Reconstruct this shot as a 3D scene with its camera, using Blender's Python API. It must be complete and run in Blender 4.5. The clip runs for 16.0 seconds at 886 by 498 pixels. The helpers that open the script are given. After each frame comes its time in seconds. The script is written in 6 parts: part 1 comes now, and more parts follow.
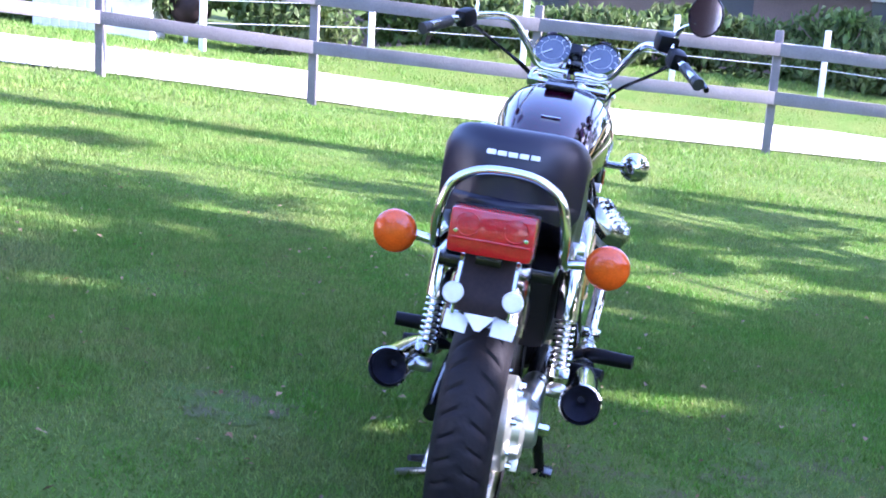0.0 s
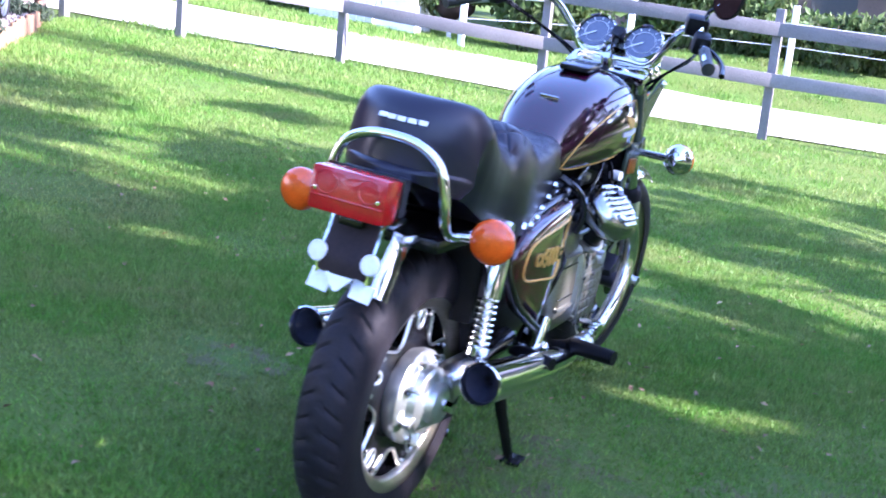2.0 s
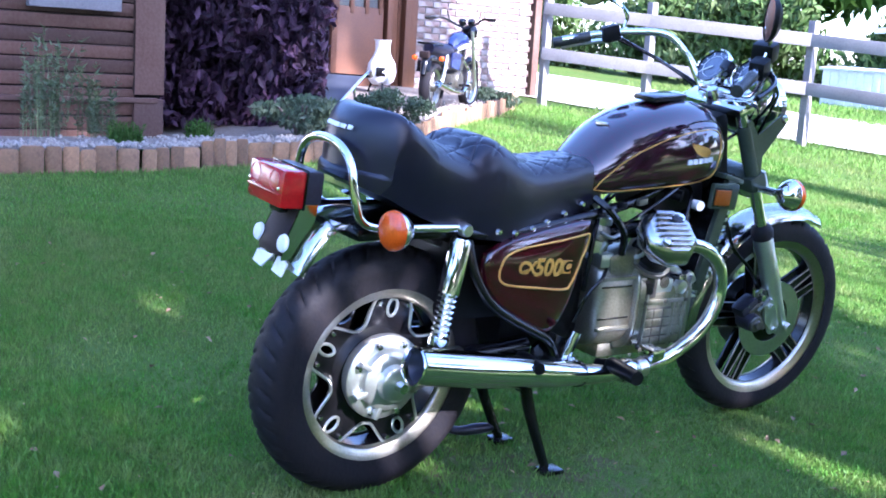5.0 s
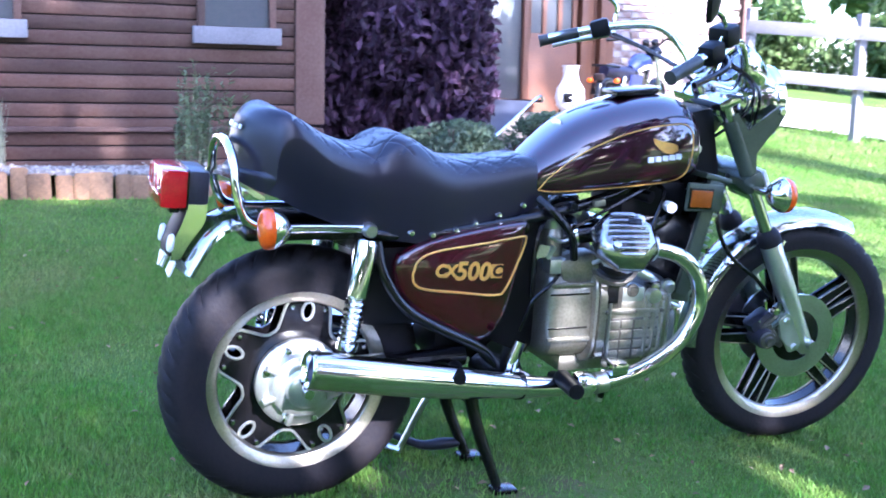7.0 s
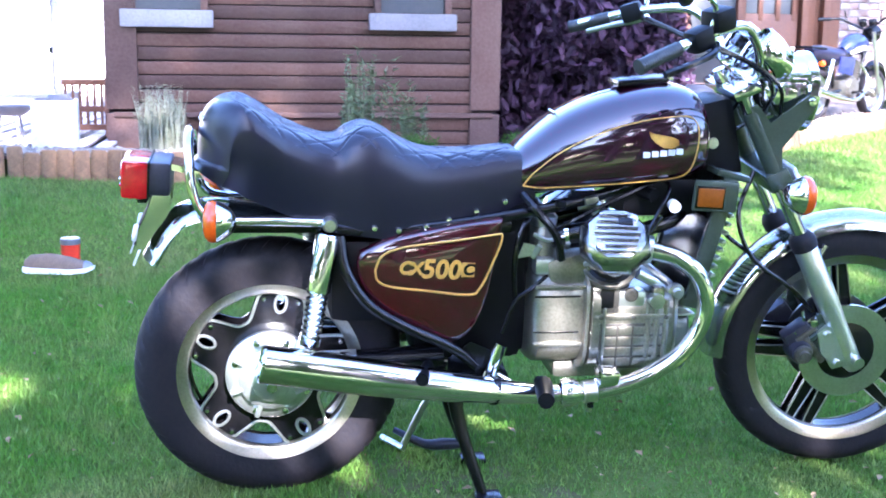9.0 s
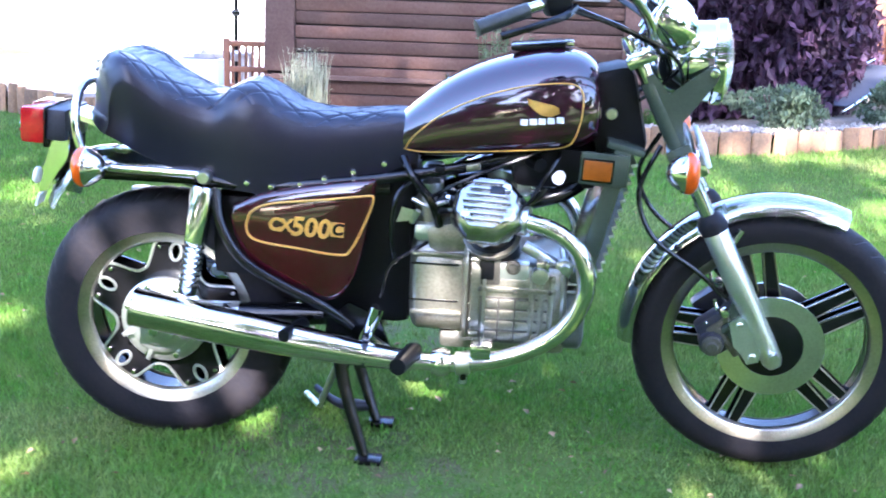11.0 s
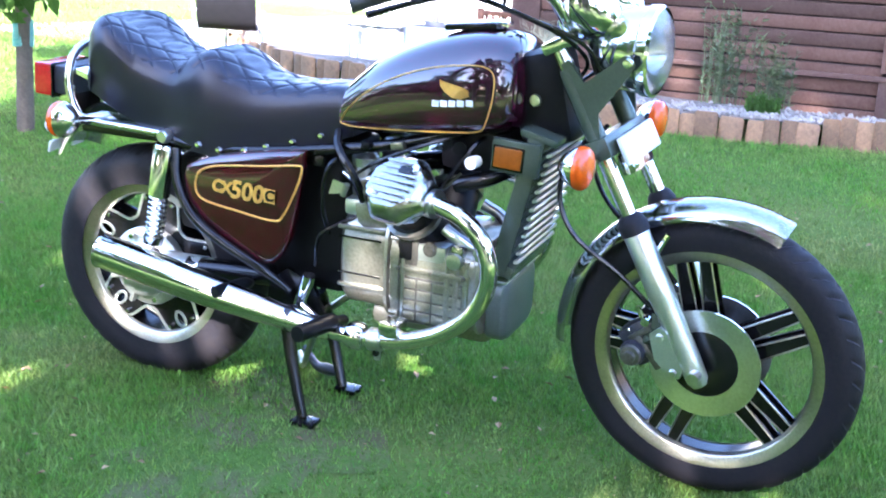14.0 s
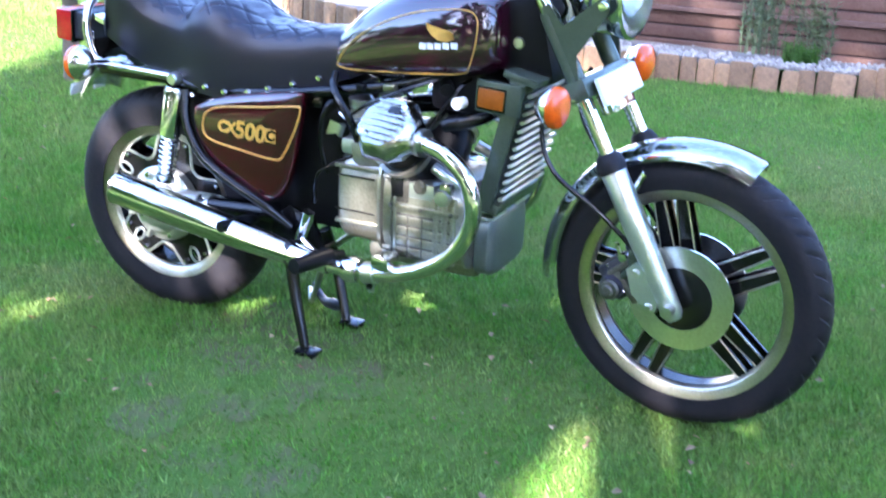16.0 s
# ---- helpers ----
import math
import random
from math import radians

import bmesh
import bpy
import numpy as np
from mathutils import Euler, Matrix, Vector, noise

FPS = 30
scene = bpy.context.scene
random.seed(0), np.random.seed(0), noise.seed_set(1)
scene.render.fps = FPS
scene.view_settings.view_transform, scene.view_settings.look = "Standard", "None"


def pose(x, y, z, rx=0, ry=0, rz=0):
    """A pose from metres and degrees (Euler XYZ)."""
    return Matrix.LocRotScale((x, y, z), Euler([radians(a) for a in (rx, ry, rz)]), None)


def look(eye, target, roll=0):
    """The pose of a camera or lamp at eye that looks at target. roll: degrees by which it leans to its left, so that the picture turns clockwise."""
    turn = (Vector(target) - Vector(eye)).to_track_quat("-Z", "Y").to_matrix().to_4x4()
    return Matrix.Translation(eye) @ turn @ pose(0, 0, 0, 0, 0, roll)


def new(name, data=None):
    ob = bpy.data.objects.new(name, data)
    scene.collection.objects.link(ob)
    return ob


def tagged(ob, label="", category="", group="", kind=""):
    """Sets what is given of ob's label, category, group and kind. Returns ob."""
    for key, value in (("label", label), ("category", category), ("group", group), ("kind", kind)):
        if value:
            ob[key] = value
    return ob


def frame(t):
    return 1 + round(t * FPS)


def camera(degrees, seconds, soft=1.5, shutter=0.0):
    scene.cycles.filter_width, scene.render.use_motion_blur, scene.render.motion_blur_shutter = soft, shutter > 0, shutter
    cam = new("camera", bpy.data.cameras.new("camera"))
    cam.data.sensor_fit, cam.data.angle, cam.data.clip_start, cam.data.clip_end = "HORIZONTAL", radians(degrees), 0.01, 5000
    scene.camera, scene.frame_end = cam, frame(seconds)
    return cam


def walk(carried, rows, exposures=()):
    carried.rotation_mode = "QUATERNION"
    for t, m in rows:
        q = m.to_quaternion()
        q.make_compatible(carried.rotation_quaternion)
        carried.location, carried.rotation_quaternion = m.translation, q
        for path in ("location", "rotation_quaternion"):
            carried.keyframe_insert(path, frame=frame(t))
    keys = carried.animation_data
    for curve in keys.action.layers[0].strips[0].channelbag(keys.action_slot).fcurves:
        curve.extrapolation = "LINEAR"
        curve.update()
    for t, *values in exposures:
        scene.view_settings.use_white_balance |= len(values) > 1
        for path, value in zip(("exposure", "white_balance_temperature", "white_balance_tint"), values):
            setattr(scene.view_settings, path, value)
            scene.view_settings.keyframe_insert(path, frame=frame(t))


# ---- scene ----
cam = camera(42.4, 16.0, soft=1.75, shutter=0.4)
PATH = [
    (0, (0.231, -2.373, 1.154), (-0.06, -0.435, 0.752), 8.5),
    (0.5, (0.404, -2.349, 1.162), (0.031, -0.428, 0.746), 6.7),
    (1, (0.619, -2.313, 1.161), (-0.027, -0.467, 0.741), 7.0),
    (1.5, (0.786, -2.247, 1.178), (0.019, -0.463, 0.702), 7.8),
    (2, (0.978, -2.117, 1.198), (0.215, -0.33, 0.723), 10.3),
    (2.5, (1.157, -2.014, 1.212), (0.314, -0.257, 0.764), 8.5),
    (3, (1.415, -1.939, 1.22), (0.301, -0.328, 0.817), 7.8),
    (3.5, (1.645, -1.826, 1.205), (0.445, -0.289, 0.763), 9.2),
    (4, (1.785, -1.727, 1.205), (0.491, -0.273, 0.745), 8.5),
    (4.5, (1.999, -1.608, 1.223), (0.576, -0.274, 0.782), 7.0),
    (5, (2.207, -1.493, 1.242), (0.657, -0.313, 0.788), 6.9),
    (5.2, (2.196, -1.459, 1.217), (0.655, -0.272, 0.75), 6.7),
    (7.3, (2.578, -0.611, 1.222), (0.758, 0.07, 0.749), 3.7),
    (7.5, (2.588, -0.552, 1.225), (0.759, 0.083, 0.721), 3.6),
    (8, (2.585, -0.400, 1.245), (0.75, 0.20, 0.7225), 2.4),
    (8.2, (2.590, -0.326, 1.246), (0.738, 0.227, 0.725), 2.3),
    (10.3, (2.704, 0.487, 1.289), (0.783, 0.478, 0.734), 1.8),
    (10.5, (2.711, 0.597, 1.288), (0.799, 0.539, 0.704), 2.0),
    (11, (2.65, 0.823, 1.262), (0.748, 0.711, 0.718), 2.5),
    (11.5, (2.595, 1.046, 1.296), (0.711, 0.821, 0.664), 3.1),
    (12, (2.537, 1.25, 1.295), (0.65, 0.971, 0.694), 1.9),
    (12.5, (2.51, 1.519, 1.272), (0.646, 1.079, 0.695), 2.3),
    (13, (2.451, 1.617, 1.304), (0.613, 1.105, 0.707), 1.5),
    (13.5, (2.367, 1.732, 1.282), (0.6, 1.068, 0.621), 1.9),
    (14, (2.406, 1.782, 1.318), (0.645, 1.067, 0.695), 2.7),
    (14.5, (2.467, 1.839, 1.347), (0.73, 1.043, 0.758), 2.8),
    (15, (2.463, 1.925, 1.353), (0.763, 1.066, 0.743), 2.4),
    (15.5, (2.462, 1.96, 1.342), (0.764, 1.105, 0.72), 1.7),
    (16, (2.447, 1.994, 1.321), (0.755, 1.188, 0.621), 2.1),
]
# the garden slopes: UP is the true vertical, seen from the sloping lawn on which the bike stands level
UP = Vector((-0.08, -0.012, 1.0)).normalized()
LEVEL = UP.rotation_difference(Vector((0, 0, 1))).to_matrix().to_4x4()
walk(cam, [(t, LEVEL @ look(eye, target, roll)) for t, eye, target, roll in PATH], [(0, 3.04, 5280, 39), (3, 3.02, 5150, 36), (5, 2.86, 5030, 29), (7.5, 3.48, 5050, 29), (10.5, 3.72, 5400, 26), (13.5, 3.74, 5480, 23), (16, 3.70, 5430, 23)])

# ---- light ----
SUN_FROM = Vector((0.84, 0.12, 0.50)).normalized()
world = bpy.data.worlds.new("sky")
scene.world = world
world.use_nodes = True
wn = world.node_tree
sky = wn.nodes.new("ShaderNodeTexSky")
sky.sky_type = "NISHITA"
sky.sun_disc = False
sky.sun_elevation = math.asin(SUN_FROM.z)
sky.sun_rotation = math.atan2(SUN_FROM.x, SUN_FROM.y)
wn.links.new(sky.outputs[0], wn.nodes["Background"].inputs[0])
wn.nodes["Background"].inputs[1].default_value = 0.15
sun_data = bpy.data.lights.new("sun", "SUN")
sun_data.energy, sun_data.angle, sun_data.color = 4.2, radians(0.6), (1.0, 0.90, 0.74)
sun = new("sun", sun_data)
sun.matrix_world = look(SUN_FROM * 40, (0, 0, 0))


# ---- materials ----
def mat(name, base, rough=0.5, metal=0.0, spots=None, scale=8.0, detail=60.0, bump=0.0, coat=0.0, amount=0.35, spec=0.5):
    """A surface with variation at two scales: spots is the second colour, scale and detail are per metre."""
    m = bpy.data.materials.new(name)
    m.use_nodes = True
    nt = m.node_tree
    n, l = nt.nodes, nt.links
    b = n["Principled BSDF"]
    b.inputs["Roughness"].default_value, b.inputs["Metallic"].default_value = rough, metal
    b.inputs["Coat Weight"].default_value, b.inputs["Specular IOR Level"].default_value = coat, spec
    tc = n.new("ShaderNodeTexCoord")
    big, fine = n.new("ShaderNodeTexNoise"), n.new("ShaderNodeTexNoise")
    big.inputs["Scale"].default_value, fine.inputs["Scale"].default_value = scale, detail
    big.inputs["Detail"].default_value, fine.inputs["Detail"].default_value = 3, 2
    for k in (big, fine):
        l.new(tc.outputs["Object"], k.inputs["Vector"])
    add = n.new("ShaderNodeMath")
    add.operation = "ADD"
    l.new(big.outputs[0], add.inputs[0])
    l.new(fine.outputs[0], add.inputs[1])
    ramp = n.new("ShaderNodeMapRange")
    ramp.inputs["From Min"].default_value, ramp.inputs["From Max"].default_value = 0.75, 1.3
    ramp.inputs["To Max"].default_value = amount * 2
    l.new(add.outputs[0], ramp.inputs["Value"])
    mix = n.new("ShaderNodeMix")
    mix.data_type = "RGBA"
    mix.inputs["A"].default_value = (*base, 1)
    mix.inputs["B"].default_value = (*(spots or tuple(c * 0.7 for c in base)), 1)
    l.new(ramp.outputs[0], mix.inputs["Factor"])
    l.new(mix.outputs["Result"], b.inputs["Base Color"])
    if bump:
        bp = n.new("ShaderNodeBump")
        bp.inputs["Strength"].default_value, bp.inputs["Distance"].default_value = bump, 0.01
        l.new(fine.outputs[0], bp.inputs["Height"])
        l.new(bp.outputs[0], b.inputs["Normal"])
    return m


def varied(m, low, high):
    """Each object or loose piece a little lighter or darker."""
    nt = m.node_tree
    n, l = nt.nodes, nt.links
    b = n["Principled BSDF"]
    src = b.inputs["Base Color"].links[0].from_socket
    info, geo = n.new("ShaderNodeObjectInfo"), n.new("ShaderNodeNewGeometry")
    add, rng, mul = n.new("ShaderNodeMath"), n.new("ShaderNodeMapRange"), n.new("ShaderNodeMix")
    add.operation = "ADD"
    l.new(info.outputs["Random"], add.inputs[0])
    l.new(geo.outputs["Random Per Island"], add.inputs[1])
    frac = n.new("ShaderNodeMath")
    frac.operation = "FRACT"
    l.new(add.outputs[0], frac.inputs[0])
    rng.inputs["To Min"].default_value, rng.inputs["To Max"].default_value = low, high
    l.new(frac.outputs[0], rng.inputs["Value"])
    mul.data_type, mul.blend_type = "RGBA", "MULTIPLY"
    mul.inputs["Factor"].default_value = 1
    l.new(src, mul.inputs["A"])
    l.new(rng.outputs[0], mul.inputs["B"])
    l.new(mul.outputs["Result"], b.inputs["Base Color"])
    return m


def patchy(m, tint, scale, low=0.54, high=0.72, most=0.75):
    """Loose patches of a second tint, as of dry grass."""
    nt = m.node_tree
    n, l = nt.nodes, nt.links
    b = n["Principled BSDF"]
    src = b.inputs["Base Color"].links[0].from_socket
    tc, noise, rng, mix = n.new("ShaderNodeTexCoord"), n.new("ShaderNodeTexNoise"), n.new("ShaderNodeMapRange"), n.new("ShaderNodeMix")
    noise.inputs["Scale"].default_value, noise.inputs["Detail"].default_value, noise.inputs["Roughness"].default_value = scale, 5, 0.65
    l.new(tc.outputs["Object"], noise.inputs["Vector"])
    rng.inputs["From Min"].default_value, rng.inputs["From Max"].default_value, rng.inputs["To Max"].default_value = low, high, most
    l.new(noise.outputs[0], rng.inputs["Value"])
    mix.data_type = "RGBA"
    l.new(rng.outputs[0], mix.inputs["Factor"])
    l.new(src, mix.inputs["A"])
    mix.inputs["B"].default_value = (*tint, 1)
    l.new(mix.outputs["Result"], b.inputs["Base Color"])
    return m


LAWN = mat("lawn", (0.058, 0.115, 0.018), 0.95, spots=(0.105, 0.125, 0.032), scale=1.6, detail=130, bump=1.0, amount=0.45, spec=0.1)
BLADE = varied(patchy(mat("grass_blade", (0.086, 0.215, 0.022), 0.55, spots=(0.185, 0.24, 0.06), scale=2.0, detail=16, spec=0.3, amount=0.45), (0.23, 0.205, 0.085), 1.1, 0.54, 0.74, 0.6), 0.68, 1.32)
GRAVEL = mat("gravel", (0.55, 0.50, 0.43), 0.95, spots=(0.40, 0.36, 0.30), scale=1.5, detail=90, bump=0.7)
CHROME = mat("chrome", (0.74, 0.745, 0.74), 0.085, 1.0, spots=(0.58, 0.58, 0.56), scale=9, detail=120, amount=0.15)
STEEL = mat("polished_alloy", (0.72, 0.72, 0.70), 0.28, 1.0, spots=(0.50, 0.49, 0.46), scale=14, detail=160, bump=0.05)
ALLOY = mat("cast_alloy", (0.35, 0.335, 0.27), 0.36, 0.9, spots=(0.21, 0.195, 0.15), scale=9, detail=160, bump=0.05, amount=0.4)
# dull dark alloy, also the shade painted into the engine case recesses
DULLSHADE = mat("dull_shaded_alloy", (0.17, 0.16, 0.135), 0.42, 0.8, spots=(0.06, 0.055, 0.045), scale=30, detail=180, bump=0.08)
COVER = mat("grey_cover", (0.12, 0.14, 0.13), 0.33, 0.5, spots=(0.085, 0.10, 0.09), scale=14, detail=160, bump=0.03)
FORK = mat("grey_alloy", (0.072, 0.090, 0.066), 0.25, 0.4, spots=(0.05, 0.064, 0.047), scale=14, detail=200, bump=0.04)
BLACK = mat("black_enamel", (0.003, 0.003, 0.004), 0.22, spots=(0.007, 0.006, 0.006), scale=12, detail=150, coat=0.1, spec=0.35)
RUBBER = mat("tyre_rubber", (0.0085, 0.008, 0.011), 0.6, spots=(0.017, 0.014, 0.014), scale=9, detail=90, bump=0.12, spec=0.2)
LIP = mat("machined_lip", (0.50, 0.465, 0.38), 0.30, 1.0, spots=(0.33, 0.30, 0.24), scale=14, detail=150, bump=0.03)
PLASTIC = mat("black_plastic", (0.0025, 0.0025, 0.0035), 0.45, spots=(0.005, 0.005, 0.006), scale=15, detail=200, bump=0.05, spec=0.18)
SOOT = mat("sooty_steel", (0.03, 0.03, 0.045), 0.38, 0.3, spots=(0.018, 0.018, 0.025), scale=20, detail=150)
SLIDER = mat("bright_alloy", (0.66, 0.68, 0.63), 0.30, 0.9, spots=(0.52, 0.54, 0.50), scale=14, detail=200, bump=0.03)
VINYL = mat("black_vinyl", (0.0045, 0.0035, 0.011), 0.33, spots=(0.007, 0.0055, 0.015), scale=12, detail=420, bump=0.05, spec=0.48)
# the tank's maroon made redder for sunlit reflections on the side panels
LITMAROON = mat("lit_maroon_paint", (0.042, 0.0011, 0.0045), 0.12, spots=(0.016, 0.0006, 0.0025), scale=5, detail=60, coat=1.0)
MAROON = mat("maroon_paint", (0.021, 0.0012, 0.007), 0.12, spots=(0.015, 0.001, 0.006), scale=5, detail=60, coat=1.0)
GOLD = mat("gold_line", (0.70, 0.40, 0.07), 0.35, 0.3, spots=(0.50, 0.27, 0.06), scale=20, detail=100)
REDLENS = mat("red_lens", (0.42, 0.004, 0.008), 0.2, spots=(0.24, 0.003, 0.006), scale=40, detail=240, bump=0.08, coat=0.7, spec=0.4)
ORANGE = mat("orange_lens", (0.72, 0.095, 0.002), 0.2, spots=(0.46, 0.05, 0.002), scale=40, detail=240, bump=0.08, coat=0.6, spec=0.4)
WHITE = mat("white_plastic", (0.75, 0.76, 0.76), 0.4, spots=(0.6, 0.6, 0.6), scale=10, detail=80)
POLISH = mat("polished_cover", (0.46, 0.46, 0.45), 0.20, 1.0, spots=(0.30, 0.30, 0.28), scale=16, detail=160, bump=0.03)
BRACKET = mat("dark_brown_enamel", (0.018, 0.012, 0.012), 0.55, spots=(0.03, 0.02, 0.018), scale=18, detail=140, spec=0.15)
# mirror glass darkened in place of the dark surroundings it would reflect
MIRROR = mat("darkened_mirror", (0.17, 0.17, 0.20), 0.05, 1.0, scale=9, detail=60, amount=0.1)
PAD = mat("ribbed_alloy", (0.44, 0.43, 0.38), 0.28, 0.9, spots=(0.27, 0.26, 0.22), scale=20, detail=200, bump=0.08)
AMBER = mat("amber_reflector", (0.27, 0.07, 0.001), 0.4, spots=(0.20, 0.045, 0.001), scale=60, detail=240, bump=0.2, spec=0.3)
# black grip rubber lightened to grey for the sheen of the sun
GRIP = mat("sheen_grip_rubber", (0.022, 0.023, 0.02), 0.42, spots=(0.04, 0.042, 0.035), scale=20, detail=160, bump=0.1)
DIAL = mat("dial_face", (0.04, 0.045, 0.05), 0.3, spots=(0.06, 0.06, 0.06), scale=30, detail=100, coat=1.0)
BARN = varied(mat("barn_board", (0.070, 0.030, 0.018), 0.7, spots=(0.115, 0.070, 0.050), scale=3, detail=50, bump=0.3, amount=0.3), 0.6, 1.35)
POSTWOOD = varied(mat("weathered_wood", (0.23, 0.215, 0.215), 0.85, spots=(0.15, 0.14, 0.14), scale=4, detail=60, bump=0.4), 0.8, 1.15)
LOGWOOD = varied(mat("log_edging", (0.27, 0.155, 0.078), 0.85, spots=(0.11, 0.065, 0.038), scale=8, detail=60, bump=0.4), 0.65, 1.2)
BRICK = varied(patchy(mat("pale_brick", (0.20, 0.125, 0.105), 0.85, spots=(0.13, 0.085, 0.075), scale=9, detail=70, bump=0.4), (0.36, 0.32, 0.31), 3.5, 0.42, 0.60, 0.9), 0.7, 1.2)
MORTAR = mat("mortar", (0.26, 0.22, 0.205), 0.95, scale=5, detail=80, bump=0.3)
DOORWOOD = varied(mat("stained_wood", (0.13, 0.048, 0.018), 0.55, spots=(0.07, 0.025, 0.013), scale=4, detail=60, bump=0.15), 0.85, 1.15)
PURPLE = varied(mat("purple_leaf", (0.025, 0.013, 0.028), 0.6, spots=(0.06, 0.026, 0.045), scale=3, detail=30, spec=0.2), 0.5, 1.5)
LEAF = varied(mat("green_leaf", (0.05, 0.115, 0.017), 0.65, spots=(0.08, 0.145, 0.028), scale=2, detail=30, spec=0.2), 0.7, 1.25)
HEDGE = varied(mat("hedge_leaf", (0.055, 0.115, 0.022), 0.6, spots=(0.12, 0.15, 0.055), scale=1.2, detail=14, spec=0.25, amount=0.5), 0.55, 1.4)
SAGE = varied(mat("grey_green_leaf", (0.08, 0.12, 0.06), 0.65, spots=(0.12, 0.14, 0.085), scale=4, detail=40), 0.6, 1.3)
BARK = mat("bark", (0.16, 0.12, 0.09), 0.9, spots=(0.09, 0.065, 0.05), scale=12, detail=70, bump=0.6)
RENDER_WALL = mat("white_render", (0.80, 0.80, 0.78), 0.85, spots=(0.72, 0.72, 0.70), scale=2, detail=80, bump=0.1)
SOIL = mat("soil", (0.10, 0.075, 0.055), 0.95, spots=(0.22, 0.19, 0.16), scale=6, detail=50, bump=0.8)
PEBBLE = varied(mat("pale_pebble", (0.30, 0.27, 0.23), 0.85, spots=(0.18, 0.15, 0.12), scale=8, detail=60), 0.7, 1.2)
PAVER = varied(mat("paver", (0.60, 0.52, 0.50), 0.8, spots=(0.48, 0.40, 0.39), scale=5, detail=60, bump=0.3), 0.75, 1.15)
SLATE = mat("slate_roof", (0.12, 0.12, 0.13), 0.7, scale=3, detail=40, bump=0.2)


def thin(m, share):
    """Lets a share of the light through, as a leaf does."""
    nt = m.node_tree
    n, l = nt.nodes, nt.links
    b, out = n["Principled BSDF"], n["Material Output"]
    tr, mix = n.new("ShaderNodeBsdfTranslucent"), n.new("ShaderNodeMixShader")
    l.new(b.inputs["Base Color"].links[0].from_socket, tr.inputs["Color"])
    mix.inputs[0].default_value = share
    l.new(b.outputs[0], mix.inputs[1])
    l.new(tr.outputs[0], mix.inputs[2])
    l.new(mix.outputs[0], out.inputs["Surface"])


for m in (BLADE, LEAF, HEDGE, SAGE):
    thin(m, 0.35)


# ---- building blocks ----
def mesh_of(bm, name, material, smooth=True):
    me = bpy.data.meshes.new(name)
    bmesh.ops.recalc_face_normals(bm, faces=bm.faces)
    bm.to_mesh(me)
    bm.free()
    if smooth:
        me.shade_smooth()
        me.set_sharp_from_angle(angle=radians(38))
    me.materials.append(material)
    return me


def part(name, bm, material, parent=None, label="", smooth=True):
    ob = new(name, mesh_of(bm, name, material, smooth))
    ob.parent = parent
    if label:
        tagged(ob, label)
    return ob


def thing(name, m, label, category, group="", kind=""):
    ob = new(name)
    ob.matrix_basis = m
    ob.empty_display_size = 0.1
    return tagged(ob, label, category, group, kind)


def box(sx, sy, sz, m=Matrix(), bevel=0.0, bm=None):
    bm = bm or bmesh.new()
    vs = bmesh.ops.create_cube(bm, size=1, matrix=m @ Matrix.Diagonal((sx, sy, sz, 1)))["verts"]
    if bevel:
        es = list({e for v in vs for e in v.link_edges})
        bmesh.ops.bevel(bm, geom=es, offset=bevel, segments=2, affect="EDGES", profile=0.6)
    return bm


def ring_skin(bm, rings, closed=True, caps=True):
    """Skins a list of rings of points."""
    vs = [[bm.verts.new(p) for p in r] for r in rings]
    k = len(vs[0])
    for a, b in zip(vs, vs[1:]):
        for i in range(k if closed else k - 1):
            bm.faces.new((a[i], a[(i + 1) % k], b[(i + 1) % k], b[i]))
    if caps and closed:
        bm.faces.new(vs[0][::-1])
        bm.faces.new(vs[-1])
    return bm


def spline(pts, steps=6):
    """Catmull-Rom through the points (any number of coordinates)."""
    p = [np.array(q, float) for q in pts]
    p = [2 * p[0] - p[1]] + p + [2 * p[-1] - p[-2]]
    out = []
    for i in range(1, len(p) - 2):
        for k in range(steps):
            t = k / steps
            out.append(0.5 * (2 * p[i] + (p[i + 1] - p[i - 1]) * t + (2 * p[i - 1] - 5 * p[i] + 4 * p[i + 1] - p[i + 2]) * t * t
                              + (3 * p[i] - p[i - 1] - 3 * p[i + 1] + p[i + 2]) * t ** 3))
    return out + [p[-2]]


def tube(pts, r, sides=12, bm=None, steps=6, smooth=True, caps=True):
    """A pipe along points; r is one radius or one for each point."""
    bm = bm or bmesh.new()
    rs = r if isinstance(r, (list, tuple)) else [r] * len(pts)
    q = [(*p, w) for p, w in zip(pts, rs)]
    q = spline(q, steps) if smooth and len(q) > 2 else [np.array(v, float) for v in q]
    c = [Vector(v[:3]) for v in q]
    rings, side = [], None
    for i, p in enumerate(c):
        way = (c[min(i + 1, len(c) - 1)] - c[max(i - 1, 0)]).normalized()
        if side is None:
            side = way.orthogonal().normalized()
        side = (side - way * side.dot(way)).normalized()
        up = way.cross(side)
        rad = float(q[i][3])
        rings.append([p + rad * (math.cos(a) * side + math.sin(a) * up) for a in (2 * math.pi * k / sides for k in range(sides))])
    return ring_skin(bm, rings, caps=caps)


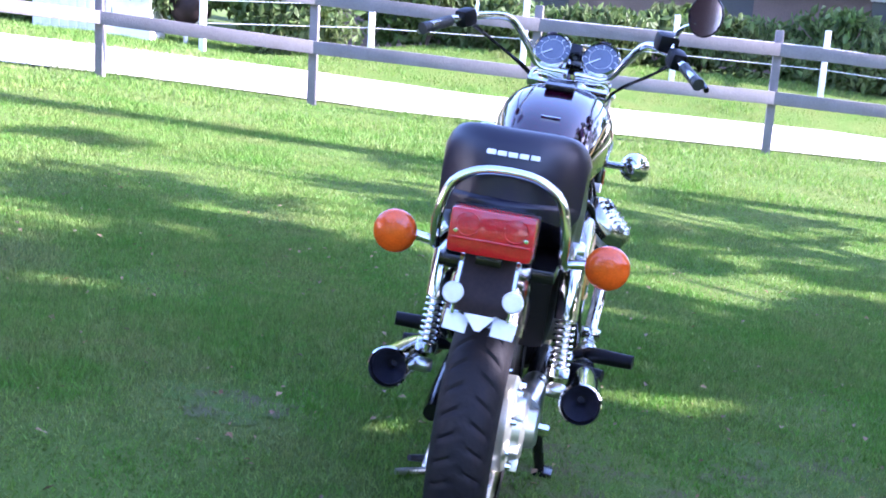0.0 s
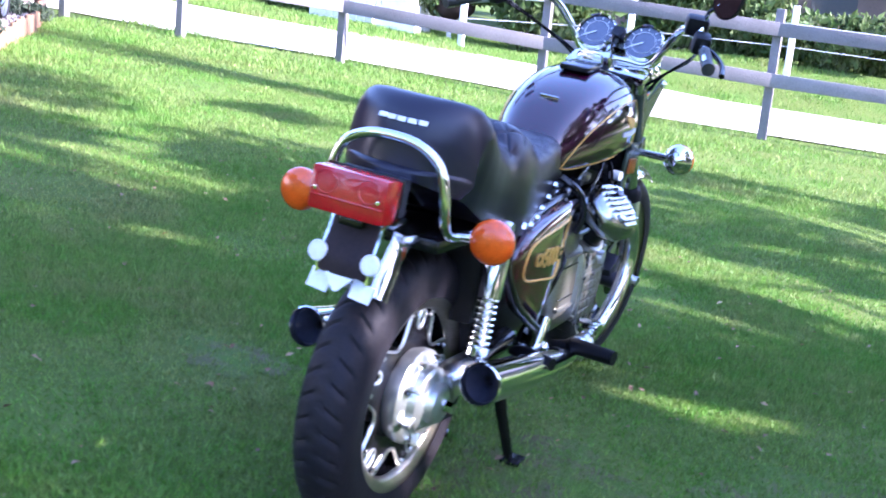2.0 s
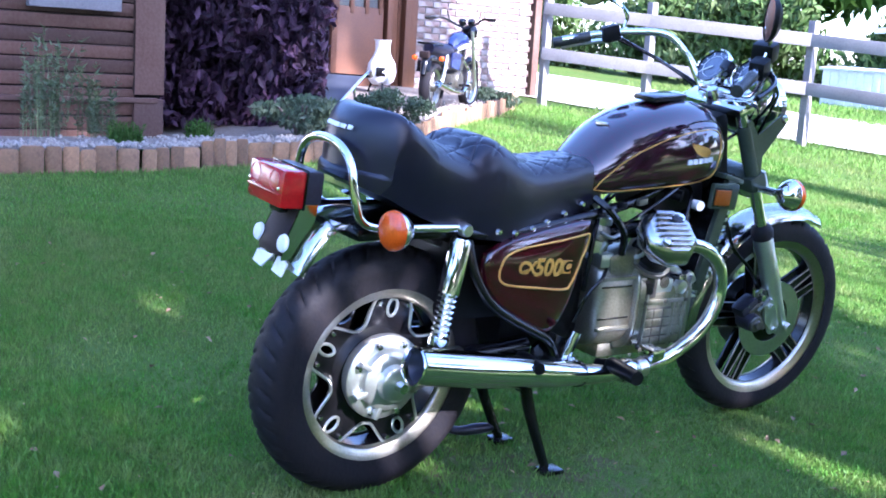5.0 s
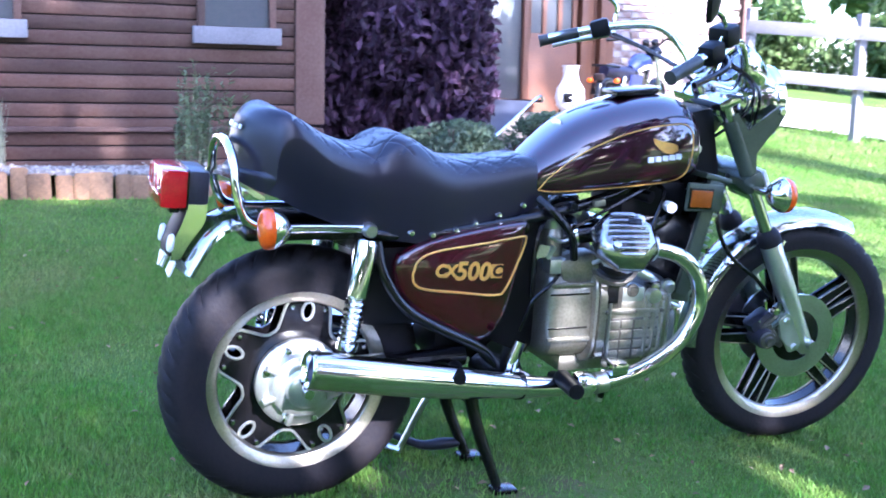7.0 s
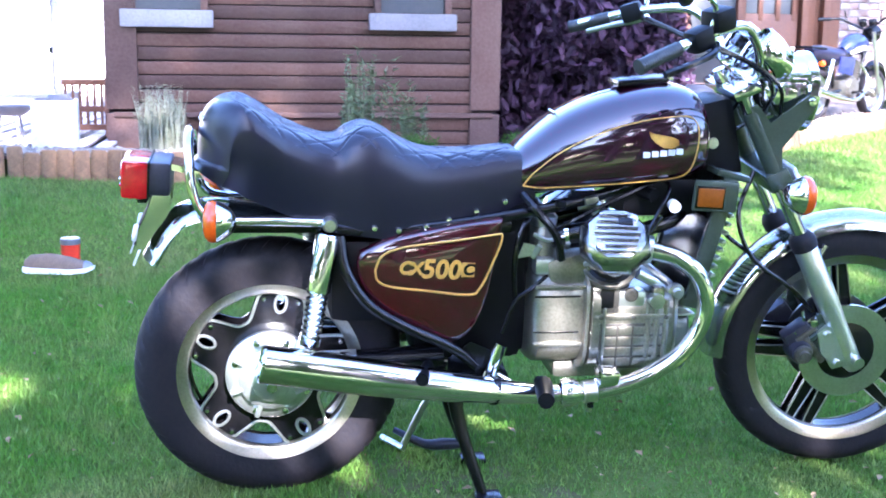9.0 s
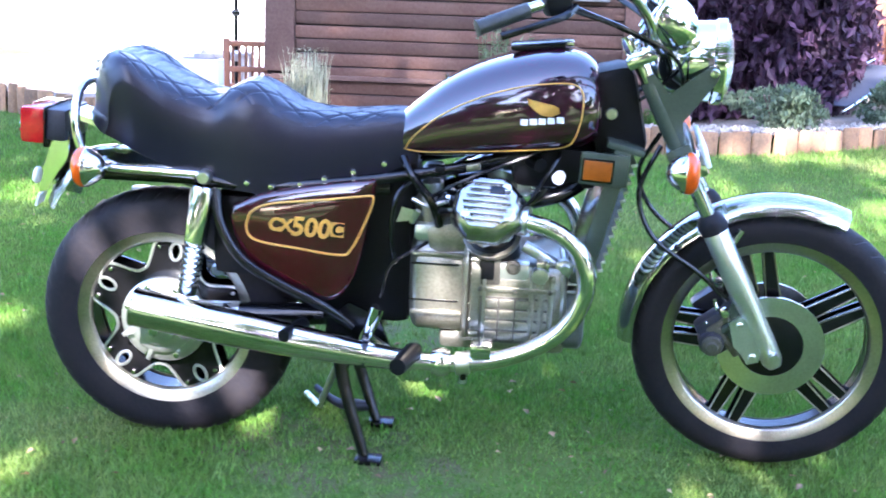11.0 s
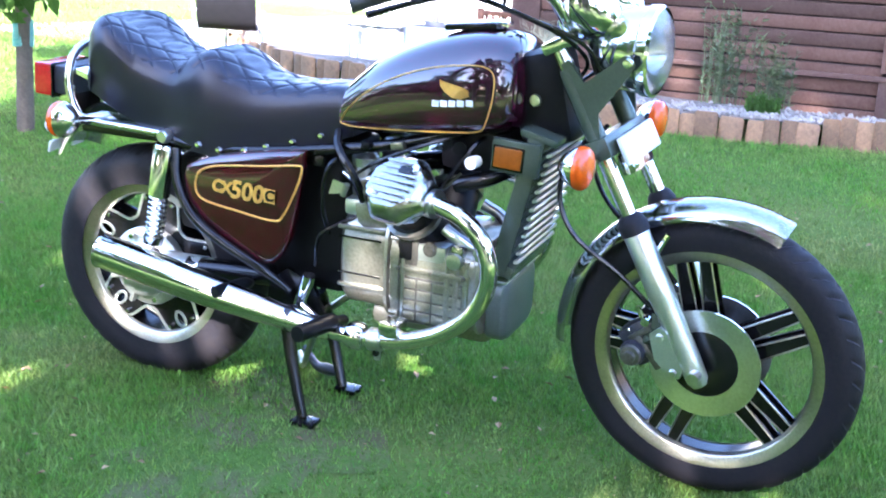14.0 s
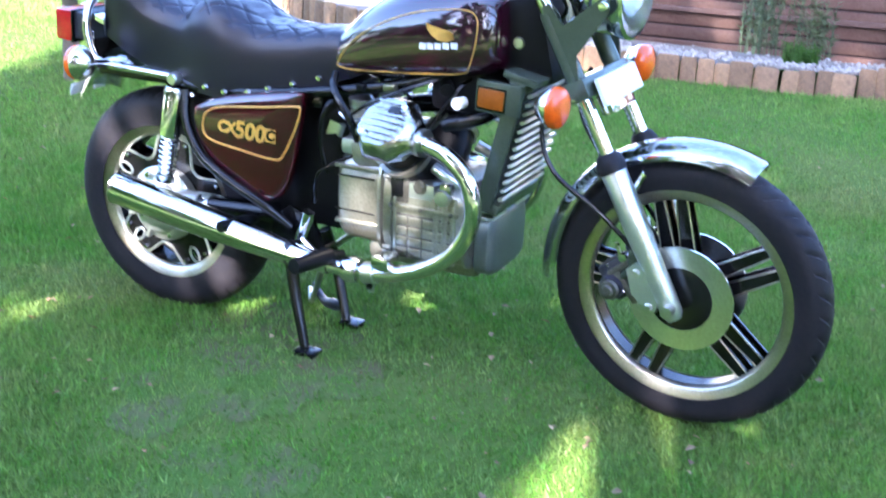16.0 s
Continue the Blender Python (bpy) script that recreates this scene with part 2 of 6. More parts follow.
def lathe(profile, m=Matrix(), sides=32, bm=None, start=0.0, sweep=2 * math.pi):
    """Revolves (radius, along) pairs about the local z axis."""
    bm = bm or bmesh.new()
    full = sweep > 6.28
    k = sides if full else sides + 1
    rings = []
    for r, h in profile:
        rings.append([m @ Vector((r * math.cos(a), r * math.sin(a), h)) for a in (start + sweep * j / sides for j in range(k))])
    ring_skin(bm, rings, closed=full, caps=False)
    bmesh.ops.remove_doubles(bm, verts=bm.verts, dist=1e-5)
    return bm


def plate(outline, depth, m=Matrix(), holes=(), bm=None):
    """A flat plate in the local xy plane with holes through it, depth thick along z."""
    bm = bm or bmesh.new()
    loops = []
    for o in (outline, *holes):
        vs = [bm.verts.new((x, y, 0)) for x, y in o]
        loops.append([bm.edges.new((vs[i], vs[(i + 1) % len(vs)])) for i in range(len(vs))])
    geo = bmesh.ops.triangle_fill(bm, use_beauty=True, use_dissolve=False, edges=[e for l in loops for e in l], normal=(0, 0, 1))
    fs = [f for f in geo["geom"] if isinstance(f, bmesh.types.BMFace)]
    ex = bmesh.ops.extrude_face_region(bm, geom=fs)
    up = [v for v in ex["geom"] if isinstance(v, bmesh.types.BMVert)]
    bmesh.ops.translate(bm, verts=up, vec=(0, 0, depth))
    bmesh.ops.transform(bm, matrix=m, verts=bm.verts)
    return bm


def mirror_x(bm):
    """The same mesh on the other side of the bike."""
    c = bm.copy()
    bmesh.ops.scale(c, vec=(-1, 1, 1), verts=c.verts)
    bmesh.ops.reverse_faces(c, faces=c.faces)
    return c


def both(name, bm, material, parent, label=""):
    other = mirror_x(bm)
    return part(name, bm, material, parent, label), part(name, other, material, parent, label)


def along(a, b):
    """A frame at a whose z axis points at b."""
    a, b = Vector(a), Vector(b)
    return Matrix.Translation(a) @ (b - a).to_track_quat("Z", "Y").to_matrix().to_4x4()


def site(x, y, z=0.0):
    """A place given on the sloping lawn, in the level world."""
    return LEVEL @ Vector((x, y, z))


def rise(x, y):
    """How far the ground stands above the lawn's plane, by plan position."""
    s = min(max((y - 5) / 5, 0), 1)
    return 0.045 * max(0.0, x + 2.3) * s * s * (3 - 2 * s) * math.exp(-max(0.0, x - 3) / 6)


LANE = [(-30, 3.0), (-16, 6.0), (-9.0, 7.6), (-6.6, 8.3), (-5.2, 9.1), (-3.1, 9.8), (-0.8, 10.2), (3, 10.8), (9, 11.6), (25, 13.5)]


def lane_far(x):
    """Where the lane's far edge runs."""
    return float(np.interp(x, [p[0] for p in LANE], [p[1] for p in LANE])) + 4.6


def verge(x, y):
    """A grass bank that climbs beyond the lane towards its lower end."""
    a, b = min(max((y - lane_far(x)) / 2.6, 0), 1), min(max((x + 6.5) / 4, 0), 1)
    return 0.58 * a * a * (3 - 2 * a) * b * b * (3 - 2 * b)


def ground(x, y):
    """The level-world height of the ground at the level-world place x, y."""
    sx, sy = 22 * math.tanh(x / 22), 22 * math.tanh(y / 22)
    if x < -4.5 and y < 4.0:
        # level ground under the patio and the shed
        s = min(max((y - 1.5) / 2.5, 0), 1)
        s = s * s * (3 - 2 * s)
        sx = sx * s + (1 - s) * (-4.5 + 0.9 * math.tanh((-4.5 - x) / 0.9))
    return -0.08 * sx - 0.012 * sy + rise(x, y) + verge(x, y)


def upright(x, y, turn=0.0, sink=0.0):
    """A pose that stands upright on the ground at the lawn's plan place x, y."""
    p = site(x, y)
    return pose(p.x, p.y, ground(p.x, p.y) - sink, 0, 0, turn)


# ---- the motorcycle ----
bike = thing("motorcycle", LEVEL @ Matrix.Translation((0.008, 0, 0)), "maroon and chrome vintage motorcycle on its centre stand on lawn", "motorcycle")
RA, FA = Vector((0, 0, 0.305)), Vector((0, 1.46, 0.334))          # the axles
X_AXIS = pose(0, 0, 0, 0, 90, 0)                                   # local z along the bike's right


def wheel_frame(axle):
    return Matrix.Translation(axle) @ X_AXIS


def tyre_mesh(axle, radius, width, bead, blocks, seed):
    """A tyre with a rounded tread cut by slanting grooves."""
    prof = []
    h = radius - bead
    for k in range(25):
        a = math.pi * (k / 24 - 0.5)
        ca, sa = math.cos(a), math.sin(a)
        r = bead + h * (max(ca, 0) ** 0.62)
        w = width / 2 * math.copysign(abs(sa) ** 0.85, sa)
        if abs(k - 12) > 9:
            w *= 1 - 0.03 * (abs(k - 12) - 9) ** 2 / 3
        prof.append((r, w))
    bm = bmesh.new()
    sides, m = blocks * 6, wheel_frame(axle)
    rings = []
    for j in range(sides):
        ring = []
        for k, (r, w) in enumerate(prof):
            a = 2 * math.pi * (j + 3.6 * abs(k - 12) / 6) / sides
            off = abs(k - 12)
            side = (k < 12) * 3
            cut = 0.0052 if ((j + side) % 6 == 0 and 1 <= off <= 6) else 0.0
            ring.append(m @ Vector(((r - cut) * math.cos(a), (r - cut) * math.sin(a), w)))
        rings.append(ring)
    rings.append(rings[0])
    ring_skin(bm, rings, closed=False)
    bmesh.ops.remove_doubles(bm, verts=bm.verts, dist=1e-5)
    return bm


def rim_mesh(axle, r_out, r_in, w):
    """A channel-section rim."""
    m = wheel_frame(axle)
    return lathe([(r_in, -w / 2 + 0.012), (r_out - 0.012, -w / 2 + 0.006), (r_out, -w / 2), (r_out + 0.004, -w / 2 + 0.004), (r_out, -w / 2 + 0.012),
                  (r_out - 0.006, 0), (r_out, w / 2 - 0.012), (r_out + 0.004, w / 2 - 0.004), (r_out, w / 2), (r_out - 0.012, w / 2 - 0.006),
                  (r_in, w / 2 - 0.012), (r_in, -w / 2 + 0.012)], m, 72)


def oval(cx, cy, rx, ry, turn, n=18):
    c, s = math.cos(turn), math.sin(turn)
    return [(cx + c * rx * math.cos(a) - s * ry * math.sin(a), cy + s * rx * math.cos(a) + c * ry * math.sin(a)) for a in (2 * math.pi * k / n for k in range(n))]


def loop_tube(pts, r, m, sides=6):
    bm = bmesh.new()
    c = [m @ Vector((*p, 0)) for p in pts]
    n = len(c)
    nz = (m.to_3x3() @ Vector((0, 0, 1))).normalized()
    rings = []
    for i in range(n + 1):
        way = (c[(i + 1) % n] - c[(i - 1) % n]).normalized()
        side = nz.cross(way).normalized()
        rings.append([c[i % n] + r * (math.cos(a) * side + math.sin(a) * nz) for a in (2 * math.pi * k / sides for k in range(sides))])
    ring_skin(bm, rings, caps=False)
    bmesh.ops.remove_doubles(bm, verts=bm.verts, dist=1e-5)
    return bm


# rear wheel
rear_wheel = new("rear_wheel")
rear_wheel.parent = bike
tagged(rear_wheel, "rear wheel with wide black tyre and silver rim")
part("tyre", tyre_mesh(RA, 0.317, 0.132, 0.218, 40, 1), RUBBER, rear_wheel)
part("rim", rim_mesh(RA, 0.218, 0.192, 0.088), BLACK, rear_wheel)
for s in (1, -1):
    part("rim_lip", lathe([(0.188, 0.036 * s), (0.192, 0.046 * s), (0.196, 0.049 * s), (0.219, 0.056 * s), (0.225, 0.058 * s), (0.227, 0.053 * s), (0.220, 0.040 * s)], wheel_frame(RA), 72), LIP, rear_wheel, "bright machined silver rim lip")
star = []
for k in range(100):
    a = 2 * math.pi * k / 100
    arm = abs(((a - math.radians(82)) / (2 * math.pi / 5) + 0.5) % 1 - 0.5) * 2       # 0 on an arm, 1 between arms
    r = 0.196 if arm < 0.42 else 0.196 - 0.066 * math.sin(math.pi / 2 * min(1, (arm - 0.42) / 0.5))
    star.append((r * math.cos(a), r * math.sin(a)))
slots = []
for k in range(5):
    a = math.radians(82 + 72 * k)
    slots.append(oval(0.166 * math.cos(a), 0.166 * math.sin(a), 0.021, 0.0125, a))
YZ = Matrix(((0, 0, 1, 0), (1, 0, 0, 0), (0, 1, 0, 0), (0, 0, 0, 1)))                # plate x, y -> bike y, z; depth -> bike x
for sx in (0.026, -0.034):
    part("spoke_plate", plate(star, 0.008, Matrix.Translation(RA + Vector((sx, 0, 0))) @ YZ, slots), BLACK, rear_wheel, "black pressed star-shaped spoke plate")
face = Matrix.Translation(RA + Vector((0.036, 0, 0))) @ YZ
for k in range(5):
    a = math.radians(82 + 72 * k)
    part("slot_trim", loop_tube(oval(0.166 * math.cos(a), 0.166 * math.sin(a), 0.022, 0.0135, a), 0.0040, face), SLIDER, rear_wheel)
    pts = []
    for j in range(15):
        t = j / 14
        b = a + math.radians(36) + math.radians(52) * (t - 0.5)
        arm = abs(((b - math.radians(82)) / (2 * math.pi / 5) + 0.5) % 1 - 0.5) * 2
        r = 0.196 if arm < 0.42 else 0.196 - 0.066 * math.sin(math.pi / 2 * min(1, (arm - 0.42) / 0.5))
        pts.append(face @ Vector((r * math.cos(b), r * math.sin(b), 0)))
    part("edge_trim", tube(pts, 0.0040, 6, smooth=False), SLIDER, rear_wheel)
    for d in (-13, 13):
        b = a + math.radians(d)
        part("bolt", lathe([(0.0, 0.009), (0.005, 0.008), (0.006, 0)], face @ Matrix.Translation((0.178 * math.cos(b), 0.178 * math.sin(b), 0)), 8), CHROME, rear_wheel)
part("hub", lathe([(0.0, -0.075), (0.06, -0.075), (0.085, -0.05), (0.085, 0.04), (0.06, 0.05), (0, 0.05)], wheel_frame(RA), 36), ALLOY, rear_wheel)

# shaft drive on the right
part("final_drive", lathe([(0.03, 0.03), (0.100, 0.035), (0.106, 0.052), (0.106, 0.068), (0.098, 0.076), (0.078, 0.080), (0.074, 0.098), (0.066, 0.104), (0.046, 0.107), (0.043, 0.126), (0.034, 0.132), (0, 0.132)], wheel_frame(RA), 48), SLIDER, bike, "polished alloy bevel drive housing")
part("drive_neck", tube([(0.085, 0.05, 0.315), (0.095, 0.14, 0.335), (0.10, 0.20, 0.345)], [0.05, 0.036, 0.03], 16), STEEL, bike)
for k in range(8):
    a = math.radians(22 + 45 * k)
    part("bolt", lathe([(0, 0.016), (0.0075, 0.014), (0.009, 0)], Matrix.Translation((0.075, 0.090 * math.cos(a), RA.z + 0.090 * math.sin(a))) @ X_AXIS, 8), CHROME, bike)
part("axle_nut", lathe([(0, 0.03), (0.013, 0.03), (0.015, 0)], Matrix.Translation((0.125, 0, RA.z)) @ X_AXIS, 6), CHROME, bike)
for k in range(3):
    part("drive_rib", box(0.02, 0.012, 0.05, Matrix.Translation((0.092, 0, RA.z)) @ Matrix.Rotation(math.radians(60 + 50 * k), 4, "X") @ pose(0, 0, 0.075), 0.004), SLIDER, bike)
part("swing_arm", tube([(-0.1, -0.03, 0.305), (-0.105, 0.1, 0.315), (-0.1, 0.40, 0.36)], [0.02, 0.024, 0.026], 12), BLACK, bike)
part("swing_arm", tube([(0.1, 0.16, 0.34), (0.1, 0.28, 0.35), (0.1, 0.40, 0.36)], [0.032, 0.028, 0.028], 12), BLACK, bike)


def shock(s):
    top, low = Vector((0.142 * s, 0.127, 0.685)), Vector((0.152 * s, 0.078, 0.375))
    m = along(low, top)
    L = (top - low).length
    g = new("shock_absorber")
    g.parent = bike
    part("cover", lathe([(0.020, L * 0.50), (0.027, L * 0.51), (0.027, L * 0.90), (0.022, L * 0.93), (0, L * 0.93)], m, 24), CHROME, g, "chrome shock cover")
    part("damper", lathe([(0, 0.03), (0.014, 0.03), (0.014, L * 0.55), (0, L * 0.55)], m, 16), STEEL, g)
    coil = [m @ Vector((0.021 * math.cos(a), 0.021 * math.sin(a), 0.055 + (L * 0.52 - 0.055) * a / (2 * math.pi * 8))) for a in (2 * math.pi * k / 14 for k in range(14 * 8 + 1))]
    part("spring", tube(coil, 0.0042, 6, smooth=False), CHROME, g, "chrome coil spring")
    part("spring_seat", lathe([(0, 0.03), (0.024, 0.032), (0.026, 0.05), (0.018, 0.056), (0, 0.056)], m, 20), CHROME, g)
    for p in (top, low):
        part("mount_eye", lathe([(0, -0.02), (0.013, -0.02), (0.017, -0.012), (0.017, 0.012), (0.013, 0.02), (0, 0.02)], Matrix.Translation(p) @ X_AXIS, 14), STEEL, g)


shock(1)
shock(-1)


# exhausts
def exhaust(s):
    g = new("exhaust")
    g.parent = bike
    sil = [Vector((0.212 * s, -0.018, 0.385)), Vector((0.210 * s, 0.25, 0.342)), Vector((0.205 * s, 0.50, 0.305)), Vector((0.200 * s, 0.62, 0.292))]
    bm = tube(sil, [0.0445, 0.042, 0.030, 0.023], 28, caps=False)
    m = along(sil[0], sil[0] - (sil[1] - sil[0]))
    lathe([(0.0445, 0), (0.0465, 0.006), (0.043, 0.009), (0.039, 0.0), (0.034, -0.05)], m, 28, bm)
    part("silencer", bm, CHROME, g, "tapered chrome silencer")
    part("outlet", lathe([(0.0405, -0.004), (0.036, -0.012), (0.012, -0.045), (0.010, -0.05), (0.010, -0.09), (0, -0.09)], m, 24), SOOT, g, "dark sooted silencer outlet")
    pipe = [(0.2 * s, 0.60, 0.293), (0.2 * s, 0.74, 0.295), (0.2 * s, 0.86, 0.325), (0.205 * s, 0.955, 0.39), (0.208 * s, 1.0, 0.48), (0.205 * s, 0.985, 0.565), (0.198 * s, 0.93, 0.615), (0.185 * s, 0.855, 0.635)]
    part("header_pipe", tube(pipe, 0.0205, 18), CHROME, g, "curved chrome header pipe")
    part("clamp", tube([(0.2 * s, 0.72, 0.294), (0.2 * s, 0.75, 0.297)], 0.027, 16), STEEL, g)
    part("clamp", tube([(0.2 * s, 0.50, 0.305), (0.2 * s, 0.515, 0.303)], 0.034, 16), BLACK, g)
    part("flange", tube([(0.186 * s, 0.865, 0.634), (0.178 * s, 0.83, 0.637)], 0.033, 16), STEEL, g)


exhaust(1)
exhaust(-1)

# rear mudguard, tail lamp, grab rail
GUARD = [(0.14, 0.655), (0.05, 0.690), (-0.05, 0.706), (-0.12, 0.716), (-0.175, 0.712), (-0.217, 0.694), (-0.250, 0.656), (-0.275, 0.616), (-0.290, 0.588)]
path = [Vector((0, y, z)) for y, z in spline(GUARD, 5)]
rings = []
for i, c in enumerate(path):
    way = (path[min(i + 1, len(path) - 1)] - path[max(i - 1, 0)]).normalized()
    n = Vector((1, 0, 0)).cross(way).normalized()
    n = n if n.y - n.z < 0 or n.z > 0 else -n
    w = 0.070 + 0.012 * (i / len(path))
    rings.append([c + Vector((w * math.sin(a), 0, 0)) - n * 0.045 * (1 - math.cos(a)) for a in (math.radians(-84 + 168 * k / 14) for k in range(15))])
fend = ring_skin(bmesh.new(), rings, closed=False)
bmesh.ops.solidify(fend, geom=fend.faces[:], thickness=0.003)
part("rear_mudguard", fend, CHROME, bike, "chrome rear mudguard")
tail = new("tail_lamp")
tail.parent = bike
part("lens", box(0.162, 0.060, 0.086, pose(0, -0.298, 0.769, -3), 0.011), REDLENS, tail, "red plastic tail lamp lens")
part("lens_seam", box(0.165, 0.005, 0.089, pose(0, -0.2685, 0.7675, -3), 0.004), BLACK, tail)
for k in (-1, 1):
    part("lens_chamber", lathe([(0.021, 0.0), (0.022, 0.0012), (0.023, 0.0)], pose(0.045 * k, -0.3275, 0.785, 87), 24), REDLENS, tail)
part("lens_rib", box(0.150, 0.006, 0.006, pose(0, -0.3285, 0.757, -3), 0.002), REDLENS, tail)
for k in range(2):
    part("lens_screw", lathe([(0, 0.004), (0.004, 0.003), (0.0045, 0)], pose(-0.066 + 0.132 * k, -0.328, 0.770, 90), 10), CHROME, tail)
body = box(0.148, 0.05, 0.076, pose(0, -0.245, 0.770, -3), 0.010)
part("lamp_body", body, SOOT, tail, "dark grey tail lamp body")
part("lamp_bracket", ring_skin(bmesh.new(), [[(-w, y, z), (w, y, z), (w, y, z - 0.014), (-w, y, z - 0.014)] for y, z, w in ((-0.262, 0.806, 0.060), (-0.21, 0.800, 0.052), (-0.15, 0.780, 0.046), (-0.09, 0.745, 0.046))]), CHROME, tail, "chrome lamp bracket")
# curved number plate bracket below the lamp, its edges turned forward
band = [[(-w, y, z), (-w * 0.86, y - 0.004, z), (w * 0.86, y - 0.004, z), (w, y, z), (w, y + 0.012, z + 0.004), (-w, y + 0.012, z + 0.004)] for y, z, w in [tuple(v) for v in spline([(-0.262, 0.730, 0.050), (-0.272, 0.700, 0.050), (-0.288, 0.668, 0.051), (-0.300, 0.640, 0.052), (-0.302, 0.615, 0.052)], 4)]]
part("plate_bracket", ring_skin(bmesh.new(), band), BRACKET, tail, "dark brown number plate bracket")
part("plate_tab", plate([(-0.030, 0.0), (0.030, 0.0), (0.005, -0.030), (-0.005, -0.030)], 0.004, pose(0, -0.306, 0.612, 70)), WHITE, tail, "pale triangular plate tab")
for s in (-1, 1):
    cheek = [[(s * 0.051, y, z), (s * 0.057, y, z), (s * 0.057, y + d, z + 0.004), (s * 0.051, y + d, z + 0.004)] for y, z, d in [tuple(v) for v in spline([(-0.250, 0.775, 0.030), (-0.264, 0.725, 0.042), (-0.278, 0.685, 0.050), (-0.296, 0.645, 0.040), (-0.300, 0.605, 0.020)], 4)]]
    part("bracket_cheek", ring_skin(bmesh.new(), cheek), CHROME, tail, "curved chrome bracket cheek")
    part("plate_disc", lathe([(0, 0.007), (0.018, 0.006), (0.021, 0.0), (0.018, -0.004), (0, -0.004)], pose(0.057 * s, -0.300, 0.646, 80), 20), WHITE, tail, "round pale reflector disc")
    part("plate_foot", plate([(-0.022, -0.016), (0.022, -0.020), (0.026, 0.012), (-0.020, 0.022)], 0.005, pose(0.046 * s, -0.296, 0.590, 68)), WHITE, tail, "pale plate fixing lug")
part("plate_light", box(0.05, 0.022, 0.018, pose(0, -0.288, 0.715), 0.004), BLACK, tail)
rail = [(0.137, 0.135, 0.686), (0.137, 0.0, 0.69), (0.134, -0.10, 0.692), (0.130, -0.152, 0.710), (0.127, -0.174, 0.77), (0.108, -0.178, 0.832), (0.062, -0.180, 0.864), (0, -0.180, 0.872)]
part("grab_rail", tube(rail + [(-x, y, z) for x, y, z in rail[-2::-1]], 0.0105, 12), CHROME, bike, "arched chrome grab rail")


def indicator(x, y, z, face, stalk):
    """A round lamp on a stalk: chrome bowl, orange lens that faces +y or -y."""
    g = new("indicator")
    g.parent = bike
    m = Matrix.Translation((x, y, z)) @ pose(0, 0, 0, -90 if face > 0 else 90)
    part("bowl", lathe([(0.0, -0.036), (0.014, -0.034), (0.028, -0.024), (0.038, -0.009), (0.044, 0.002), (0.0445, 0.006), (0.042, 0.006)], m, 28), CHROME, g, "chrome indicator bowl")
    part("lens", lathe([(0.0440, 0.005), (0.0455, 0.014), (0.043, 0.023), (0.035, 0.030), (0.020, 0.034), (0.0, 0.0355)], m, 28), ORANGE, g, "orange indicator lens")
    part("stalk", tube([stalk, (x, y - 0.012 * face, z)], [0.010, 0.012], 12), CHROME, g)
    return g


for s in (1, -1):
    indicator(0.218 * s, -0.112, 0.708, -1, (0.13 * s, -0.10, 0.695))

# ---- seat ----
TOP = spline([(-0.165, 0.815), (-0.160, 0.88), (-0.142, 0.928), (-0.105, 0.950), (-0.05, 0.934), (0.03, 0.893), (0.10, 0.866), (0.145, 0.862), (0.175, 0.882), (0.21, 0.893), (0.25, 0.883), (0.34, 0.838), (0.44, 0.832), (0.56, 0.842), (0.598, 0.822), (0.607, 0.79)], 14)
LOW = [(-0.165, 0.772), (-0.10, 0.742), (0.05, 0.698), (0.17, 0.662), (0.30, 0.642), (0.42, 0.672), (0.54, 0.705), (0.607, 0.74)]
WID = [(-0.168, 0.148), (-0.12, 0.160), (0.0, 0.154), (0.13, 0.140), (0.19, 0.150), (0.28, 0.146), (0.38, 0.125), (0.48, 0.108), (0.607, 0.088)]


def curve(table, v):
    """A table read with its corners rounded off."""
    return sum(float(np.interp(v + 0.009 * k, [a for a, _ in table], [b for _, b in table])) for k in range(-5, 6)) / 11


def bow(px):
    return 0.068 * (px / 0.14) ** 2


rings = []
for y, z in TOP:
    w, lo = curve(WID, y), curve(LOW, y)
    ring = []
    for j in range(121):
        a = math.pi * j / 120
        c, s = math.cos(a), math.sin(a)
        pz = lo + (z - lo) * (abs(s) ** 0.42)
        skirt = curve([(-0.16, 0.84), (0.05, 0.88), (0.2, 0.97)], y)
        px = w * math.copysign(abs(c) ** curve([(-0.1, 0.34), (0.2, 0.48)], y), c) * (skirt + (1 - skirt) * min(1, (pz - lo) / (0.72 * (z - lo) + 1e-6)))
        if s > 0.02 and abs(px) < w * 0.86 and pz > lo + 0.6 * (z - lo):
            # diamond stitching, sunk into the top
            q = 0.072
            u1, u2 = (px * 1.25 + y) / q, (px * 1.25 - y) / q
            d = min(abs(u1 - round(u1)), abs(u2 - round(u2)))
            if -0.10 < y < 0.55:
                pz -= 0.0048 * math.exp(-(d / 0.062) ** 2) - 0.001
        # the rear end is rounded in plan
        ring.append(Vector((px, y + bow(px) * max(0.0, 1 - (y + 0.165) / 0.20), pz)))
    rings.append(ring)
back = [[Vector((p.x * f, -0.165 + bow(p.x * f) - d, 0.80 + g * (p.z - 0.80))) for p in rings[0]] for f, g, d in ((0.30, 0.2, 0.010), (0.62, 0.5, 0.0085), (0.86, 0.80, 0.005), (0.96, 0.94, 0.002))]
rings = back + rings + [[Vector((p.x * 0.5, p.y + 0.003, 0.75 + 0.3 * (p.z - 0.75))) for p in rings[-1]]]
part("seat", ring_skin(bmesh.new(), rings), VINYL, bike, "black vinyl stepped seat with diamond-quilted top")
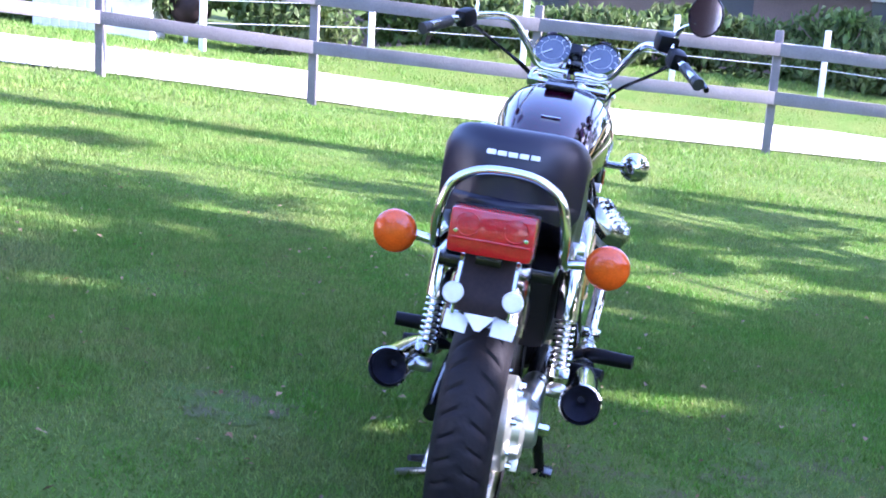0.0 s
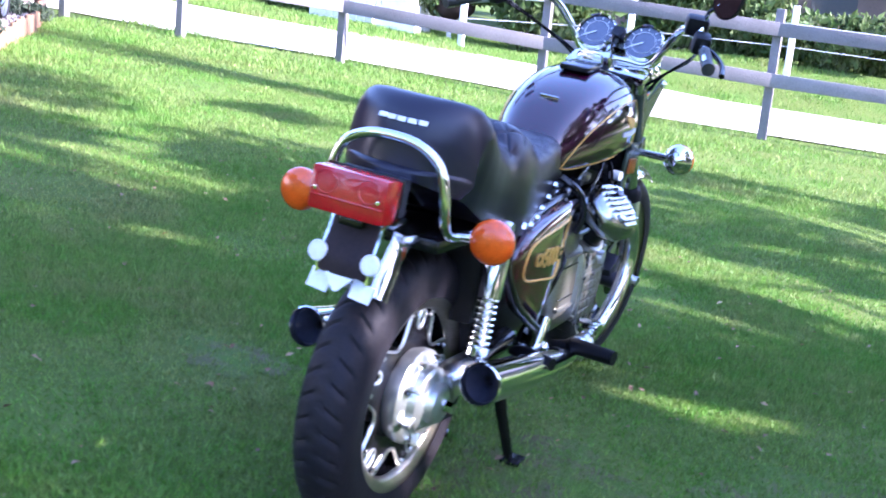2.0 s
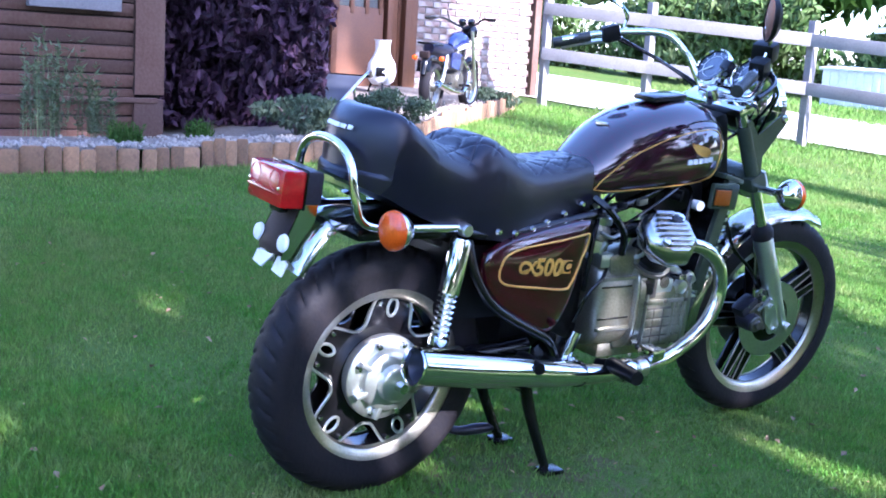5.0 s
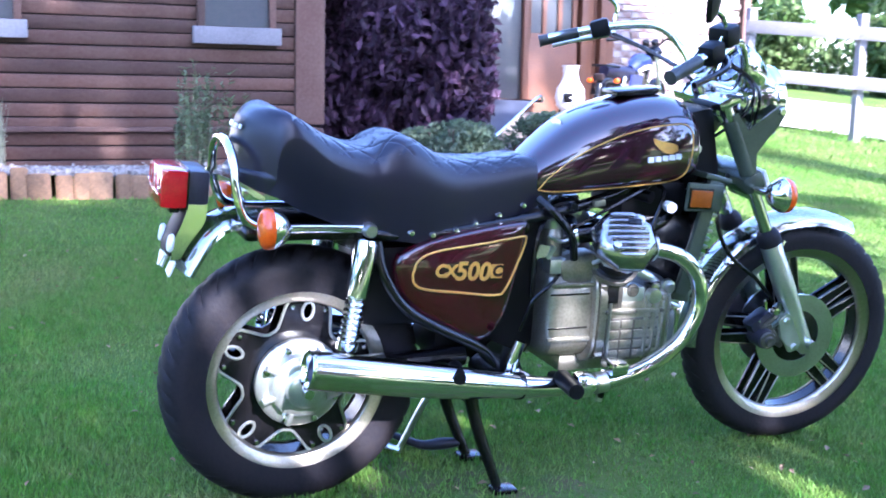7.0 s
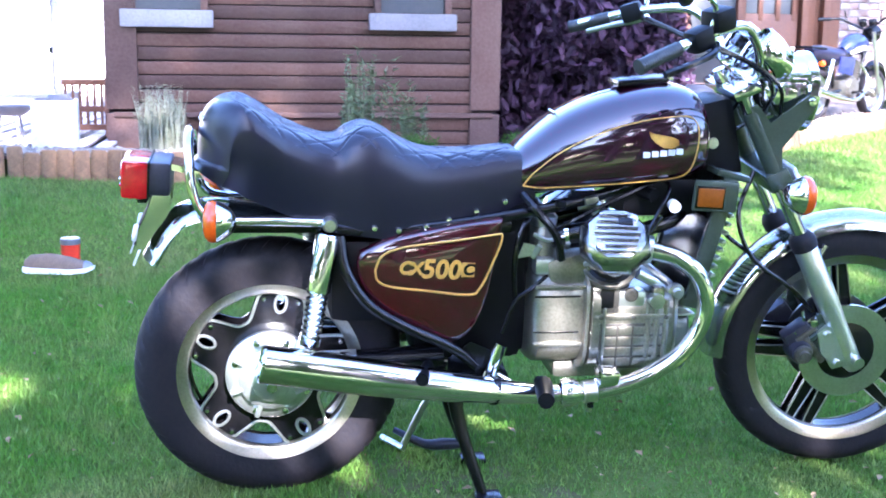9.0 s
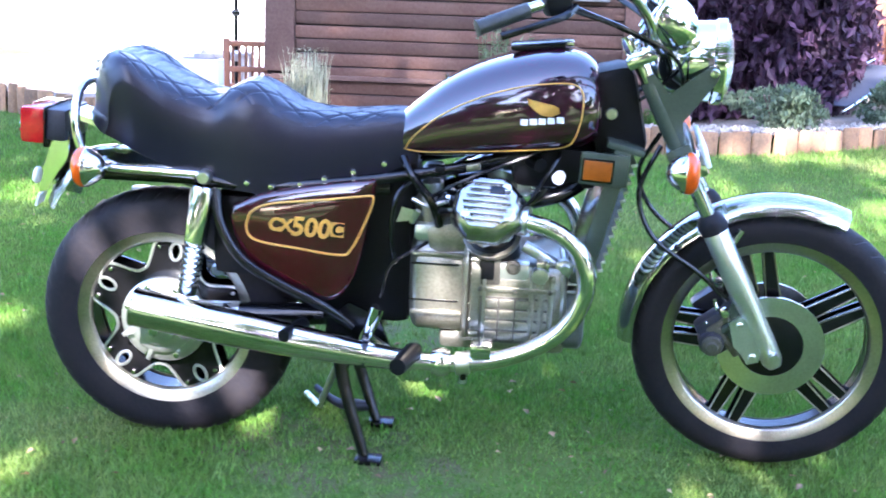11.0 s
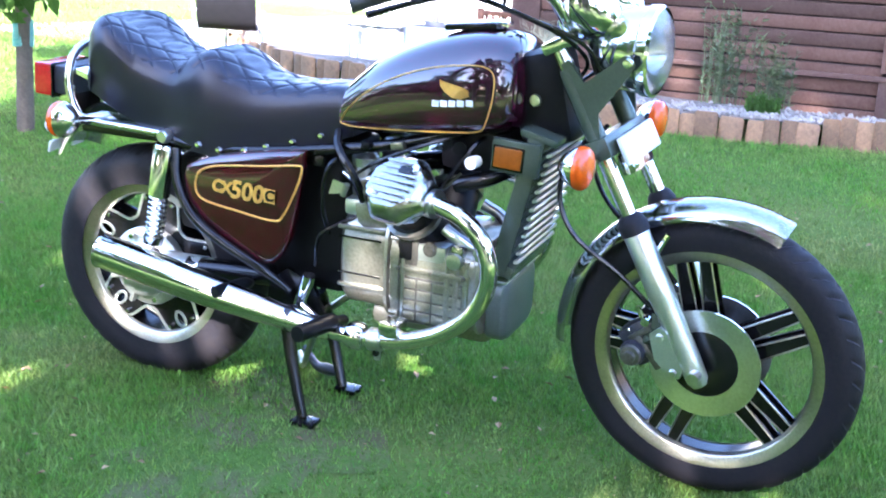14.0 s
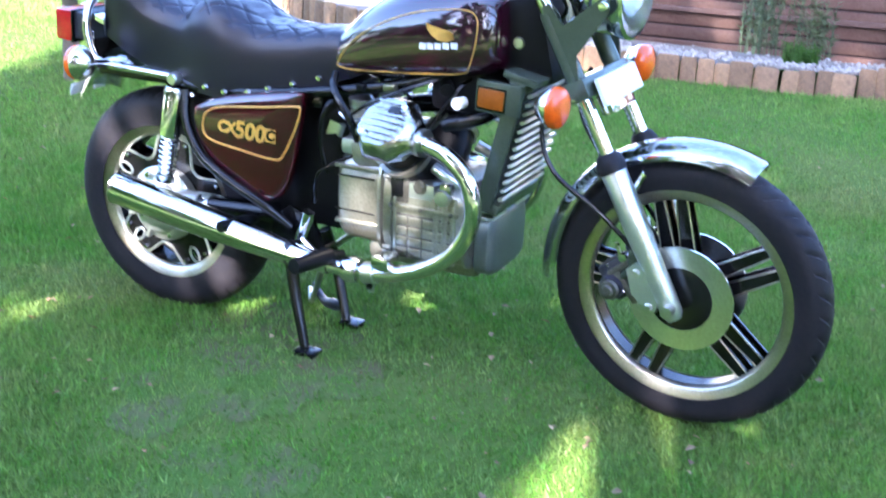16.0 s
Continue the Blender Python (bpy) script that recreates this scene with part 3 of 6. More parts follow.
for s in (1, -1):
    for y in (0.226, 0.281, 0.345, 0.398, 0.463, 0.532):
        part("stud", lathe([(0, 0.009), (0.006, 0.008), (0.009, 0)], Matrix.Translation((s * (curve(WID, y) + 0.0025), y, curve(LOW, y) + 0.024)) @ pose(0, 0, 0, 0, 90 * s, 0), 8), CHROME, bike)
for k in range(5):
    part("seat_badge", box(0.018, 0.004, 0.010, pose(-0.044 + 0.022 * k, -0.157 + bow(-0.044 + 0.022 * k), 0.903, -24), 0.001), WHITE, bike, "pale maker's badge mark")
part("seat_base", box(0.24, 0.70, 0.03, pose(0, 0.20, 0.672, 0), 0.01), BLACK, bike)
# black blocks fill the dark space behind the side panels
part("inner_guard", box(0.16, 0.27, 0.33, pose(0, 0.465, 0.50), 0.03), PLASTIC, bike, "black filler block in place of the inner mudguard")
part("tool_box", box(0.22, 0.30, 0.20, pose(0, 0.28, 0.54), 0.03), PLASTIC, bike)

# ---- tank ----
TANK = [  # y, top, bottom, half width
    (0.548, 0.800, 0.760, 0.060), (0.560, 0.832, 0.748, 0.085), (0.60, 0.872, 0.742, 0.104), (0.66, 0.920, 0.745, 0.126), (0.73, 0.957, 0.752, 0.145),
    (0.81, 0.985, 0.760, 0.160), (0.89, 1.000, 0.770, 0.166), (0.95, 1.000, 0.780, 0.160), (0.99, 0.985, 0.792, 0.146), (1.008, 0.955, 0.808, 0.125), (1.015, 0.90, 0.83, 0.09)]
rings = []
for y, z, lo, w in spline(TANK, 5):
    ring = []
    for j in range(48):
        a = 2 * math.pi * j / 48
        c, s = math.cos(a), math.sin(a)
        px = w * math.copysign(abs(c) ** 0.72, c)
        mid = lo + 0.36 * (z - lo)
        pz = mid + ((z - mid) * abs(s) ** 0.85 if s > 0 else -(mid - lo) * abs(s) ** 0.55)
        ring.append(Vector((px, y, pz)))
    rings.append(ring)
part("fuel_tank", ring_skin(bmesh.new(), rings), MAROON, bike, "glossy maroon teardrop fuel tank")


def tank_x(y, z, lift=0.002):
    """How far out the tank's skin lies at a place on its side."""
    ys = [r[0] for r in TANK]
    t, lo, w = (float(np.interp(y, ys, [r[k] for r in TANK])) for k in (1, 2, 3))
    mid = lo + 0.36 * (t - lo)
    s = ((z - mid) / (t - mid)) ** (1 / 0.85) if z > mid else ((mid - z) / (mid - lo)) ** (1 / 0.55)
    return w * max(1 - min(s, 0.999) ** 2, 0.0) ** 0.36 + lift


def stripe(loop, r, side, xof):
    pts = spline([*loop, loop[0]], 6)
    return tube([(side * xof(y, z), y, z) for y, z in pts], r, 6, smooth=False)


tank_line = [(0.575, 0.764), (0.60, 0.80), (0.66, 0.852), (0.74, 0.895), (0.83, 0.925), (0.925, 0.938), (0.962, 0.925), (0.968, 0.88), (0.955, 0.82), (0.93, 0.795), (0.85, 0.785), (0.72, 0.772), (0.62, 0.762)]
for s in (1, -1):
    part("gold_line", stripe(tank_line, 0.0015, s, tank_x), GOLD, bike, "thin gold tank lining")
    wing = [(0.846, 0.903), (0.860, 0.899), (0.880, 0.896), (0.905, 0.891), (0.916, 0.886), (0.918, 0.874), (0.900, 0.866), (0.880, 0.868), (0.862, 0.878), (0.850, 0.890)]
    bm = bmesh.new()
    bm.faces.new([bm.verts.new((s * tank_x(y, z, 0.003), y, z)) for y, z in wing])
    bmesh.ops.solidify(bm, geom=bm.faces[:], thickness=0.002)
    part("tank_emblem", bm, GOLD, bike, "gold wing-shaped tank emblem")
    for k in range(5):
        y, z = 0.842 + 0.0195 * k, 0.851 + 0.0022 * k
        part("emblem_bar", box(0.003, 0.0155, 0.013, pose(s * tank_x(y, z, 0.003), y, z)), WHITE, bike)
part("fuel_cap", box(0.085, 0.125, 0.016, pose(0, 0.865, 1.004, 6), 0.007), BLACK, bike, "black hinged fuel cap cover")
part("cap_hinge", box(0.05, 0.02, 0.014, pose(0, 0.935, 1.012), 0.004), CHROME, bike)
part("tank_badge", box(0.05, 0.003, 0.012, pose(0, 0.66, 0.923, 30)), CHROME, bike)

# ---- side panels ----
PANEL = spline([(0.195, 0.625), (0.26, 0.655), (0.38, 0.682), (0.505, 0.700), (0.518, 0.690), (0.505, 0.60), (0.485, 0.50), (0.455, 0.435), (0.41, 0.408), (0.33, 0.44), (0.25, 0.485), (0.20, 0.545), (0.187, 0.60)], 3)
LINE = [(0.228, 0.585), (0.242, 0.618), (0.290, 0.638), (0.40, 0.653), (0.498, 0.666), (0.516, 0.656), (0.495, 0.595), (0.468, 0.540), (0.443, 0.527), (0.35, 0.538), (0.262, 0.548), (0.234, 0.562)]
PC = (0.36, 0.585)                                                   # the panel's middle


def panel_x(y, z):
    """How far out the domed side panel lies."""
    a = math.atan2(z - PC[1], y - PC[0])
    best = min(PANEL, key=lambda p: abs(math.remainder(math.atan2(p[1] - PC[1], p[0] - PC[0]) - a, 2 * math.pi)))
    f = math.hypot(y - PC[0], z - PC[1]) / math.hypot(best[0] - PC[0], best[1] - PC[1])
    return float(np.interp(f, (0, 0.25, 0.5, 0.75, 0.9, 0.96), (0.178, 0.178, 0.1755, 0.171, 0.1665, 0.163))) + 0.001


def lettering(word, size, material):
    """Bold slanted raised letters."""
    t = bpy.data.curves.new("model_number", "FONT")
    t.body, t.size, t.extrude, t.offset, t.align_x, t.align_y, t.shear = word, size, 0.0012, 0.0016, "CENTER", "CENTER", 0.15
    tx = new("model_number", t)
    me = bpy.data.meshes.new_from_object(tx.evaluated_get(bpy.context.evaluated_depsgraph_get()))
    bpy.data.objects.remove(tx)
    me.materials.append(material)
    return new("model_number", me)


for s in (1, -1):
    rings = []
    for f, x in ((1.0, 0.140), (1.0, 0.152), (0.985, 0.159), (0.96, 0.163), (0.90, 0.1665), (0.75, 0.171), (0.5, 0.1755), (0.25, 0.178)):
        rings.append([Vector((x * s, PC[0] + f * (p[0] - PC[0]), PC[1] + f * (p[1] - PC[1]))) for p in PANEL])
    bm = ring_skin(bmesh.new(), rings)
    part("side_panel", bm, LITMAROON, bike, "glossy maroon side panel with gold lining")
    part("panel_line", stripe(LINE, 0.0028, s, panel_x), GOLD, bike)
    side = pose(0, 0, 0, 90, 0, 90 * s)
    for k, (letter, size, py) in enumerate((("C", 0.040, 0.294), ("X", 0.040, 0.319), ("5", 0.060, 0.3455), ("0", 0.060, 0.3755), ("0", 0.060, 0.4055))):
        ob = lettering(letter, size, GOLD)
        ob.parent = bike
        ob.matrix_basis = Matrix.Translation((0.1785 * s, py if s > 0 else 0.72 - py, 0.591 - 0.0015 * k * s)) @ side
    badge = part("model_badge", box(0.0024, 0.030, 0.034, pose(s * 0.1785, 0.438, 0.587, -3), 0.001), GOLD, bike)
    ob = lettering("C", 0.036, MAROON)
    ob.parent = badge
    ob.matrix_basis = Matrix.Translation((0.1797 * s, 0.438, 0.587)) @ side

# ---- engine ----
engine = new("engine")
engine.parent = bike
tagged(engine, "silver alloy twin-cylinder engine")


def casing(y0, y1, rx, rz, cz, p=0.55, ease=0.02):
    """A rounded casing whose cross-section is a soft rectangle."""
    rings = []
    for y, k in ((y0, 0.80), (y0 + ease * 0.4, 0.94), (y0 + ease, 1.0), (y1 - ease, 1.0), (y1 - ease * 0.4, 0.94), (y1, 0.80)):
        rings.append([Vector((k * rx * math.copysign(abs(math.cos(a)) ** p, math.cos(a)), y, cz + k * rz * math.copysign(abs(math.sin(a)) ** p, math.sin(a)))) for a in (2 * math.pi * i / 40 for i in range(40))])
    return ring_skin(bmesh.new(), rings)


part("crankcase", casing(0.60, 0.745, 0.148, 0.122, 0.452), ALLOY, engine)
part("case_flange", casing(0.722, 0.742, 0.160, 0.134, 0.450, 0.5, 0.006), PAD, engine)
part("case_joint", casing(0.738, 0.770, 0.157, 0.120, 0.445, 0.45, 0.006), ALLOY, engine)
part("front_case", casing(0.735, 0.965, 0.152, 0.100, 0.425, 0.35), ALLOY, engine)
part("front_flange", casing(0.945, 0.962, 0.150, 0.110, 0.425, 0.4, 0.005), PAD, engine)
for s in (1, -1):
    for k in range(6):
        z = 0.35 + 0.036 * k
        part("flange_bolt", lathe([(0, 0.022), (0.007, 0.021), (0.008, 0)], pose(0.148 * s, 0.742, z, -90), 8), ALLOY, engine)
    for z in (0.395, 0.535):
        part("case_rib", box(0.012, 0.12, 0.010, pose(0.146 * s, 0.665, z), 0.003), ALLOY, engine)
    for k in range(4):
        for c in range(4):
            part("case_pad", box(0.008, 0.034, 0.021, pose(0.152 * s, 0.790 + 0.038 * c, 0.350 + 0.026 * k), 0.003), ALLOY, engine)
    part("case_ledge", box(0.016, 0.19, 0.012, pose(0.150 * s, 0.845, 0.462), 0.003), ALLOY, engine)
    part("water_pipe", tube([(0.11 * s, 0.93, 0.52), (0.125 * s, 0.90, 0.54), (0.12 * s, 0.86, 0.56)], 0.014, 10), STEEL, engine)
    part("case_boss", lathe([(0, 0.02), (0.018, 0.018), (0.022, 0)], Matrix.Translation((0.145 * s, 0.90, 0.50)) @ pose(0, 0, 0, 0, 90 * s, 0), 16), STEEL, engine)
# black block, also closes the dark gap behind the crankcase
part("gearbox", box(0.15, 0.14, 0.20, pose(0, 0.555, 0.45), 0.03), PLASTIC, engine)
part("sump", box(0.20, 0.30, 0.05, pose(0, 0.82, 0.315), 0.02), ALLOY, engine)
part("water_pump", casing(0.955, 1.012, 0.112, 0.080, 0.380, 0.42, 0.012), COVER, engine, "grey painted front engine cover")
for s in (1, -1):
    # dark blocks on the case stand in for shade in its recesses
    part("case_recess", box(0.006, 0.165, 0.112, pose(0.1500 * s, 0.847, 0.389), 0.002), DULLSHADE, engine)
    part("case_gap", box(0.014, 0.060, 0.085, pose(0.146 * s, 0.780, 0.513), 0.006), DULLSHADE, engine)
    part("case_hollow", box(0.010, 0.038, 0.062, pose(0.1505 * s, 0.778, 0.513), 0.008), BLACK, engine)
    for y, z0, z1 in ((0.884, 0.335, 0.50), (0.906, 0.335, 0.535), (0.928, 0.34, 0.50)):
        part("case_column", tube([(0.148 * s, y, z0), (0.150 * s, y, (z0 + z1) / 2), (0.146 * s, y, z1)], [0.008, 0.0085, 0.007], 10), ALLOY, engine)
    for y, z in ((0.765, 0.462), (0.925, 0.462), (0.765, 0.335), (0.925, 0.335), (0.845, 0.462)):
        part("case_screw", lathe([(0, 0.009), (0.005, 0.009), (0.006, 0.0)], Matrix.Translation((0.154 * s, y, z)) @ pose(0, 0, 0, 0, 90 * s, 0), 8), DULLSHADE, engine)
    part("breather_elbow", tube([(0.13 * s, 0.775, 0.53), (0.15 * s, 0.785, 0.55), (0.14 * s, 0.80, 0.585), (0.11 * s, 0.815, 0.60)], [0.011, 0.012, 0.011, 0.010], 10), STEEL, engine)
    part("core_plug", lathe([(0, 0.006), (0.010, 0.006), (0.012, 0.003), (0.017, 0.002), (0.018, -0.004)], Matrix.Translation((0.150 * s, 0.838, 0.515)) @ pose(0, 0, 0, 0, 90 * s, 0), 16), DULLSHADE, engine)
    part("pipe_clamp", lathe([(0.021, -0.023), (0.029, -0.021), (0.034, -0.006), (0.034, 0.006), (0.029, 0.021), (0.021, 0.023)], along((0.2 * s, 0.685, 0.294), (0.2 * s, 0.735, 0.294)), 20), CHROME, engine, "chrome exhaust pipe clamp")
    part("clamp_band", box(0.030, 0.014, 0.062, pose(0.2 * s, 0.738, 0.288), 0.005), BLACK, engine)
    part("clamp_bolt", lathe([(0, 0.010), (0.008, 0.009), (0.009, -0.02), (0, -0.02)], pose(0.2 * s, 0.738, 0.256, 180), 8), STEEL, engine)
    part("case_shoulder", box(0.075, 0.105, 0.085, pose(0.098 * s, 0.690, 0.565, 14), 0.022), ALLOY, engine)
    part("shoulder_rib", box(0.082, 0.012, 0.080, pose(0.100 * s, 0.735, 0.570, 6), 0.005), ALLOY, engine)
    part("case_block", box(0.05, 0.075, 0.045, pose(0.125 * s, 0.838, 0.502), 0.008), SLIDER, engine)
    part("case_block", box(0.04, 0.030, 0.040, pose(0.135 * s, 0.905, 0.515), 0.008), POLISH, engine)
    for k in range(3):
        part("pump_fin", box(0.09, 0.055, 0.006, pose(0.075 * s, 0.985, 0.455 + 0.018 * k), 0.002), SLIDER, engine)
    part("pump_boss", lathe([(0, 0.024), (0.010, 0.024), (0.012, 0.012), (0.020, 0.010), (0.022, 0)], Matrix.Translation((0.125 * s, 0.955, 0.515)) @ pose(0, 0, 0, 0, 90 * s, 0), 18), STEEL, engine)
    for z in (0.425, 0.512):
        part("case_seam", box(0.004, 0.11, 0.004, pose(0.1475 * s, 0.66, z), 0.001), BLACK, engine)
    for y in (0.775, 0.93):
        part("case_rib", box(0.012, 0.007, 0.15, pose(0.152 * s, y, 0.41), 0.002), PAD, engine)
    # fittings round the carburettor
    part("float_bowl", box(0.045, 0.055, 0.040, pose(0.105 * s, 0.635, 0.578), 0.010), SLIDER, engine)
    part("choke_link", tube([(0.118 * s, 0.60, 0.655), (0.125 * s, 0.635, 0.642), (0.118 * s, 0.675, 0.652)], 0.005, 8), STEEL, engine)
    part("throttle_spring", tube([(0.120 * s, 0.60, 0.60), (0.128 * s, 0.615, 0.63)], 0.007, 8), STEEL, engine)
    part("hose_clip", lathe([(0.026, -0.006), (0.029, -0.005), (0.029, 0.005), (0.026, 0.006)], along((0.088 * s, 0.69, 0.648), (0.10 * s, 0.73, 0.656)), 18), CHROME, engine)
    part("linkage_plate", plate([(0.0, 0.0), (0.035, 0.006), (0.04, 0.03), (0.012, 0.036)], 0.004, Matrix(((0, 0, s, 0.122 * s), (1, 0, 0, 0.565), (0, 1, 0, 0.60), (0, 0, 0, 1)))), STEEL, engine)
    part("vent_hose", tube([(0.10 * s, 0.60, 0.70), (0.13 * s, 0.565, 0.66), (0.135 * s, 0.555, 0.58), (0.12 * s, 0.565, 0.50)], 0.0065, 8), BLACK, engine)
    part("drain_hose", tube([(0.11 * s, 0.65, 0.56), (0.145 * s, 0.60, 0.535), (0.15 * s, 0.555, 0.50), (0.13 * s, 0.535, 0.42)], 0.005, 8), BLACK, engine)
    part("throttle_cable", tube([(0.125 * s, 0.64, 0.66), (0.14 * s, 0.70, 0.70), (0.13 * s, 0.80, 0.745), (0.10 * s, 0.92, 0.79)], 0.0045, 6), BLACK, engine)
    part("oil_pipe", tube([(0.12 * s, 0.72, 0.58), (0.15 * s, 0.735, 0.60), (0.155 * s, 0.755, 0.64)], 0.006, 8), STEEL, engine)
    part("coil", tube([(0.07 * s, 0.86, 0.752), (0.12 * s, 0.885, 0.748)], 0.016, 12), PLASTIC, engine)
    part("connector", box(0.02, 0.032, 0.018, pose(0.115 * s, 0.735, 0.735, 10), 0.004), ALLOY, engine)
    part("connector", box(0.02, 0.022, 0.016, pose(0.12 * s, 0.66, 0.728, -8), 0.004), PLASTIC, engine)
# black blocks added to fill the dark gaps below the tank
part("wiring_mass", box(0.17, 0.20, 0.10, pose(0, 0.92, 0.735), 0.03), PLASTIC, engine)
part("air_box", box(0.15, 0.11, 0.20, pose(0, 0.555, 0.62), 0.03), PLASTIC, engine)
part("radiator_hose", tube([(0.06, 0.98, 0.70), (0.09, 0.94, 0.68), (0.10, 0.87, 0.66)], 0.018, 10), BLACK, engine)
for s in (1, -1):
    axis = Vector((0.66 * s, -0.12, 0.74)).normalized()
    base = Vector((0.05 * s, 0.80, 0.50))
    m = along(base, base + axis)
    m = m @ pose(0, 0, 0, 0, 0, 0)
    part("cylinder", lathe([(0.058, 0), (0.058, 0.12), (0.050, 0.125), (0.050, 0.17), (0, 0.17)], m, 24), PLASTIC, engine)
    part("cylinder_collar", lathe([(0.0, 0.105), (0.066, 0.105), (0.068, 0.12), (0.0, 0.122)], m, 24), ALLOY, engine)
    part("cylinder_head", lathe([(0, 0.165), (0.066, 0.165), (0.078, 0.178), (0.078, 0.195), (0, 0.195)], m, 8), STEEL, engine)
    cover = lathe([(0.085, 0.190), (0.088, 0.205), (0.082, 0.226), (0.068, 0.240), (0.0, 0.242)], m @ pose(0, 0, 0, 0, 0, 22.5), 8)
    head_cover = part("rocker_cover", cover, POLISH, engine, "polished eight-sided rocker cover")
    for k in range(7):
        part("cover_fin", box(0.108 - 0.010 * abs(k - 3), 0.006, 0.014, m @ pose(0, (k - 3) * 0.0165, 0.243), 0.002), POLISH, head_cover)
    part("cover_recess", box(0.034, 0.020, 0.016, m @ pose(0.02, 0.028, 0.245), 0.004), BLACK, head_cover)
    for a in (45, 225):
        part("bolt", lathe([(0, 0.012), (0.010, 0.011), (0.011, 0)], m @ pose(0.055 * math.cos(math.radians(a)), 0.055 * math.sin(math.radians(a)), 0.238), 8), STEEL, head_cover)
    # carburettor and intake behind the cylinder
    part("carburettor", lathe([(0, -0.03), (0.028, -0.03), (0.030, 0.03), (0.022, 0.05), (0, 0.05)], pose(0.075 * s, 0.635, 0.62, 0), 18), ALLOY, engine)
    part("carburettor_top", lathe([(0.030, 0.0), (0.032, 0.02), (0.02, 0.035), (0, 0.036)], pose(0.075 * s, 0.635, 0.668), 18), STEEL, engine)
    part("intake", tube([(0.075 * s, 0.64, 0.63), (0.09 * s, 0.70, 0.65), (0.11 * s, 0.76, 0.66)], 0.024, 14), BLACK, engine)
    part("fuel_hose", tube([(0.10 * s, 0.575, 0.745), (0.145 * s, 0.60, 0.715), (0.155 * s, 0.645, 0.66), (0.14 * s, 0.665, 0.60)], 0.010, 8), BLACK, engine)
    part("plug_cap", tube([(0.125 * s, 0.93, 0.728), (0.155 * s, 0.925, 0.728)], [0.013, 0.014], 14), WHITE if s > 0 else STEEL, engine)
    part("plug_lead", tube([(0.14 * s, 0.90, 0.70), (0.16 * s, 0.86, 0.66), (0.12 * s, 0.92, 0.76), (0.05 * s, 0.93, 0.77)], 0.005, 6), BLACK, engine)

# ---- radiator ----
rad = new("radiator")
rad.parent = bike
tagged(rad, "radiator in a grey alloy shroud with slatted grille")
RADM = pose(0, 1.035, 0.645, -13)
part("core", box(0.25, 0.03, 0.30, RADM @ pose(0, -0.005, 0), 0.004), BLACK, rad)
for k in range(13):
    part("grille_slat", box(0.262, 0.012, 0.007, RADM @ pose(0, 0.030, -0.128 + 0.0212 * k, 30), 0.001), SLIDER, rad)
for s in (1, -1):
    part("shroud_side", box(0.018, 0.040, 0.315, RADM @ pose(0.130 * s, -0.004, 0.0), 0.006), FORK, rad, "grey alloy radiator side shroud")
    part("shroud_ear", box(0.016, 0.11, 0.075, pose(0.146 * s, 1.025, 0.752, -3), 0.008), FORK, rad)
    part("reflector", box(0.012, 0.062, 0.044, pose(0.154 * s, 1.010, 0.750, -3), 0.003), AMBER, rad, "orange side reflector")
    part("reflector_rim", box(0.008, 0.072, 0.054, pose(0.151 * s, 1.010, 0.750, -3), 0.003), BLACK, rad)
part("shroud_top", box(0.28, 0.085, 0.016, RADM @ pose(0, 0, 0.157), 0.005), FORK, rad)
part("shroud_bottom", box(0.26, 0.06, 0.03, RADM @ pose(0, 0, -0.16), 0.006), FORK, rad)

# ---- frame ----
FRAME = BLACK
for s in (1, -1):
    part("frame_rail", tube([(0.05 * s, 1.02, 0.85), (0.09 * s, 0.80, 0.755), (0.115 * s, 0.55, 0.70), (0.128 * s, 0.25, 0.665), (0.13 * s, 0.10, 0.68)], 0.014, 10), FRAME, bike)
    part("frame_tube", tube([(0.135 * s, 0.15, 0.655), (0.155 * s, 0.165, 0.58), (0.168 * s, 0.215, 0.505), (0.172 * s, 0.30, 0.452), (0.165 * s, 0.41, 0.398), (0.14 * s, 0.47, 0.345)], 0.013, 10), FRAME, bike, "black frame tube")
    part("footrest_plate", plate([(0.40, 0.27), (0.50, 0.26), (0.56, 0.30), (0.53, 0.37), (0.46, 0.40), (0.41, 0.36)], 0.012, Matrix(((0, 0, s, 0.12 * s), (1, 0, 0, 0), (0, 1, 0, 0), (0, 0, 0, 1)))), BLACK, bike)
    part("passenger_peg", tube([(0.13 * s, 0.36, 0.345), (0.165 * s, 0.355, 0.35), (0.25 * s, 0.33, 0.352)], [0.008, 0.016, 0.015], 12), PLASTIC, bike)
    part("rider_peg", tube([(0.15 * s, 0.625, 0.305), (0.20 * s, 0.625, 0.318), (0.215 * s, 0.620, 0.32), (0.325 * s, 0.598, 0.325)], [0.012, 0.014, 0.021, 0.019], 12), PLASTIC, bike, "black rubber footrest")
    part("headstock_tube", tube([(0.03 * s, 1.03, 0.93), (0.05 * s, 1.0, 0.84), (0.06 * s, 0.90, 0.74)], 0.02, 10), FRAME, bike)
    part("headstock_badge", lathe([(0, 0.006), (0.012, 0.005), (0.014, 0)], Matrix.Translation((s * 0.075, 1.037, 0.866)) @ pose(0, 0, 0, 0, 90 * s, 0), 16), STEEL, bike)
part("headstock", box(0.125, 0.07, 0.16, pose(0, 1.03, 0.88, 28), 0.02), FRAME, bike)
part("head_cover", box(0.15, 0.125, 0.21, pose(0, 1.045, 0.865, 14), 0.03), PLASTIC, bike, "black steering head cover")
part("brake_pedal", tube([(0.165, 0.52, 0.33), (0.175, 0.60, 0.29), (0.185, 0.70, 0.292), (0.19, 0.765, 0.325)], 0.008, 8), CHROME, bike, "chrome brake pedal")
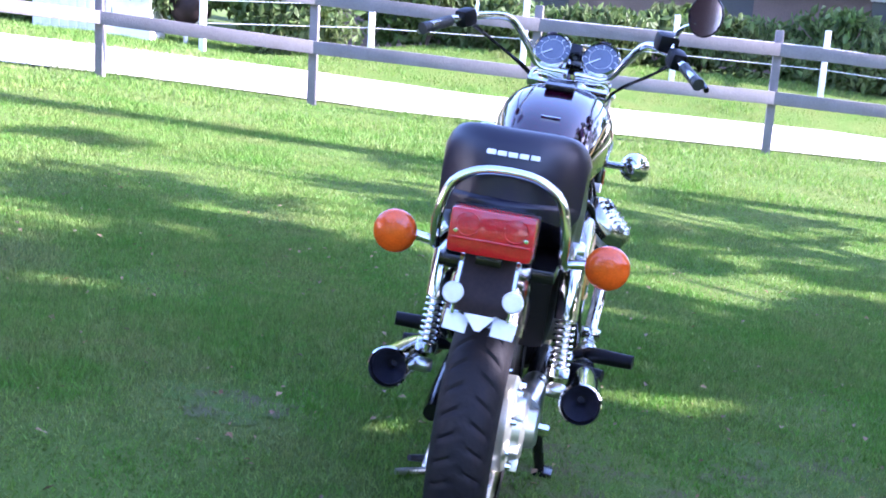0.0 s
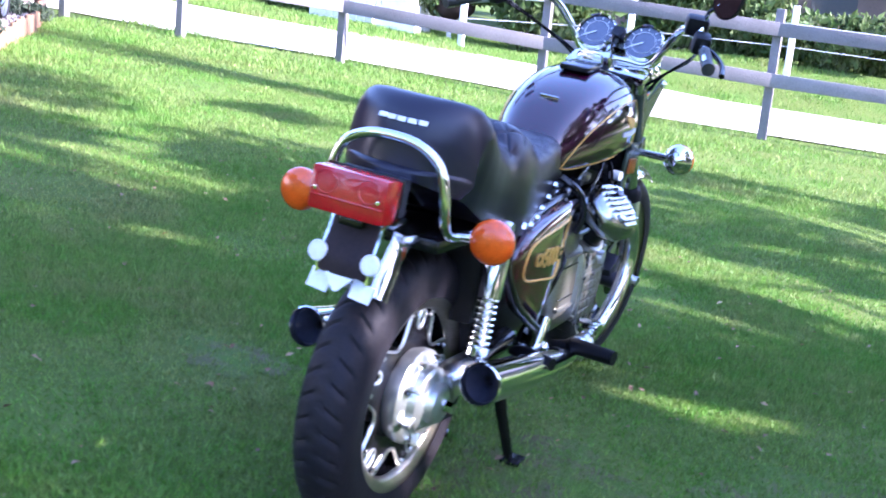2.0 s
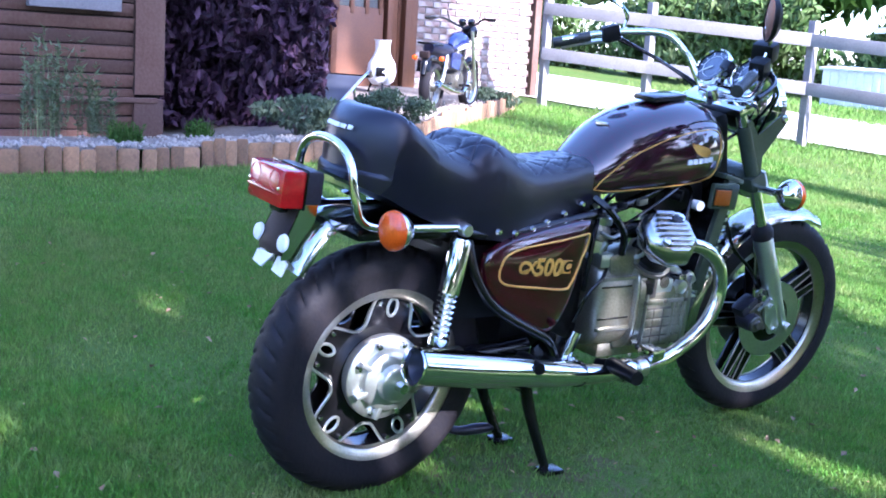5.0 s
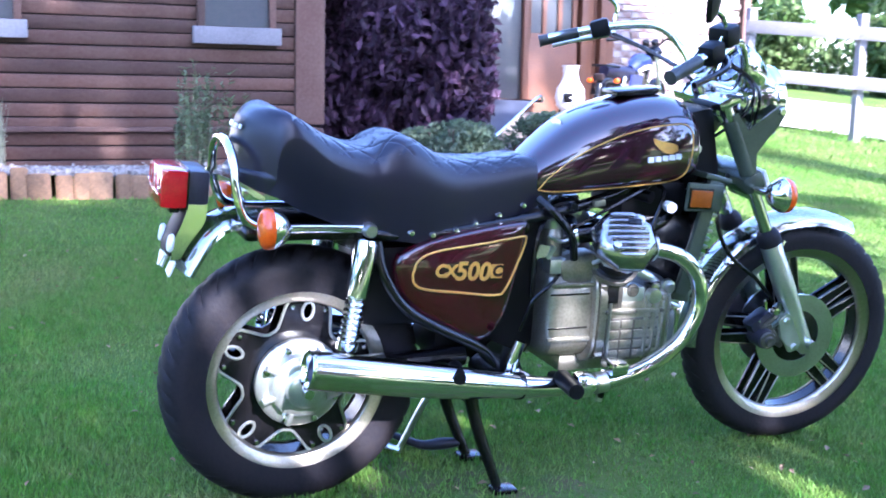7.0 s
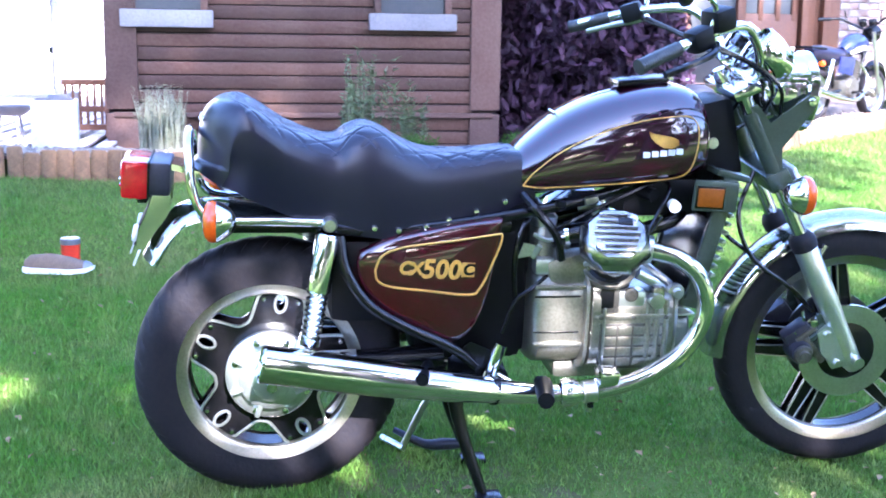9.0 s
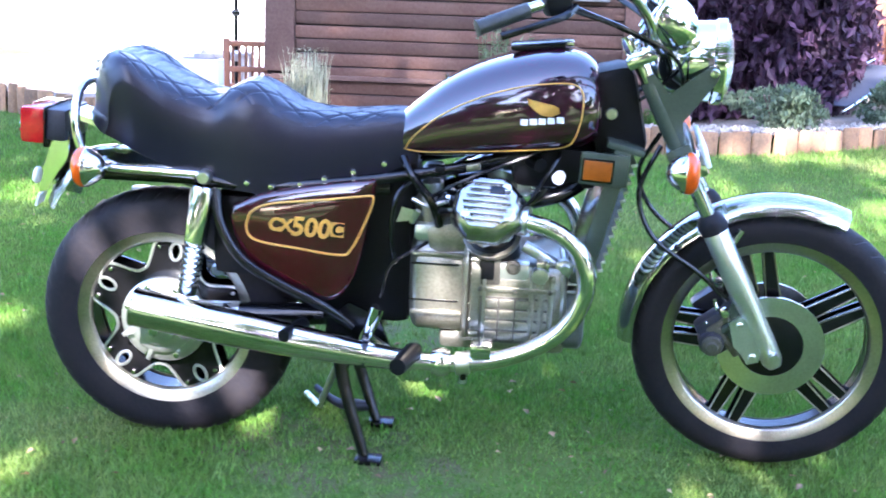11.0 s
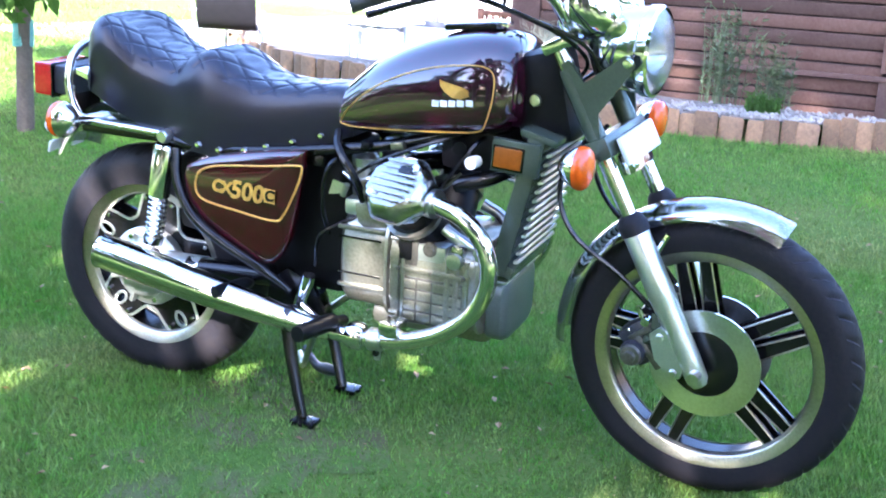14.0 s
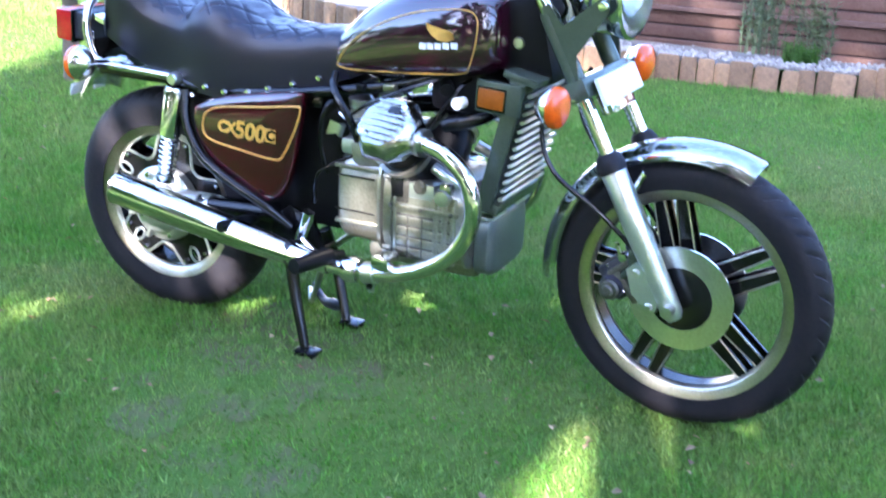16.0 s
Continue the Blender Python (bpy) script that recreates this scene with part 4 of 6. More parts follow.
part("pedal_pad", box(0.06, 0.05, 0.035, pose(0.20, 0.775, 0.335), 0.01), CHROME, bike)
part("master_cylinder", tube([(0.145, 0.50, 0.31), (0.15, 0.53, 0.40)], 0.017, 12), CHROME, bike)

# ---- centre stand and side stand ----
stand = new("centre_stand")
stand.parent = bike
for s, foot in ((1, (0.135, 0.505, 0.015)), (-1, (-0.07, 0.51, 0.015))):
    part("leg", tube([(0.085 * s, 0.43, 0.265), (0.105 * s, 0.455, 0.16), foot], [0.018, 0.016, 0.013], 10), BLACK, stand)
    part("foot", box(0.05, 0.065, 0.014, pose(foot[0] + 0.008 * s, foot[1] + 0.012, 0.008), 0.005), BLACK, stand)
part("cross_tube", tube([(-0.09, 0.445, 0.225), (0.09, 0.445, 0.225)], 0.014, 10), BLACK, stand)
part("stand_lever", tube([(-0.075, 0.50, 0.05), (-0.10, 0.45, 0.04), (-0.13, 0.40, 0.03), (-0.19, 0.33, 0.045)], [0.010, 0.016, 0.012, 0.008], 10), SOOT, stand, "dark steel stand lever")
part("side_stand", tube([(-0.12, 0.52, 0.27), (-0.125, 0.42, 0.18), (-0.15, 0.35, 0.02)], 0.009, 10), STEEL, bike, "slim steel side stand")
part("side_stand_foot", tube([(-0.14, 0.35, 0.014), (-0.215, 0.30, 0.014)], 0.009, 8), STEEL, bike)

# ---- front wheel ----
unsteered = set(bpy.data.objects)
front_wheel = new("front_wheel")
front_wheel.parent = bike
tagged(front_wheel, "front wheel with black tyre and five pairs of black spokes")
part("tyre", tyre_mesh(FA, 0.326, 0.098, 0.254, 40, 2), RUBBER, front_wheel)
part("rim", rim_mesh(FA, 0.254, 0.226, 0.060), BLACK, front_wheel)
for s in (1, -1):
    part("rim_lip", lathe([(0.225, 0.022 * s), (0.229, 0.032 * s), (0.233, 0.035 * s), (0.256, 0.041 * s), (0.263, 0.043 * s), (0.265, 0.038 * s), (0.258, 0.026 * s)], wheel_frame(FA), 72), LIP, front_wheel, "bright machined silver rim lip")
for k in range(5):
    a = math.radians(32 + 72 * k)
    rot = Matrix.Translation(FA) @ Matrix.Rotation(a, 4, "X")
    for d in (-1, 1):
        bl = plate([(0.03, 0.0), (0.09, 0.004), (0.232, 0.014), (0.232, 0.039), (0.09, 0.041), (0.03, 0.036)], 0.007, rot @ Matrix.Translation((0.014, 0, 0)) @ YZ @ Matrix.Diagonal((1, d, 1, 1)))
        sp = part("spoke", bl, BLACK, front_wheel, "black pressed wheel spoke")
        part("spoke_edge", tube([rot @ Vector((0.022, 0.09, 0.040 * d)), rot @ Vector((0.022, 0.230, 0.0385 * d))], 0.0019, 6), LIP, sp)
        part("spoke_edge", tube([rot @ Vector((0.022, 0.09, 0.0055 * d)), rot @ Vector((0.022, 0.230, 0.0155 * d))], 0.0019, 6), LIP, sp)
        bl = plate([(0.03, 0.0), (0.09, 0.004), (0.232, 0.014), (0.232, 0.039), (0.09, 0.041), (0.03, 0.036)], 0.007, rot @ Matrix.Translation((-0.021, 0, 0)) @ YZ @ Matrix.Diagonal((1, d, 1, 1)))
        part("spoke", bl, BLACK, front_wheel, "black pressed wheel spoke")
part("hub", lathe([(0, -0.05), (0.04, -0.05), (0.07, -0.03), (0.07, 0.03), (0.04, 0.05), (0, 0.05)], wheel_frame(FA), 32), BLACK, front_wheel)
for s in (1, -1):
    part("brake_disc", lathe([(0.076, 0.048 * s), (0.124, 0.048 * s), (0.124, 0.054 * s), (0.076, 0.054 * s), (0.076, 0.048 * s)], wheel_frame(FA), 48), STEEL, front_wheel, "steel brake disc")
    part("disc_carrier", lathe([(0.0, 0.056 * s), (0.05, 0.058 * s), (0.078, 0.052 * s), (0.078, 0.046 * s), (0, 0.046 * s)], wheel_frame(FA), 32), BLACK, front_wheel)

# ---- fork, mudguard, headlamp ----
RAKE = (Vector((0, 1.095, 0.995)) - Vector((0, 1.452, 0.335)))
RU = RAKE.normalized()


def fork_at(s, d):
    return Vector((0.098 * s, 1.452, 0.335)) + RU * d


for s in (1, -1):
    m = along(fork_at(s, -0.03), fork_at(s, 0.7))
    part("fork_slider", lathe([(0, -0.005), (0.016, -0.005), (0.024, 0.01), (0.026, 0.06), (0.026, 0.12), (0.029, 0.20), (0.029, 0.36), (0.026, 0.365), (0, 0.365)], m, 24), SLIDER, bike, "silver alloy fork slider")
    part("fork_tube", lathe([(0.0175, 0.35), (0.0175, 0.79), (0, 0.79)], m, 20), CHROME, bike, "chrome fork tube")
    part("fork_boot", lathe([(0.018, 0.352), (0.032, 0.354), (0.033, 0.375), (0.026, 0.392), (0.019, 0.398)], m, 20), RUBBER, bike)
    part("axle_end", lathe([(0, -0.018), (0.014, -0.018), (0.014, 0.03), (0, 0.03)], Matrix.Translation((0.11 * s, 1.46, 0.334)) @ X_AXIS, 16), STEEL, bike)
    ear = [(1.188, 0.805), (1.208, 0.812), (1.200, 0.868), (1.262, 0.957), (1.270, 0.975), (1.264, 0.992), (1.248, 0.995), (1.165, 0.928), (1.128, 0.972), (1.112, 0.962), (1.155, 0.868)]
    part("headlamp_ear", plate(ear, 0.006, Matrix(((0, 0, s, 0.112 * s), (1, 0, 0, 0), (0, 1, 0, 0), (0, 0, 0, 1)))), FORK, bike, "grey metal headlamp bracket")
    part("ear_bolt", lathe([(0, 0.010), (0.009, 0.009), (0.012, 0)], Matrix.Translation((0.117 * s, 1.256, 0.980)) @ pose(0, 0, 0, 0, 90 * s, 0), 14), CHROME, bike)
    part("ear_sleeve", lathe([(0.0215, 0.56), (0.022, 0.57), (0.022, 0.72), (0.020, 0.73)], m, 20), FORK, bike)
    cal = part("brake_caliper", box(0.055, 0.075, 0.095, pose(0.078 * s, 1.330, 0.372, 40), 0.016), SOOT, bike, "grimy dark brake caliper behind the fork")
    part("cylinder_housing", lathe([(0, 0.030), (0.016, 0.030), (0.018, 0.024), (0.026, 0.022), (0.029, 0.014), (0.030, -0.03)], Matrix.Translation((0.100 * s, 1.318, 0.352)) @ pose(0, 0, 0, 0, 90 * s, 0), 20), SOOT, cal)
    part("caliper_rib", box(0.030, 0.018, 0.085, pose(0.098 * s, 1.352, 0.358, 40), 0.006), DULLSHADE, cal)
    part("caliper_rib", box(0.026, 0.060, 0.014, pose(0.098 * s, 1.328, 0.398, 40), 0.005), DULLSHADE, cal)
    mount = [(1.352, 0.405), (1.372, 0.425), (1.398, 0.418), (1.432, 0.345), (1.428, 0.318), (1.402, 0.310), (1.385, 0.335), (1.368, 0.350)]
    part("caliper_mount", plate(mount, 0.012, Matrix(((0, 0, s, 0.106 * s), (1, 0, 0, 0), (0, 1, 0, 0), (0, 0, 0, 1)))), SLIDER, cal, "bright alloy caliper mount")
    for y, z in ((1.376, 0.403), (1.412, 0.328)):
        part("mount_bolt", lathe([(0, 0.012), (0.008, 0.011), (0.010, 0)], Matrix.Translation((0.116 * s, y, z)) @ pose(0, 0, 0, 0, 90 * s, 0), 8), STEEL, cal)
    part("caliper_piston", lathe([(0, 0.016), (0.012, 0.016), (0.014, 0.008), (0.022, 0.007), (0.025, 0)], Matrix.Translation((0.128 * s, 1.318, 0.352)) @ pose(0, 0, 0, 0, 90 * s, 0), 18), DULLSHADE, cal)
    part("caliper_arm", tube([(0.10 * s, 1.31, 0.35), (0.105 * s, 1.36, 0.40), (0.105 * s, 1.40, 0.42)], [0.008, 0.011, 0.009], 8), FORK, cal)
    part("caliper_bracket", plate([(1.355, 0.36), (1.385, 0.355), (1.405, 0.43), (1.385, 0.46), (1.35, 0.45)], 0.010, Matrix(((0, 0, s, 0.098 * s), (1, 0, 0, 0), (0, 1, 0, 0), (0, 0, 0, 1)))), FORK, cal)
    part("bleed_nipple", tube([(0.09 * s, 1.325, 0.425), (0.095 * s, 1.315, 0.455)], 0.005, 8), CHROME, cal)
    part("pad_pin", tube([(0.098 * s, 1.30, 0.40), (0.106 * s, 1.345, 0.345)], 0.006, 8), CHROME, cal)
    part("caliper_bolt", lathe([(0, 0.02), (0.010, 0.018), (0.011, 0)], Matrix.Translation((0.10 * s, 1.34, 0.43)) @ pose(0, 0, 0, 0, 90 * s, 0), 8), CHROME, cal)
    part("brake_hose", tube([(0.085 * s, 1.345, 0.45), (0.10 * s, 1.27, 0.52), (0.115 * s, 1.16, 0.60), (0.10 * s, 1.12, 0.70), (0.06 * s, 1.16, 0.80)], 0.006, 8), BLACK, bike)
for s in (1, -1):
    indicator(0.238 * s, 1.205, 0.785, 1, (0.11 * s, 1.205, 0.775))
part("lower_yoke", box(0.25, 0.06, 0.05, pose(0, 1.205, 0.79, 28), 0.012), FORK, bike)
# chrome shield coloured white in place of the sky it mirrors
part("yoke_shield", box(0.205, 0.012, 0.062, pose(0, 1.256, 0.792, 28), 0.005), WHITE, bike, "shield between the fork legs, painted white for its sky reflection")
part("yoke_cover", box(0.13, 0.035, 0.05, pose(0, 1.25, 0.755, 28), 0.01), CHROME, bike)
part("upper_yoke", box(0.25, 0.07, 0.028, pose(0, 1.10, 1.00, 28), 0.010), CHROME, bike)
rings = []
for k in range(26):
    a = math.radians(66.5 + 117.5 * k / 25)
    y, z = 0.362 * math.cos(a), 0.362 * math.sin(a)
    n = Vector((0, y, z)).normalized()
    rings.append([FA + Vector((0.060 * math.sin(b), y, z)) - n * 0.042 * (1 - math.cos(b)) for b in (math.radians(-86 + 172 * j / 12) for j in range(13))])
fend = ring_skin(bmesh.new(), rings, closed=False)
bmesh.ops.solidify(fend, geom=fend.faces[:], thickness=0.003)
part("front_mudguard", fend, CHROME, bike, "chrome front mudguard")
for s in (1, -1):
    part("mudguard_stay", tube([(0.066 * s, 1.30, 0.60), (0.075 * s, 1.32, 0.55), (0.07 * s, 1.36, 0.62)], 0.008, 8), CHROME, bike)
HL = pose(0, 1.205, 0.988, -90)
lamp = new("headlamp")
lamp.parent = bike
part("shell", lathe([(0, -0.07), (0.04, -0.066), (0.07, -0.045), (0.088, 0.0), (0.091, 0.05), (0.096, 0.055), (0.097, 0.075), (0.09, 0.08)], HL, 40), CHROME, lamp, "chrome headlamp shell")
GLASS = bpy.data.materials.new("lamp_glass")
GLASS.use_nodes = True
gb = GLASS.node_tree.nodes["Principled BSDF"]
gb.inputs["Roughness"].default_value, gb.inputs["Transmission Weight"].default_value = 0.08, 0.9
gw = GLASS.node_tree.nodes.new("ShaderNodeTexWave")
gw.inputs["Scale"].default_value = 40
gt, gp = GLASS.node_tree.nodes.new("ShaderNodeTexCoord"), GLASS.node_tree.nodes.new("ShaderNodeBump")
GLASS.node_tree.links.new(gt.outputs["Object"], gw.inputs["Vector"])
GLASS.node_tree.links.new(gw.outputs[0], gp.inputs["Height"])
gp.inputs["Strength"].default_value = 0.3
GLASS.node_tree.links.new(gp.outputs[0], gb.inputs["Normal"])
part("lens", lathe([(0.089, 0.076), (0.07, 0.089), (0.04, 0.096), (0, 0.098), (0, 0.092), (0.04, 0.09), (0.07, 0.083), (0.087, 0.072)], HL, 40), GLASS, lamp, "ribbed clear glass lens")
part("reflector", lathe([(0.086, 0.068), (0.06, 0.02), (0.02, 0.0), (0, 0)], HL, 32), CHROME, lamp)

# ---- gauges ----
# blue-grey dial colour carries the reflection on the gauge glass
DIALSHEEN = mat("dial_glass_sheen", (0.085, 0.10, 0.135), 0.2, spots=(0.06, 0.07, 0.10), scale=30, detail=100, coat=1.0)
for s in (1, -1):
    g = new("gauge")
    g.parent = bike
    tagged(g, "round dial in a chrome pod")
    m = pose(0.074 * s, 1.150, 1.075, 58) @ Matrix.Scale(1.13, 4)
    part("pod", lathe([(0, -0.055), (0.025, -0.055), (0.042, -0.035), (0.050, 0), (0.052, 0.028), (0.049, 0.034), (0.046, 0.030)], m, 32), CHROME, g)
    part("dial", lathe([(0, 0.024), (0.047, 0.024)], m, 32), DIALSHEEN, g, "dial face coloured blue-grey for the reflection on its glass")
    part("dial_ring", lathe([(0.030, 0.0252), (0.031, 0.0262), (0.0315, 0.0252)], m, 32), WHITE, g)
    for k in range(9):
        a = math.radians(-35 + 250 * k / 8)
        part("dial_mark", box(0.007, 0.0018, 0.0012, m @ pose(0.040 * math.cos(a), 0.039 * math.sin(a), 0.0252, 0, 0, math.degrees(a))), WHITE, g)
    part("needle", box(0.034, 0.003, 0.0015, m @ pose(-0.014, -0.010, 0.027, 0, 0, 35)), WHITE, g)
part("warning_lights", box(0.035, 0.03, 0.09, pose(0, 1.135, 1.085, 58), 0.006), BLACK, bike)
for k, c in enumerate((LEAF, GRIP, GRIP)):
    part("pilot_lamp", lathe([(0, 0.004), (0.006, 0.003), (0.007, 0)], pose(0, 1.122, 1.095, 58) @ pose(0, 0.022 * (1 - k), 0.004), 10), c, bike)
part("ignition_lock", lathe([(0, 0.012), (0.016, 0.012), (0.02, 0), (0.022, -0.03)], pose(0, 1.07, 1.025, 28), 18), CHROME, bike)

# ---- handlebar ----
BAR = [(0.0, 1.105, 1.03), (0.045, 1.11, 1.03), (0.105, 1.12, 1.035), (0.155, 1.10, 1.10), (0.205, 1.045, 1.155), (0.27, 0.96, 1.148), (0.325, 0.88, 1.125), (0.37, 0.79, 1.095)]
part("handlebar", tube([(-x, y, z) for x, y, z in BAR[:0:-1]] + BAR, 0.0112, 12), CHROME, bike, "high swept-back chrome handlebar")
for s in (1, -1):
    a, b = Vector((0.335 * s, 0.865, 1.118)), Vector((0.386 * s, 0.770, 1.083))
    m = along(a, b)
    L = (b - a).length
    ribs = [(0.012, 0.0)]
    for k in range(18):
        ribs += [(0.0155, L * k / 18 + 0.001), (0.0155, L * (k + 0.6) / 18), (0.0149, L * (k + 0.7) / 18)]
    ribs += [(0.017, L - 0.004), (0.017, L), (0, L + 0.002)]
    part("grip", lathe(ribs, m, 16), GRIP, bike, "ribbed black rubber grip greyed for its sheen")
    part("switch_box", box(0.045, 0.055, 0.05, pose(0.305 * s, 0.915, 1.135, 20, 0, 26 * s), 0.012), PLASTIC, bike)
    part("lever", tube([(0.30 * s, 0.955, 1.125), (0.345 * s, 0.935, 1.11), (0.385 * s, 0.88, 1.092), (0.408 * s, 0.82, 1.072)], [0.009, 0.008, 0.007, 0.008], 8), STEEL if s < 0 else BLACK, bike)
    part("mirror_stem", tube([(0.285 * s, 0.945, 1.15), (0.288 * s, 0.95, 1.195), (0.305 * s, 0.925, 1.222), (0.340 * s, 0.875, 1.240)], 0.006, 8), CHROME, bike)
    mm = pose(0.362 * s, 0.862, 1.262, 92, 0, -33 * s)
    mir = part("mirror", lathe([(0.0, -0.022), (0.035, -0.016), (0.054, -0.004), (0.057, 0.006), (0.054, 0.008)], mm, 28), PLASTIC, bike, "round rear-view mirror")
    part("mirror_glass", lathe([(0, 0.006), (0.053, 0.006)], mm, 28), MIRROR, mir)
    part("control_cable", tube([(0.30 * s, 0.94, 1.12), (0.25 * s, 1.04, 1.085), (0.17 * s, 1.13, 1.03), (0.09 * s, 1.16, 0.96), (0.05 * s, 1.08, 0.88)], 0.0045, 6), BLACK, bike)
    part("control_cable", tube([(0.295 * s, 0.95, 1.125), (0.23 * s, 1.08, 1.07), (0.14 * s, 1.17, 1.01), (0.08 * s, 1.20, 0.92)], 0.0045, 6), BLACK, bike)
part("brake_reservoir", box(0.06, 0.055, 0.05, pose(0.265, 0.965, 1.175, 15, 0, 25), 0.012), PLASTIC, bike, "black brake fluid reservoir")

# the fork, front wheel and bars are turned a little to the bike's right about the steering axis
PIVOT = Matrix.Translation((0, 1.095, 0.90))
STEER = PIVOT @ Matrix.Rotation(radians(-5.7), 4, RU) @ PIVOT.inverted()
for ob in list(bpy.data.objects):
    if ob.type == "MESH" and ob not in unsteered:
        ob.data.transform(STEER)


# ---- ground ----
def sheet(name, xs, ys, z_of, material, keep=None):
    bm = bmesh.new()
    grid = [[bm.verts.new((x, y, z_of(x, y))) for y in ys] for x in xs]
    for i in range(len(xs) - 1):
        for j in range(len(ys) - 1):
            bm.faces.new((grid[i][j], grid[i + 1][j], grid[i + 1][j + 1], grid[i][j + 1]))
    return part(name, bm, material)


far = [-900, -400, -200, -120, -80, -60, -45, -36, -30]
axis = far + [v * 0.75 for v in range(-39, 40)] + [-v for v in far[::-1]]
lawn = sheet("ground", axis, axis, ground, LAWN)
tagged(lawn, "mown green lawn sloping gently, with worn patches", "lawn", kind="structure")


def strip(name, line, width, lift, material, label, category):
    """A flat band on the ground along a line of plan points."""
    bm = bmesh.new()
    pts = spline(line, 8)
    rows = []
    for i, p in enumerate(pts):
        d = pts[min(i + 1, len(pts) - 1)] - pts[max(i - 1, 0)]
        n = np.array((-d[1], d[0])) / np.hypot(*d)
        row = []
        for k in range(9):
            q = p + n * width * k / 8
            w = site(q[0], q[1])
            row.append(bm.verts.new((w.x, w.y, ground(w.x, w.y) + lift)))
        rows.append(row)
    for a, b in zip(rows, rows[1:]):
        for k in range(8):
            bm.faces.new((a[k], b[k], b[k + 1], a[k + 1]))
    return tagged(part(name, bm, material), label, category, kind="structure")


FENCE = [(-7.75, 7.25), (-6.66, 7.8), (-5.25, 8.75), (-3.15, 9.35), (-0.85, 9.75), (1.64, 10.2), (4.1, 10.6), (6.6, 11.0)]
strip("road", LANE, 4.4, 0.02, GRAVEL, "pale sunlit gravel lane beyond the fence", "lane")


# ---- post and rail fence ----
fence = thing("fence", Matrix(), "weathered grey wooden post and rail fence along the lane", "fence")
spots_ = [upright(x, y).translation for x, y in FENCE]
for p in spots_:
    part("post", box(0.085, 0.085, 1.35, Matrix.Translation(p + Vector((0, 0, 0.625))), 0.008), POSTWOOD, fence)
for a, b in zip(spots_, spots_[1:]):
    for h in (0.60, 1.10):
        u, v = a + Vector((0, 0, h)), b + Vector((0, 0, h))
        d = v - u
        m = Matrix.Translation((u + v) / 2) @ pose(0, 0, 0, 0, -math.degrees(math.asin(d.z / d.length)) , math.degrees(math.atan2(d.y, d.x)))
        part("rail", box(d.length + 0.02, 0.04, 0.135, m @ Matrix.Translation((0, -0.072, 0)), 0.006), POSTWOOD, fence)

# ---- shed ----
def shed(y0, y1, x):
    """A boarded wall that faces the lawn, with two windows, corner boards and a low roof."""
    g = thing("shed", upright(x, (y0 + y1) / 2), "dark brown stained wooden shed with horizontal boards", "shed")
    w, height = y1 - y0, 2.5
    part("wall_core", box(2.6, w - 0.02, height, pose(-1.34, 0, height / 2 - 0.15)), BRACKET, g)
    pitch = 0.098
    plain = mesh_of(box(0.022, w - 0.42, 0.086, pose(0, 0, 0, 0, 12, 0), 0.002), "board", BARN)
    for k in range(24):
        ob = new("board", plain)
        ob.parent = g
        ob.matrix_basis = pose(-0.016 + (-0.012 if k < 3 else 0), random.uniform(-0.004, 0.004), 0.04 + pitch * k, random.uniform(-0.12, 0.12))
    part("plinth_batten", box(0.045, w - 0.1, 0.035, pose(0.012, 0, 0.300), 0.006), BARN, g)
    for yy in (-w / 2 + 0.11, w / 2 - 0.11):
        part("corner_board", box(0.05, 0.22, height - 0.33, pose(0.0, yy, 0.34 + (height - 0.33) / 2), 0.006), BARN, g)
        part("corner_foot", box(0.045, 0.22, 0.36, pose(-0.006, yy, 0.13), 0.006), BARN, g)
    for yy, ww in ((-0.97, 0.55), (0.75, 0.55)):
        win = new("window")
        win.parent = g
        part("sill", box(0.07, ww + 0.08, 0.12, pose(0.035, yy, 0.965), 0.008), POSTWOOD, win, "weathered grey wooden sill")
        part("pane", box(0.012, ww - 0.08, 0.52, pose(0.006, yy, 1.29)), DIAL, win, "dark window glass")
        for q in (-1, 1):
            part("window_frame", box(0.05, 0.05, 0.56, pose(0.022, yy + q * (ww / 2 - 0.02), 1.28), 0.005), BARN, win)
        part("window_frame", box(0.05, ww, 0.05, pose(0.022, yy, 1.55), 0.005), BARN, win)
    part("roof", box(3.4, w + 0.5, 0.08, pose(-1.3, 0, height + 0.22, 0, 10, 0), 0.01), SLATE, g)
    return g


shed(-1.02, 1.78, -5.6)


